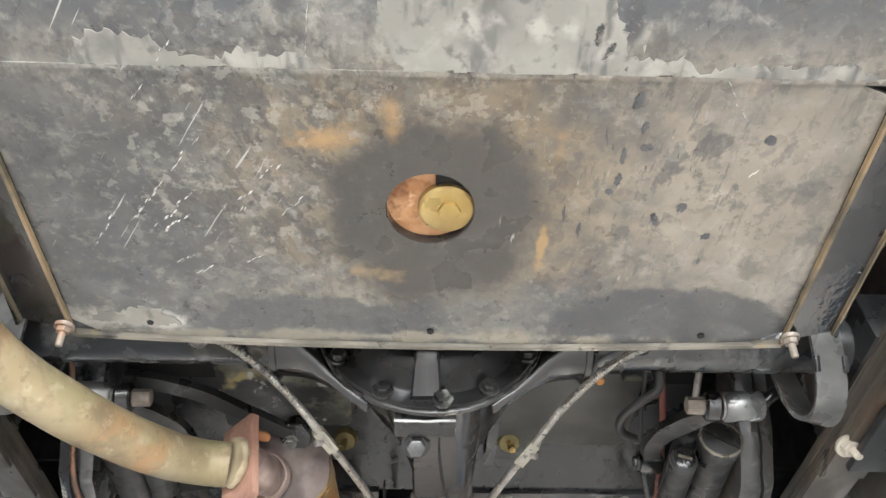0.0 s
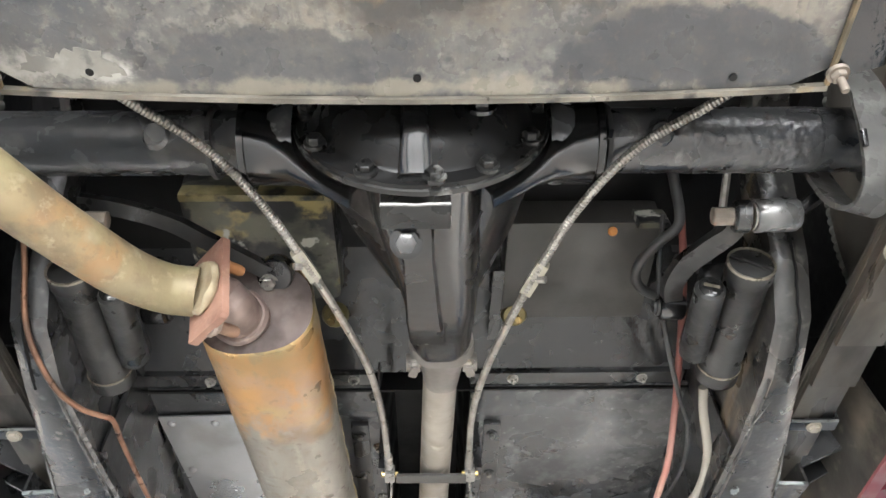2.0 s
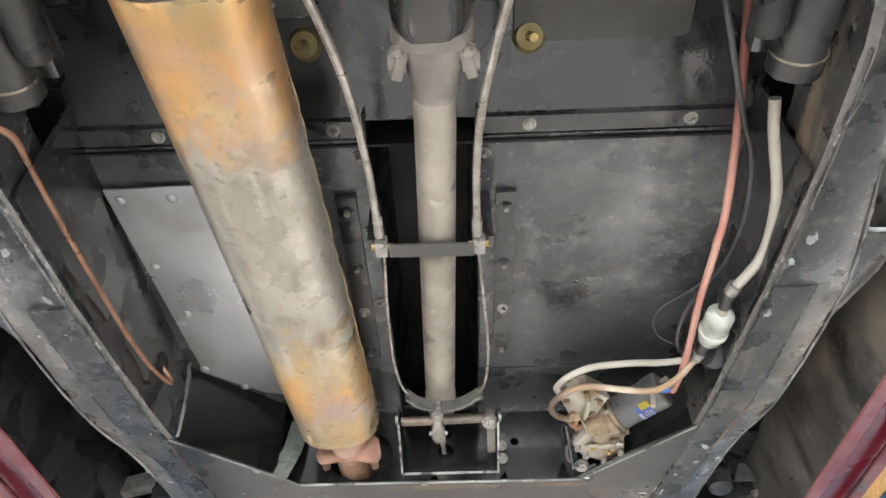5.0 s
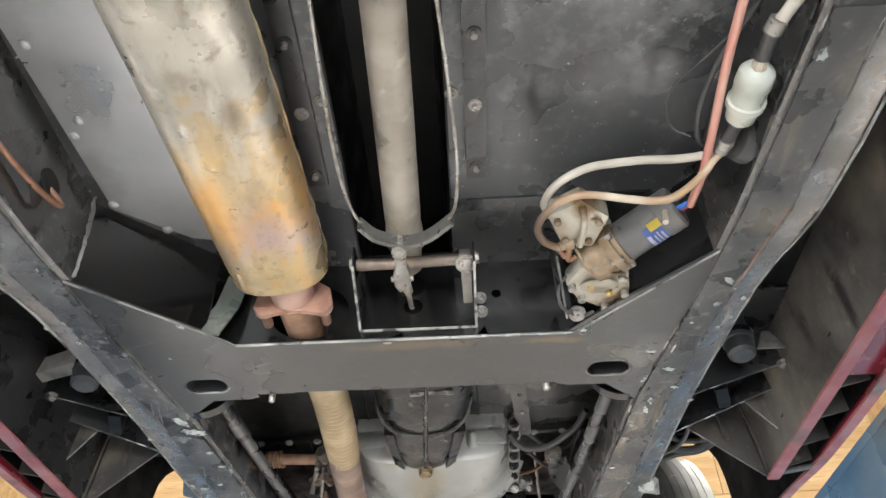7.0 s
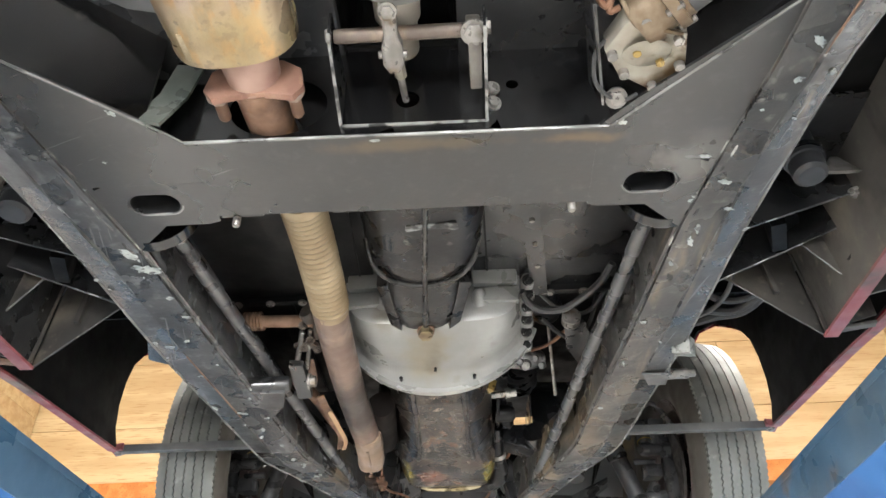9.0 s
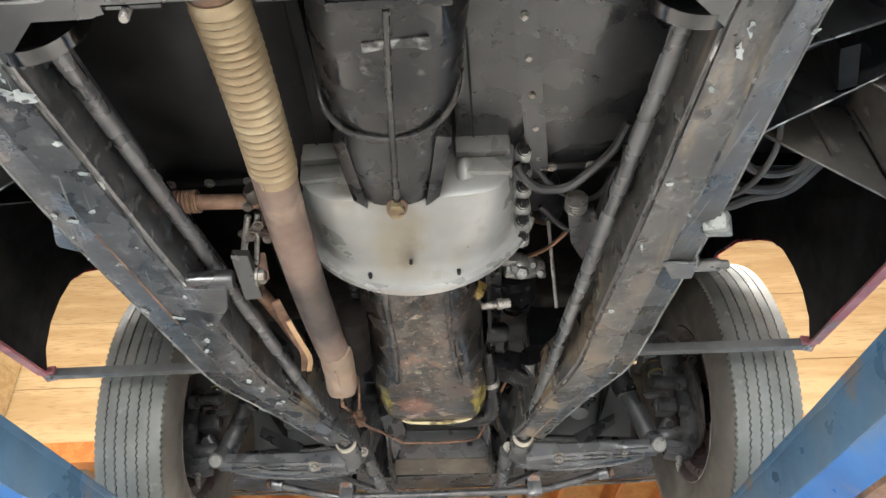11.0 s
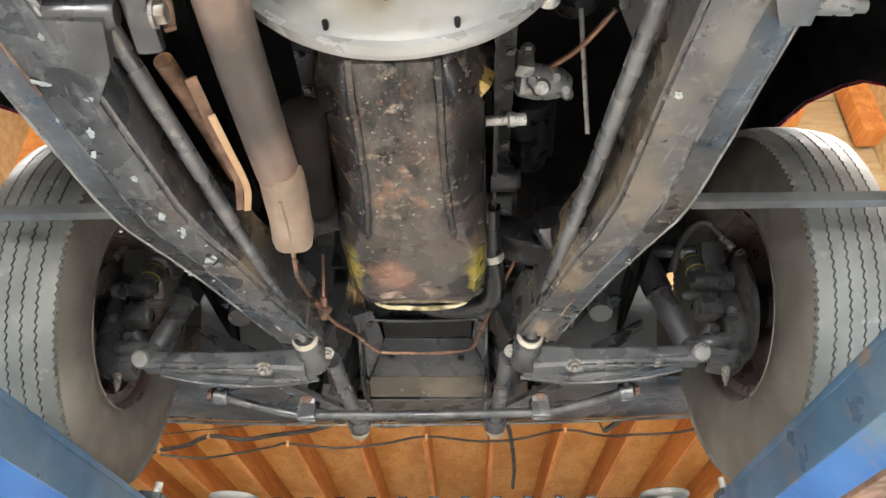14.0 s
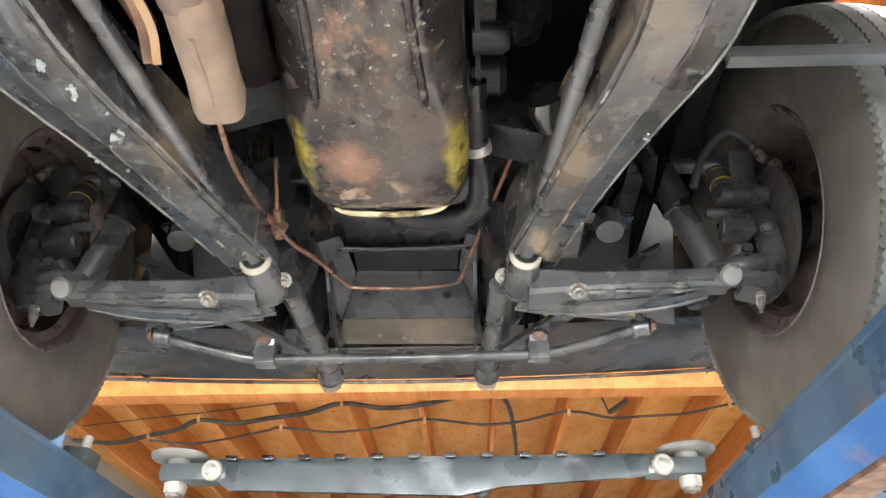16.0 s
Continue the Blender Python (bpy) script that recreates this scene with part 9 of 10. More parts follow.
for k, pts in enumerate(([(0.175, 2.41, 1.875), (0.188, 2.433, 1.865), (0.212, 2.453, 1.860), (0.251, 2.452, 1.860), (0.281, 2.422, 1.862), (0.312, 2.381, 1.868), (0.33, 2.34, 1.88)], [(0.22, 2.55, 1.90), (0.27, 2.60, 1.885), (0.31, 2.58, 1.89), (0.33, 2.5, 1.92)], [(0.19, 2.44, 1.92), (0.25, 2.52, 1.905), (0.31, 2.53, 1.90), (0.35, 2.44, 1.92)])):
    whole("wiring_loom", tube(pts, 0.007 if k == 0 else 0.0045, 8, 6), BLACKHOSE, "black taped wiring loom beside the gearbox", "wire", "loom wires")
GREYCABLE = surface("dusty_grey_cable", (0.050, 0.048, 0.046), (0.085, 0.082, 0.078), 0.5, 0, 14, 120, 0.1)
for r, pts in ((0.0065, [(0.45, 2.30, 1.87), (0.475, 2.36, 1.855), (0.503, 2.407, 1.85), (0.535, 2.429, 1.85), (0.567, 2.428, 1.85), (0.590, 2.412, 1.855), (0.62, 2.36, 1.88)]), (0.0075, [(0.45, 2.40, 1.86), (0.490, 2.448, 1.85), (0.537, 2.465, 1.848), (0.573, 2.461, 1.85), (0.600, 2.430, 1.86), (0.64, 2.36, 1.89)]),
               (0.0075, [(0.46, 2.53, 1.86), (0.503, 2.508, 1.852), (0.534, 2.487, 1.850), (0.578, 2.474, 1.85), (0.610, 2.44, 1.86), (0.66, 2.38, 1.89)]), (0.0045, [(0.475, 2.22, 1.88), (0.515, 2.30, 1.84), (0.525, 2.38, 1.835), (0.51, 2.45, 1.84), (0.48, 2.49, 1.85)])):
    whole("cable_run", tube(pts, r, 8, 6), GREYCABLE, "dusty grey-black cable sagging outside the chassis rail", "cable", "cables beside the rail")
bd = thing("banded_clamp", (0.28, 2.52, 1.86), "plated band clamp on a dark bracket", "clamp")
for k in range(4):
    part("band", turned((0.272, 2.498 + 0.006 * k, 1.872), (0.272, 2.502 + 0.006 * k, 1.872), [(0, 0.018), (1, 0.018)], 16), ZINC, bd)
part("bracket", prism([(0.26, 2.53, 1.87), (0.30, 2.52, 1.87), (0.325, 2.60, 1.85), (0.30, 2.66, 1.85), (0.27, 2.60, 1.86)], (0, 0, 0.006)), BLACK, bd)

# ---- torsion bars ----
for s in (-1, 1):
    tb = thing("torsion_bar", (s * 0.27, 2.7, 1.77), "long dark steel torsion bar with cream collar", "torsion bar", "torsion bars")
    part("bar", turned((s * 0.347, 2.05, 1.805), (s * 0.207, 3.30, 1.777), [(0, 0.015), (0.02, 0.015), (0.03, 0.0115), (0.97, 0.0115), (1, 0.013)], 18), ARMGREY, tb)
    part("collar", turned((s * 0.2095, 3.277, 1.778), (s * 0.208, 3.290, 1.776), [(0.15, 0.0185), (0, 0.0205), (0, 0.0235), (0.2, 0.0245), (0.8, 0.0245), (1, 0.022)], 26), CREAM, tb, "cream plastic collar")
    part("seal_face", turned((s * 0.2097, 3.2765, 1.7782), (s * 0.2092, 3.282, 1.777), [(0, 0.0187), (1, 0.0187)], 22), BLACK, tb)

# ---- front suspension ----


def control_arm(s):
    a = thing("lower_control_arm", (s * 0.36, 3.34, 1.73), "forged black lower suspension arm with silver ball joint cap", "suspension arm", "lower arms")
    part("torsion_socket", turned((s * 0.2085, 3.285, 1.777), (s * 0.202, 3.365, 1.768), [(0, 0.021), (0.5, 0.028), (0.8, 0.034), (1, 0.030)], 24), ARMDARK, a)
    rings = []
    for t, w, h in ((0.0, 0.062, 0.050), (0.15, 0.056, 0.042), (0.3, 0.046, 0.034), (0.6, 0.042, 0.032), (0.85, 0.040, 0.032), (1.0, 0.034, 0.034)):
        c = V((s * 0.215, 3.352, 1.758)).lerp(V((s * 0.528, 3.352, 1.765)), t)
        rings.append([(c.x, c.y + y * w / 2, c.z + z * h / 2) for y, z in ((-1, -0.7), (-0.8, -1), (0.8, -1), (1, -0.7), (1, 0.7), (0.8, 1), (-0.8, 1), (-1, 0.7))])
    body = part("beam", loft(rings), ARMGREY, a)
    for x0, x1 in ((0.27, 0.335), (0.35, 0.405), (0.42, 0.49)):
        part("recess_rib", box((s * (x0 + x1) / 2, 3.334, 1.742), (x1 - x0, 0.004, 0.008), (-35, 0, 0), 0.001), ARMGREY, body)
    part("bottom_flange", band([(s * 0.20, 3.372, 1.745), (s * 0.30, 3.385, 1.738), (s * 0.42, 3.378, 1.742), (s * 0.50, 3.36, 1.75)], 0.030, 0.008, 4, up=(0, 0, 1)), ARMGREY, body)
    part("upper_edge", uneven(tube([(s * 0.245, 3.331, 1.752), (s * 0.36, 3.333, 1.751), (s * 0.505, 3.335, 1.757)], 0.0036, 8, 6), 0.0008, 40), ARMDARK, body)
    part("lower_edge", uneven(tube([(s * 0.195, 3.386, 1.741), (s * 0.30, 3.400, 1.734), (s * 0.42, 3.392, 1.738), (s * 0.50, 3.372, 1.747)], 0.0040, 8, 6), 0.0008, 40), ARMDARK, body)
    part("arm_bolt", hexbolt((s * 0.292, 3.334, 1.742), (0, -0.6, -1), 0.0115, 0.010, 0.006), ZINC, a, "plated castle nut")
    part("arm_bolt", hexbolt((s * 0.448, 3.336, 1.746), (0, -0.6, -1), 0.0075, 0.006), ZINC, a)
    # black disc in place of a cut hole
    part("arm_hole", turned((s * 0.37, 3.336, 1.742), (s * 0.37, 3.34, 1.746), [(0, 0.0065), (1, 0.0065)], 12), MATT, a)
    part("ball_joint", turned((s * 0.532, 3.326, 1.760), (s * 0.524, 3.375, 1.80), [(0, 0.014), (0.03, 0.0195), (0.3, 0.0205), (0.6, 0.022), (1, 0.020)], 24), ARMGREY, a)
    part("joint_cap", turned((s * 0.5325, 3.324, 1.7585), (s * 0.532, 3.328, 1.762), [(0, 0.014), (1, 0.0175)], 22), surface("silver_cap", (0.36, 0.36, 0.34), (0.46, 0.46, 0.44), 0.45, 0.6, 25), a, "silver ball joint cap")
    part("pivot_shaft", turned((s * 0.172, 3.37, 1.775), (s * 0.155, 3.66, 1.762), [(0, 0.018), (0.3, 0.0165), (0.8, 0.0165), (0.85, 0.02), (1, 0.02)], 18), ARMDARK, a)
    part("shaft_eye", turned((s * 0.155, 3.655, 1.765), (s * 0.153, 3.70, 1.752), [(0, 0.024), (0.6, 0.026), (0.9, 0.024), (1, 0.018)], 22), ARMDARK, a)
    part("eye_seal", turned((s * 0.154, 3.690, 1.745), (s * 0.153, 3.70, 1.742), [(0, 0.022), (1, 0.02)], 20), surface("tan_seal", (0.32, 0.27, 0.2), (0.4, 0.34, 0.26), 0.6, 0.1, 30), a)
    part("inner_nut", hexbolt((s * 0.176, 3.335, 1.772), (s * -0.3, -0.6, -0.7), 0.010, 0.009, 0.006), ZINC, a)
    part("brace", band([(s * 0.30, 3.385, 1.745), (s * 0.24, 3.50, 1.755), (s * 0.17, 3.63, 1.765)], 0.03, 0.010, 4, up=(0, 0, 1)), ARMDARK, a)


def front_damper(s):
    d = thing("front_damper", (s * 0.47, 3.36, 1.80), "black telescopic front damper", "damper", "front dampers")
    part("lower_tube", rod((s * 0.525, 3.375, 1.79), (s * 0.478, 3.36, 1.92), 0.0235, 20), ARMDARK, d)
    part("dust_tube", rod((s * 0.482, 3.36, 1.905), (s * 0.430, 3.34, 2.06), 0.0285, 20), BLACK, d)


def hub_carrier(s):
    h = thing("hub_carrier", (s * 0.58, 3.36, 1.80), "black cast stub axle with brake caliper and bolts", "stub axle", "stub axles")
    at = lambda x, y, z: (s * (x + 0.020), y + 0.036, z + 0.010)
    part("upright", uneven(tube([at(.598, 3.335, 1.955), at(.602, 3.332, 1.90), at(.604, 3.330, 1.85), at(.599, 3.326, 1.80), at(.584, 3.324, 1.755), at(.570, 3.322, 1.735)], lambda t: 0.021 - 0.004 * math.cos(6 * t), 14, 5), 0.002, 40), ARMDARK, h)
    part("caliper", uneven(turned(at(.522, 3.312, 1.921), at(.606, 3.312, 1.915), [(0, 0.013), (0.04, 0.0175), (0.3, 0.0185), (0.34, 0.016), (0.7, 0.016), (0.75, 0.020), (1, 0.020)], 20), 0.001, 40), ARMDARK, h)
    part("caliper_half", uneven(box(at(.575, 3.335, 1.965), (0.05, 0.06, 0.10), (14, 0, s * 8), 0.016), 0.003, 25), ARMDARK, h)
    part("bridge_pipe", rod(at(.500, 3.312, 1.885), at(.560, 3.315, 1.883), 0.0085, 12), ARMDARK, h)
    cl = part("caliper_block", uneven(box(at(.546, 3.315, 1.854), (0.048, 0.045, 0.038), (0, 0, s * 10), 0.010), 0.002, 30), ARMDARK, h)
    part("block_boss", turned(at(.520, 3.312, 1.855), at(.540, 3.312, 1.855), [(0, 0.012), (0.2, 0.0145), (1, 0.0145)], 16), ARMDARK, cl)
    for x, y, z in ((.586, 3.296, 1.84), (.522, 3.300, 1.915), (.582, 3.296, 1.90), (.545, 3.292, 1.80)):
        part("carrier_bolt", hexbolt(at(x, y, z), (-s * 0.4, -1, -0.4), 0.0070, 0.008), MATT, h)
    part("ball_housing", turned(at(.518, 3.325, 1.784), at(.575, 3.325, 1.790), [(0, 0.014), (0.1, 0.019), (0.5, 0.021), (1, 0.019)], 20), ARMDARK, h)
    kn = part("lower_knuckle", uneven(box(at(.556, 3.320, 1.744), (0.058, 0.050, 0.036), (0, s * 10, 0), 0.012), 0.003, 30), ARMDARK, h)
    part("knuckle_rib", band([at(.530, 3.302, 1.756), at(.556, 3.297, 1.750), at(.584, 3.305, 1.758)], 0.012, 0.010, 4), ARMDARK, kn)
    part("grease_nipple", turned(at(.556, 3.308, 1.727), at(.545, 3.300, 1.690), [(0, 0.008), (0.25, 0.008), (0.27, 0.0055), (0.4, 0.0055), (0.42, 0.007), (0.55, 0.007), (0.57, 0.005), (0.7, 0.006), (0.85, 0.0035), (1, 0.003)], 12), ZINC, kn, "bright grease nipple")
    part("ball_stud", rod(at(.560, 3.345, 1.835), at(.528, 3.365, 1.79), 0.015, 14), ARMDARK, h)
    part("steering_arm", band([at(.56, 3.38, 1.815), at(.55, 3.50, 1.83), at(.53, 3.56, 1.84)], 0.022, 0.016, 4), ARMDARK, h)
    part("brake_disc", turned(at(.612, 3.345, HUBZ), at(.622, 3.345, HUBZ), [(0, 0.104), (0.1, 0.108), (0.9, 0.108), (1, 0.104)], 44), surface("dull_disc", (0.040, 0.037, 0.035), (0.065, 0.060, 0.056), 0.5, 0.2, 20), h, "dark brake disc")
    hose = part("brake_hose", tube([at(.500, 3.34, 1.960), at(.516, 3.33, 2.000), at(.543, 3.32, 2.042), at(.576, 3.31, 2.058), at(.602, 3.31, 2.034), at(.618, 3.31, 1.998)], 0.0072, 10, 6), surface("grey_rubber_hose", (0.07, 0.07, 0.07), (0.11, 0.11, 0.108), 0.5), h, "grey-black flexible brake hose")
    part("hose_end", turned(at(.606, 3.31, 2.020), at(.622, 3.306, 1.988), [(0, 0.009), (0.3, 0.009), (0.32, 0.0075), (0.5, 0.0075), (0.52, 0.0095), (0.7, 0.0095), (0.72, 0.008), (1, 0.008)], 12), ZINC, hose)
    part("hose_union", hexbolt(at(.632, 3.303, 1.972), (s * 0.3, -0.6, -0.8), 0.010, 0.012), ZINC, hose)
    boot = part("joint_boot", turned(at(.540, 3.330, 1.985), at(.542, 3.316, 1.935), [(0, 0.015), (0.3, 0.021), (0.55, 0.023), (0.8, 0.020), (1, 0.015)], 20), BLACKHOSE, h)
    ring_mat = surface("yellow_ring", (0.30, 0.22, 0.03), (0.38, 0.29, 0.06), 0.5)
    for t, r in ((0.28, 0.0215), (0.78, 0.0212)):
        c = V(at(.540, 3.330, 1.985)).lerp(V(at(.542, 3.316, 1.935)), t)
        part("boot_ring", turned(c, c + 0.0022 * (V(at(.542, 3.316, 1.935)) - V(at(.540, 3.330, 1.985))).normalized(), [(0, r), (1, r)], 22), ring_mat, boot, "thin yellow boot ring")
    part("upper_arm", uneven(turned(at(.585, 3.335, 1.998), at(.36, 3.35, 2.02), [(0, 0.013), (0.05, 0.018), (0.25, 0.017), (0.3, 0.013), (1, 0.013)], 14), 0.002, 30), ARMDARK, h)


for s in (-1, 1):
    control_arm(s)
    front_damper(s)
    hub_carrier(s)
    bump = thing("bump_stop", (s * 0.36, 3.36, 1.84), "black rubber bump stop on a bracket", "bump stop", "bump stops")
    part("rubber", turned((s * 0.355, 3.34, 1.888), (s * 0.352, 3.325, 1.845), [(0, 0.020), (0.5, 0.026), (1, 0.022)], 20), ARMGREY, bump)
    part("stop_bolt", hexbolt((s * 0.352, 3.332, 1.888), (0, -1, 0.3), 0.008, 0.008), ZINC, bump)
    part("bracket", prism([(s * 0.30, 3.33, 1.89), (s * 0.40, 3.34, 1.885), (s * 0.40, 3.40, 1.90), (s * 0.30, 3.40, 1.90)], (0, 0, 0.008), 0.002), BLACK, bump)
    part("cover_plate", prism([(s * 0.36, 3.42, 1.79), (s * 0.44, 3.36, 1.83), (s * 0.45, 3.40, 1.87), (s * 0.35, 3.46, 1.84)], (0, 0.004, 0.004), 0.001), ARMGREY, bump)
    tr = thing("track_rod", (s * 0.36, 3.54, 1.84), "thin black steering track rod", "track rod", "track rods")
    part("rod", rod((s * 0.18, 3.52, 1.865), (s * 0.53, 3.56, 1.855), 0.009, 12), BLACK, tr)
    part("rod_end", turned((s * 0.50, 3.556, 1.845), (s * 0.53, 3.56, 1.845), [(0, 0.014), (1, 0.014)], 14), BLACK, tr)

arb = thing("anti_roll_bar", (0, 3.52, 1.71), "grey-black anti-roll bar on clamped rubber mounts", "anti-roll bar")
part("bar", tube([(-0.425, 3.470, 1.745), (-0.405, 3.478, 1.742), (-0.33, 3.505, 1.730), (-0.265, 3.522, 1.722), (-0.22, 3.525, 1.721), (0.0, 3.526, 1.720), (0.22, 3.523, 1.721), (0.265, 3.518, 1.722), (0.33, 3.498, 1.730), (0.405, 3.468, 1.742), (0.42, 3.462, 1.745)], 0.0095, 14, 5), ARMDARK, arb)
for s in (-1, 1):
    cl = part("mount_clamp", box((s * 0.242, 3.522, 1.724), (0.038, 0.034, 0.034), (0, 0, 0), 0.008), ARMGREY, arb)
    part("clamp_ear", box((s * 0.242, 3.51, 1.748), (0.032, 0.010, 0.05), (20, 0, 0), 0.003), ARMGREY, cl)
    part("clamp_bolt", hexbolt((s * 0.242, 3.497, 1.748), (0, -1, -0.3), 0.008, 0.007), RUSTY, cl)
    part("link_bush", turned((s * 0.398, 3.474, 1.742), (s * 0.428, 3.468, 1.745), [(0, 0.015), (0.1, 0.018), (0.9, 0.018), (1, 0.015)], 20), ARMGREY, arb)
    part("link_nut", hexbolt((s * 0.430, 3.467, 1.745), (s, 0, 0), 0.010, 0.008), RUSTY, arb)
    part("drop_link", rod((s * 0.412, 3.465, 1.755), (s * 0.41, 3.40, 1.762), 0.009, 10), ARMGREY, arb)
    part("frame_drop", box((s * 0.236, 3.55, 1.80), (0.03, 0.02, 0.13), (-12, 0, 0), 0.003), BLACK, arb)

fx = thing("front_crossmember", (0, 3.5, 1.83), "black folded front crossmember with two drain holes", "crossmember")
PLATE = surface("blue_black_plate", (0.026, 0.029, 0.034), (0.044, 0.047, 0.053), 0.33, 0, 6, 130, 0.12, wander=0.1, dust=[((0.085, 0.085, 0.085), 7, 0.54, 0.82), ((0.10, 0.09, 0.075), 50, 0.62, 0.76)], chips=((0.4, 0.38, 0.33), 50, 0.765))
part("upper_face", prism([(-0.125, 3.26, 1.945), (0.145, 3.26, 1.945), (0.125, 3.462, 1.903), (-0.115, 3.462, 1.903)], (0, 0, 0.005)), BLACK, fx)
tr_ = part("trough", prism([(-0.100, 3.433, 1.892), (0.112, 3.433, 1.892), (0.104, 3.452, 1.912), (-0.092, 3.452, 1.912)], (0, 0.002, 0.004), 0.001), PLATE, fx)
part("trough_lip", tube([(-0.105, 3.431, 1.900), (-0.098, 3.432, 1.893), (0.004, 3.434, 1.891), (0.110, 3.432, 1.893), (0.117, 3.431, 1.900)], 0.0035, 8, 4), PLATE, tr_)
part("trough_back", uneven(prism([(-0.090, 3.452, 1.912), (0.104, 3.452, 1.912), (0.102, 3.490, 1.880), (-0.083, 3.490, 1.880)], (0, 0.004, 0.002)), 0.001, 20), MATT, fx)
pl_ = part("lower_face", uneven(prism([(-0.083, 3.490, 1.879), (0.102, 3.495, 1.878), (0.143, 3.614, 1.842), (-0.122, 3.609, 1.843)], (0, 0.002, 0.005), 0.001), 0.0006, 20), PLATE, fx)
for x, y, z in ((-0.073, 3.549, 1.8605), (0.080, 3.553, 1.8605)):
    part("drain_hole", turned((x, y - 0.0007, z - 0.0025), (x, y + 0.0013, z + 0.004), [(0, 0.0075), (1, 0.0075)], 18), bpy.data.materials["painted_hole_shade"], pl_)
part("bottom_lip", uneven(prism([(-0.122, 3.610, 1.842), (0.143, 3.615, 1.841), (0.150, 3.690, 1.822), (-0.150, 3.680, 1.823)], (0, 0, 0.005)), 0.002, 20), surface("brown_dusty_lip", (0.075, 0.062, 0.046), (0.14, 0.115, 0.085), 0.5, 0.1, 10, dust=[((0.03, 0.028, 0.025), 9, 0.54, 0.70), ((0.22, 0.19, 0.15), 30, 0.60, 0.72)]), fx, "brown dusty bottom lip")
for s in (-1, 1):
    part("corner_pocket", box((0.006 + s * 0.118, 3.437, 1.897), (0.016, 0.006, 0.018), bev=0.002), bpy.data.materials["painted_hole_shade"], fx)
    part("side_cheek", uneven(loft([[(0.008 + s * x, y, z) for x, z in ((x0, z0), (x0 + 0.030, z0 - 0.010), (x0 + 0.068, z0 - 0.020), (x0 + 0.062, z0 + 0.010), (x0 + 0.02, z0 + 0.012))] for y, x0, z0 in ((3.40, 0.112, 1.898), (3.45, 0.102, 1.893), (3.50, 0.095, 1.882), (3.56, 0.108, 1.864), (3.62, 0.132, 1.846))]), 0.002, 20), PLATE, fx)
    part("cheek_hole", turned((0.008 + s * 0.128, 3.47, 1.879), (0.008 + s * 0.131, 3.472, 1.886), [(0, 0.017), (1, 0.017)], 20, flat=1.6), bpy.data.materials["painted_hole_shade"], fx)
part("front_face", box((0, 3.71, 1.90), (0.34, 0.01, 0.15), bev=0.002), BLACK, fx)
part("rear_face", box((0.01, 3.275, 1.99), (0.36, 0.01, 0.13), bev=0.002), BLACK, fx)
for s in (-1, 1):
    part("tower", uneven(loft([[(s * x, y, z) for x, y in ((x0, 3.31), (x1, 3.30), (x1, 3.60), (x0 - 0.01, 3.62))] for z, x0, x1 in ((1.787, 0.172, 0.195), (1.83, 0.158, 0.22), (1.87, 0.146, 0.24), (1.92, 0.142, 0.25), (2.0, 0.140, 0.27))]), 0.002, 20), BLACK, fx)
    part("tower_gusset", prism([(s * 0.13, 3.55, 1.79), (s * 0.13, 3.72, 1.80), (s * 0.13, 3.72, 1.90), (s * 0.13, 3.40, 1.90)], (s * 0.006, 0, 0)), BLACK, fx)
    part("spring_turret", loft([[(s * x, y, z) for x, y in ((0.24, 3.24), (x1, 3.26), (x1, 3.48), (0.24, 3.50))] for z, x1 in ((1.89, 0.32), (1.98, 0.40), (2.10, 0.44))]), BLACK, fx)
whole("brake_pipe", tube([(-0.174, 3.272, 1.826), (-0.158, 3.318, 1.826), (-0.136, 3.375, 1.836), (-0.113, 3.455, 1.848), (-0.098, 3.496, 1.852), (-0.075, 3.503, 1.851), (0.02, 3.506, 1.850), (0.085, 3.50, 1.853), (0.108, 3.485, 1.857), (0.125, 3.43, 1.872), (0.155, 3.34, 1.895), (0.185, 3.25, 1.92), (0.205, 3.20, 1.94)], 0.0036, 8, 6), COPPER, "copper brake pipe bent across the front crossmember", "brake pipe")
tee = thing("brake_union", (-0.175, 3.267, 1.82), "rusty three-way brake pipe union", "pipe union")
part("union_block", uneven(box((-0.175, 3.267, 1.828), (0.022, 0.026, 0.018), (0, 20, 30), 0.004), 0.002, 60), COPPER, tee)
part("union_bolt", hexbolt((-0.174, 3.272, 1.820), (0.1, 0.3, -1), 0.007, 0.008), RUSTY, tee)
part("union_nut", turned((-0.182, 3.258, 1.832), (-0.190, 3.246, 1.836), [(0, 0.007), (1, 0.0062)], 8), COPPER, tee)
part("union_nut", turned((-0.174, 3.256, 1.834), (-0.173, 3.238, 1.842), [(0, 0.007), (1, 0.0062)], 8), COPPER, tee)
part("feed_pipe", tube([(-0.188, 3.252, 1.838), (-0.194, 3.235, 1.838), (-0.194, 3.20, 1.828), (-0.189, 3.14, 1.808), (-0.180, 3.06, 1.778), (-0.166, 2.98, 1.750), (-0.158, 2.925, 1.742)], 0.0034, 8, 6), COPPER, tee)
part("return_pipe", tube([(-0.173, 3.24, 1.842), (-0.172, 3.215, 1.87), (-0.172, 3.19, 1.905)], 0.0030, 8, 4), COPPER, tee)

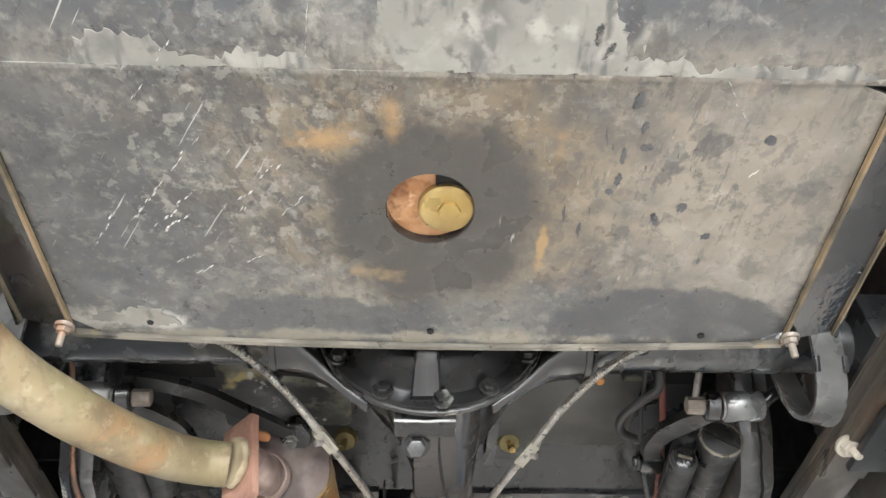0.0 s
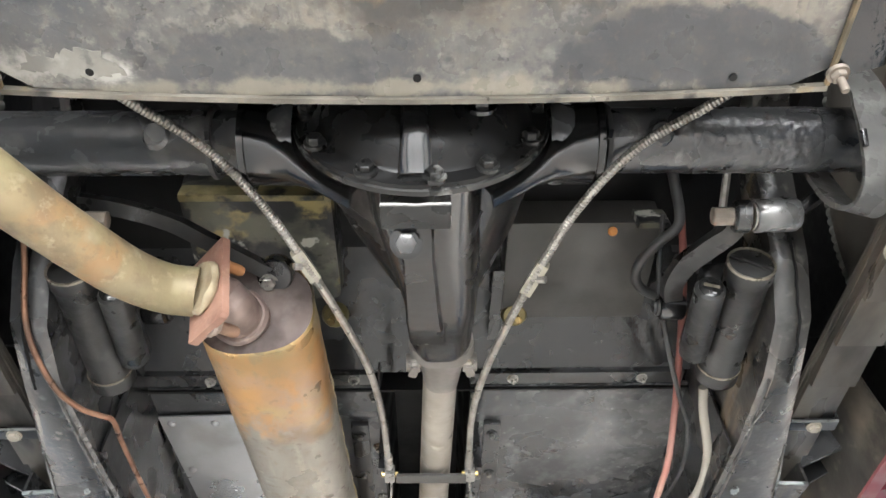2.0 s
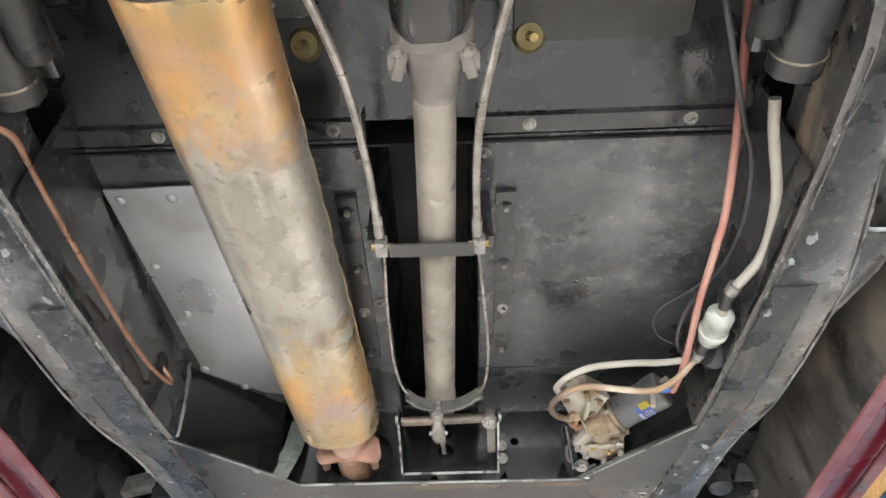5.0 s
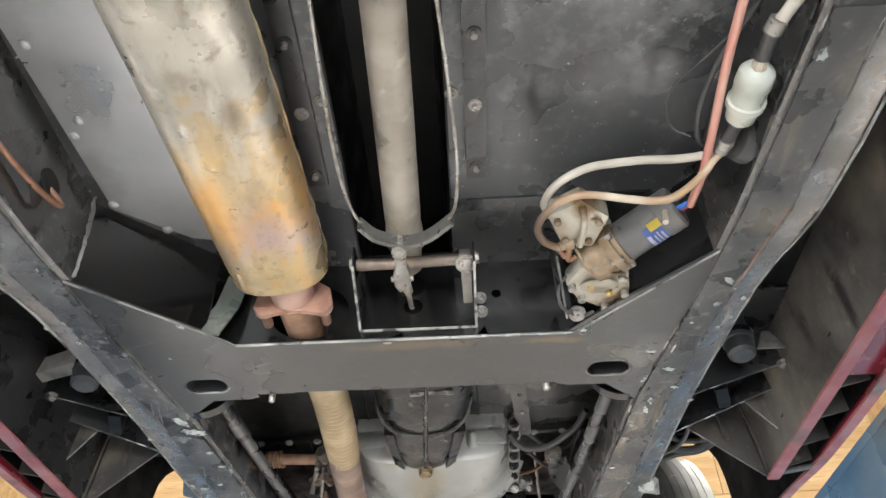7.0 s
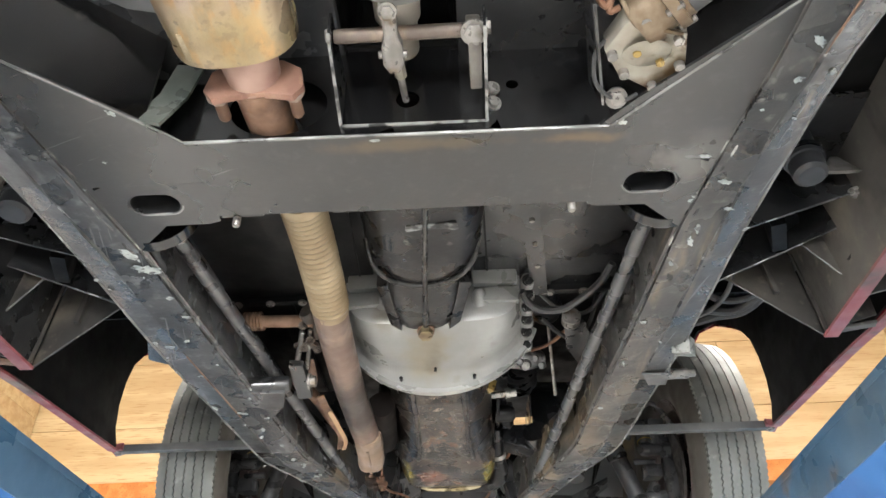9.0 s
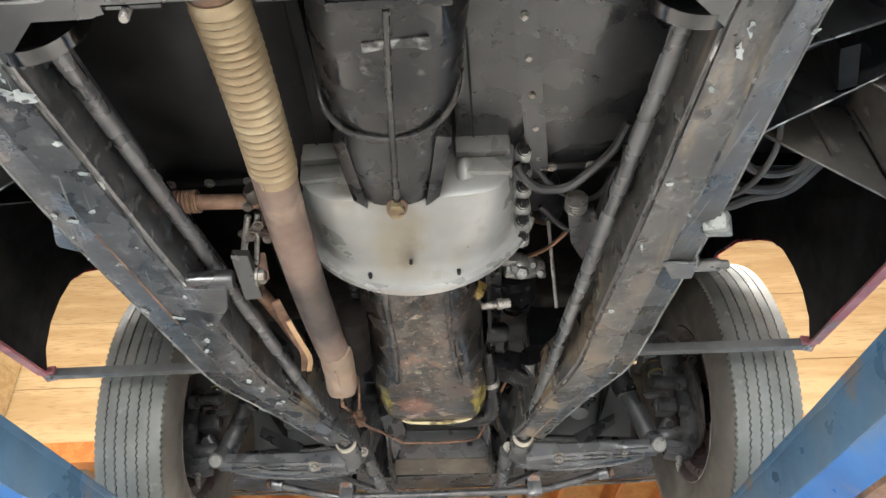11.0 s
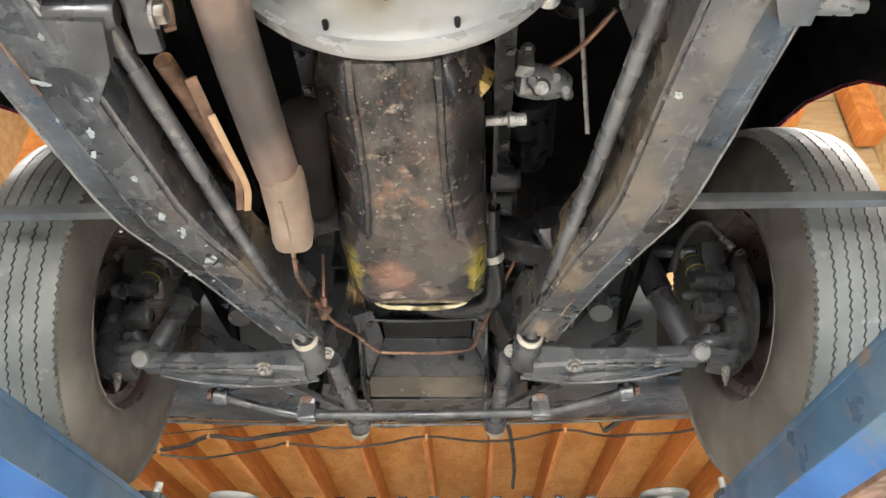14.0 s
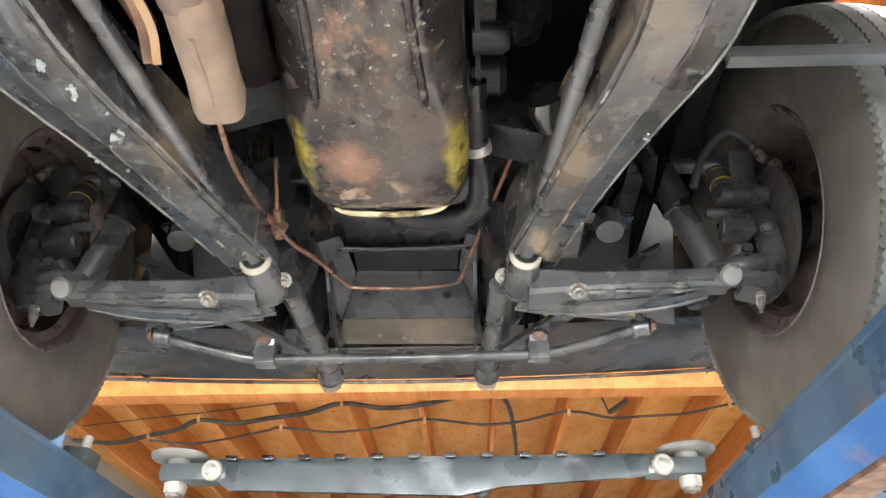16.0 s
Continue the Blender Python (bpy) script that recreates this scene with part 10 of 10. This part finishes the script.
# ---- body shell ----
ARCH = [(2.912, 1.808), (2.885, 1.845), (2.875, 1.90), (2.882, 1.96), (2.903, 2.02), (2.945, 2.07), (3.0, 2.112), (3.12, 2.188), (3.26, 2.245), (3.42, 2.255), (3.58, 2.22), (3.71, 2.13), (3.80, 2.04), (3.86, 1.97)]
for s in (-1, 1):
    sill = thing("car_fender", (s * 0.74, 2.1, 1.735), "maroon car fender and sill, dusty inside, with wheel arch", "car fender", "car fenders")
    outline = [(0.98, 1.735), (2.16, 1.741)] + ARCH + [(4.22, 1.97), (4.26, 2.25), (4.0, 2.44), (0.98, 2.46)]
    part("outer_skin", prism([(s * 0.757, y, z) for y, z in outline], (s * 0.003, 0, 0)), MAROON, sill)
    part("inner_skin", prism([(s * 0.752, y, z) for y, z in [(0.965, 1.765), (2.02, 1.765), (2.40, 1.77)] + [(y - 0.004, z + 0.004) for y, z in ARCH] + [(4.20, 1.975), (4.2, 2.25), (4.0, 2.45), (0.965, 2.465)]], (s * 0.004, 0, 0)), MATT, sill)
    # unseen side sheet added to close off light and view at the rear
    part("rear_liner", prism([(s * 0.80, -0.78, 1.86), (s * 0.80, 0.36, 1.80), (s * 0.80, 0.42, 1.98), (s * 0.80, 1.06, 1.98), (s * 0.80, 1.06, 2.46), (s * 0.80, -0.78, 2.46)], (s * 0.004, 0, 0)), MATT, sill)
    part("edge_lip", band([(s * 0.745, 0.98, 1.733), (s * 0.745, 2.16, 1.738), (s * 0.752, 2.50, 1.768), (s * 0.757, 2.905, 1.805)], 0.020, 0.005, 4, up=(0, 0, 1)), LIPPAINT, sill, "faded maroon edge lip")
    part("sill_floor", box((s * 0.70, 1.53, 1.752), (0.09, 1.0, 0.004), bev=0), MAROON, sill, "maroon sill underside")
    lip = part("inner_lip", band([(s * 0.655, 1.15, 1.722), (s * 0.655, 1.7, 1.722), (s * 0.655, 2.345, 1.724)], 0.022, 0.005, up=(0, 0, 1)), LIPPAINT, sill)
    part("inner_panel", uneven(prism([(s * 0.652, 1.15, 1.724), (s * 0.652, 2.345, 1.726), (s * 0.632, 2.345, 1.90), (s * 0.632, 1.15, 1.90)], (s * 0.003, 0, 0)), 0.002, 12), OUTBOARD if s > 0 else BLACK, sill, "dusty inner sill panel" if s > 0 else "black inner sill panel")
    for y in (1.5, 1.95, 2.2):
        part("panel_hole", turned((s * 0.6480, y, 1.78), (s * 0.6465, y, 1.78), [(0, 0.008), (1, 0.008)], 12), bpy.data.materials["painted_hole_shade"], sill)
    part("sill_end", prism([(s * 0.645, 2.335, 1.73), (s * 0.74, 2.345, 1.76), (s * 0.74, 2.345, 1.85), (s * 0.632, 2.335, 1.88)], (0, 0.004, 0)), OUTBOARD, sill, "dusty sill end plate")
    part("end_flange", box((s * 0.70, 2.352, 1.742), (0.085, 0.016, 0.005), (0, s * -10, s * 4), 0.001), RUSTY if s < 0 else OUTBOARD, sill)
    for k in range(3):
        y = 2.06 + 0.1 * k
        part("sill_rib", prism([(s * 0.66, y, 1.74), (s * 0.745, y, 1.76), (s * 0.745, y, 1.90), (s * 0.65, y, 1.90)], (0, 0.004, 0)), OUTBOARD, sill)
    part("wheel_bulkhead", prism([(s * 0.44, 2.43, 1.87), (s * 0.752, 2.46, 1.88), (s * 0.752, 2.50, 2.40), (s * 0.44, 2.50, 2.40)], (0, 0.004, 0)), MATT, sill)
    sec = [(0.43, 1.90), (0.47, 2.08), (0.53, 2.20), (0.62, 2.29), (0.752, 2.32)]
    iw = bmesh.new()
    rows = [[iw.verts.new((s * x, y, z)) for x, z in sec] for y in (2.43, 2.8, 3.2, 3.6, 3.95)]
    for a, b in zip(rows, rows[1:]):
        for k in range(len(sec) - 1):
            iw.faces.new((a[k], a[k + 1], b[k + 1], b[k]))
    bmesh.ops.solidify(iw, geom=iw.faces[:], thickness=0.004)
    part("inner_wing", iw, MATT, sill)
    part("brace_bar", box((s * 0.585, 2.918, 1.812), (0.33, 0.018, 0.018), (0, 0, s * 0.5), 0.003), surface("grey_brace", (0.10, 0.10, 0.098), (0.15, 0.148, 0.14), 0.5, 0.2, 14), sill, "grey steel brace bar")
    tip = part("brace_foot", prism([(s * 0.735, 2.90, 1.806), (s * 0.762, 2.905, 1.803), (s * 0.765, 2.94, 1.803), (s * 0.74, 2.935, 1.806)], (0, 0, 0.016), 0.002), LIPPAINT, sill)
    part("foot_bolt", hexbolt((s * 0.75, 2.92, 1.804), (0, 0, -1), 0.007, 0.005), ZINC, tip)
# unseen bonnet slab, added so that the engine bay stays dark
bonnet = thing("bonnet_underside", (0, 3.2, 2.43), "unseen black ribbed bonnet slab, added to keep the engine bay dark", "bonnet")
part("panel", box((0, 3.2, 2.44), (1.51, 2.1, 0.02), bev=0.005), MATT, bonnet)
for x in (-0.5, -0.17, 0.17, 0.5):
    part("rib", box((x, 3.2, 2.418), (0.05, 1.9, 0.02), bev=0.008), MATT, bonnet)
# unseen sheets added to keep light out of the space above the axle
for s in (-1, 1):
    whole("boot_floor", prism([(s * 0.43, -0.70, 1.86), (s * 0.80, -0.70, 1.86), (s * 0.80, 0.44, 1.85), (s * 0.43, 0.56, 1.85)], (0, 0, 0.004)), MATT, "black sheet added beside the fuel tank to block light", "car floor", "boot floors")
# unseen slab in place of the body top, added against light leaking in
whole("body_tub", box((0, 0.68, 2.46), (1.60, 2.94, 0.02), bev=0.005), MATT, "plain dark slab for the unseen body top, keeping light out", "car body")
sb = part("step_bracket", prism([(0.378, 2.480, 1.7355), (0.424, 2.484, 1.7355), (0.424, 2.526, 1.7355), (0.398, 2.526, 1.7355)], (0, 0, 0.004), 0.001), ARMGREY, chassis, "bent grey steel bracket")
part("bracket_leg", prism([(0.424, 2.476, 1.7355), (0.424, 2.526, 1.7355), (0.424, 2.526, 1.775), (0.424, 2.470, 1.775)], (0.004, 0, 0), 0.001), ARMGREY, sb)
part("bracket_stud", turned((0.420, 2.512, 1.750), (0.482, 2.518, 1.753), [(0, 0.010), (0.78, 0.010), (0.80, 0.007), (1, 0.007)], 14), ZINC, chassis)
part("terminal_block", uneven(box((0.436, 2.400, 1.745), (0.034, 0.036, 0.030), (10, 15, -28), 0.007), 0.004, 45), surface("pale_block", (0.20, 0.22, 0.21), (0.30, 0.31, 0.29), 0.5, 0.1, 40, dust=[((0.06, 0.06, 0.055), 60, 0.52, 0.64)]), chassis, "pale alloy pipe union block")
part("terminal_block", box((-0.462, 2.40, 1.79), (0.04, 0.07, 0.03), (-10, 10, 15), 0.008), RAIL, chassis)

apron = thing("front_apron", (0, 3.85, 1.86), "grey primed front apron sheet under the radiator", "apron")
sh = bmesh.new()
prof = [(3.66, 1.845), (3.74, 1.850), (3.84, 1.858), (3.93, 1.860), (3.97, 1.866), (3.985, 1.90), (4.0, 1.98), (4.03, 2.12), (4.08, 2.3)]
cols = [-0.70, -0.5, -0.3, -0.1, 0.1, 0.3, 0.5, 0.70]
rows = [[sh.verts.new((x * 1.06, y - 0.04 * (abs(x) / 0.7) ** 2, z + 0.004 * (abs(x) / 0.7) ** 2)) for x in cols] for y, z in prof]
for a, b in zip(rows, rows[1:]):
    for k in range(len(cols) - 1):
        sh.faces.new((a[k], a[k + 1], b[k + 1], b[k]))
bmesh.ops.solidify(sh, geom=sh.faces[:], thickness=0.003)
part("sheet", sh, VALANCE, apron)
for s in (-1, 1):
    part("side_panel", prism([(s * 0.28, 3.60, 1.84), (s * 0.52, 3.63, 1.83), (s * 0.56, 3.63, 2.10), (s * 0.28, 3.60, 2.20)], (0, 0.004, 0)), surface("blue_grey_panel", (0.20, 0.215, 0.22), (0.26, 0.27, 0.27), 0.5, 0.2, 5), apron, "blue-grey inner panel")
part("radiator_tank", box((0.01, 3.80, 1.98), (0.5, 0.08, 0.24), bev=0.01), MATT, apron)
# added strip, coloured like the lit ceiling glimpsed through an apron gap
part("yellow_tape", box((0.36, 3.615, 1.846), (0.19, 0.006, 0.004), (0, 0, 2), 0.001), surface("yellow_tape", (0.42, 0.31, 0.05), (0.5, 0.38, 0.1), 0.5), apron, "yellow strip in place of ceiling wood behind a gap")
part("rolled_edge", tube([(x * 1.06, 3.972 - 0.04 * (abs(x) / 0.7) ** 2, 1.860 + 0.004 * (abs(x) / 0.7) ** 2) for x in cols], 0.005, 8, 4), VALANCE, apron)
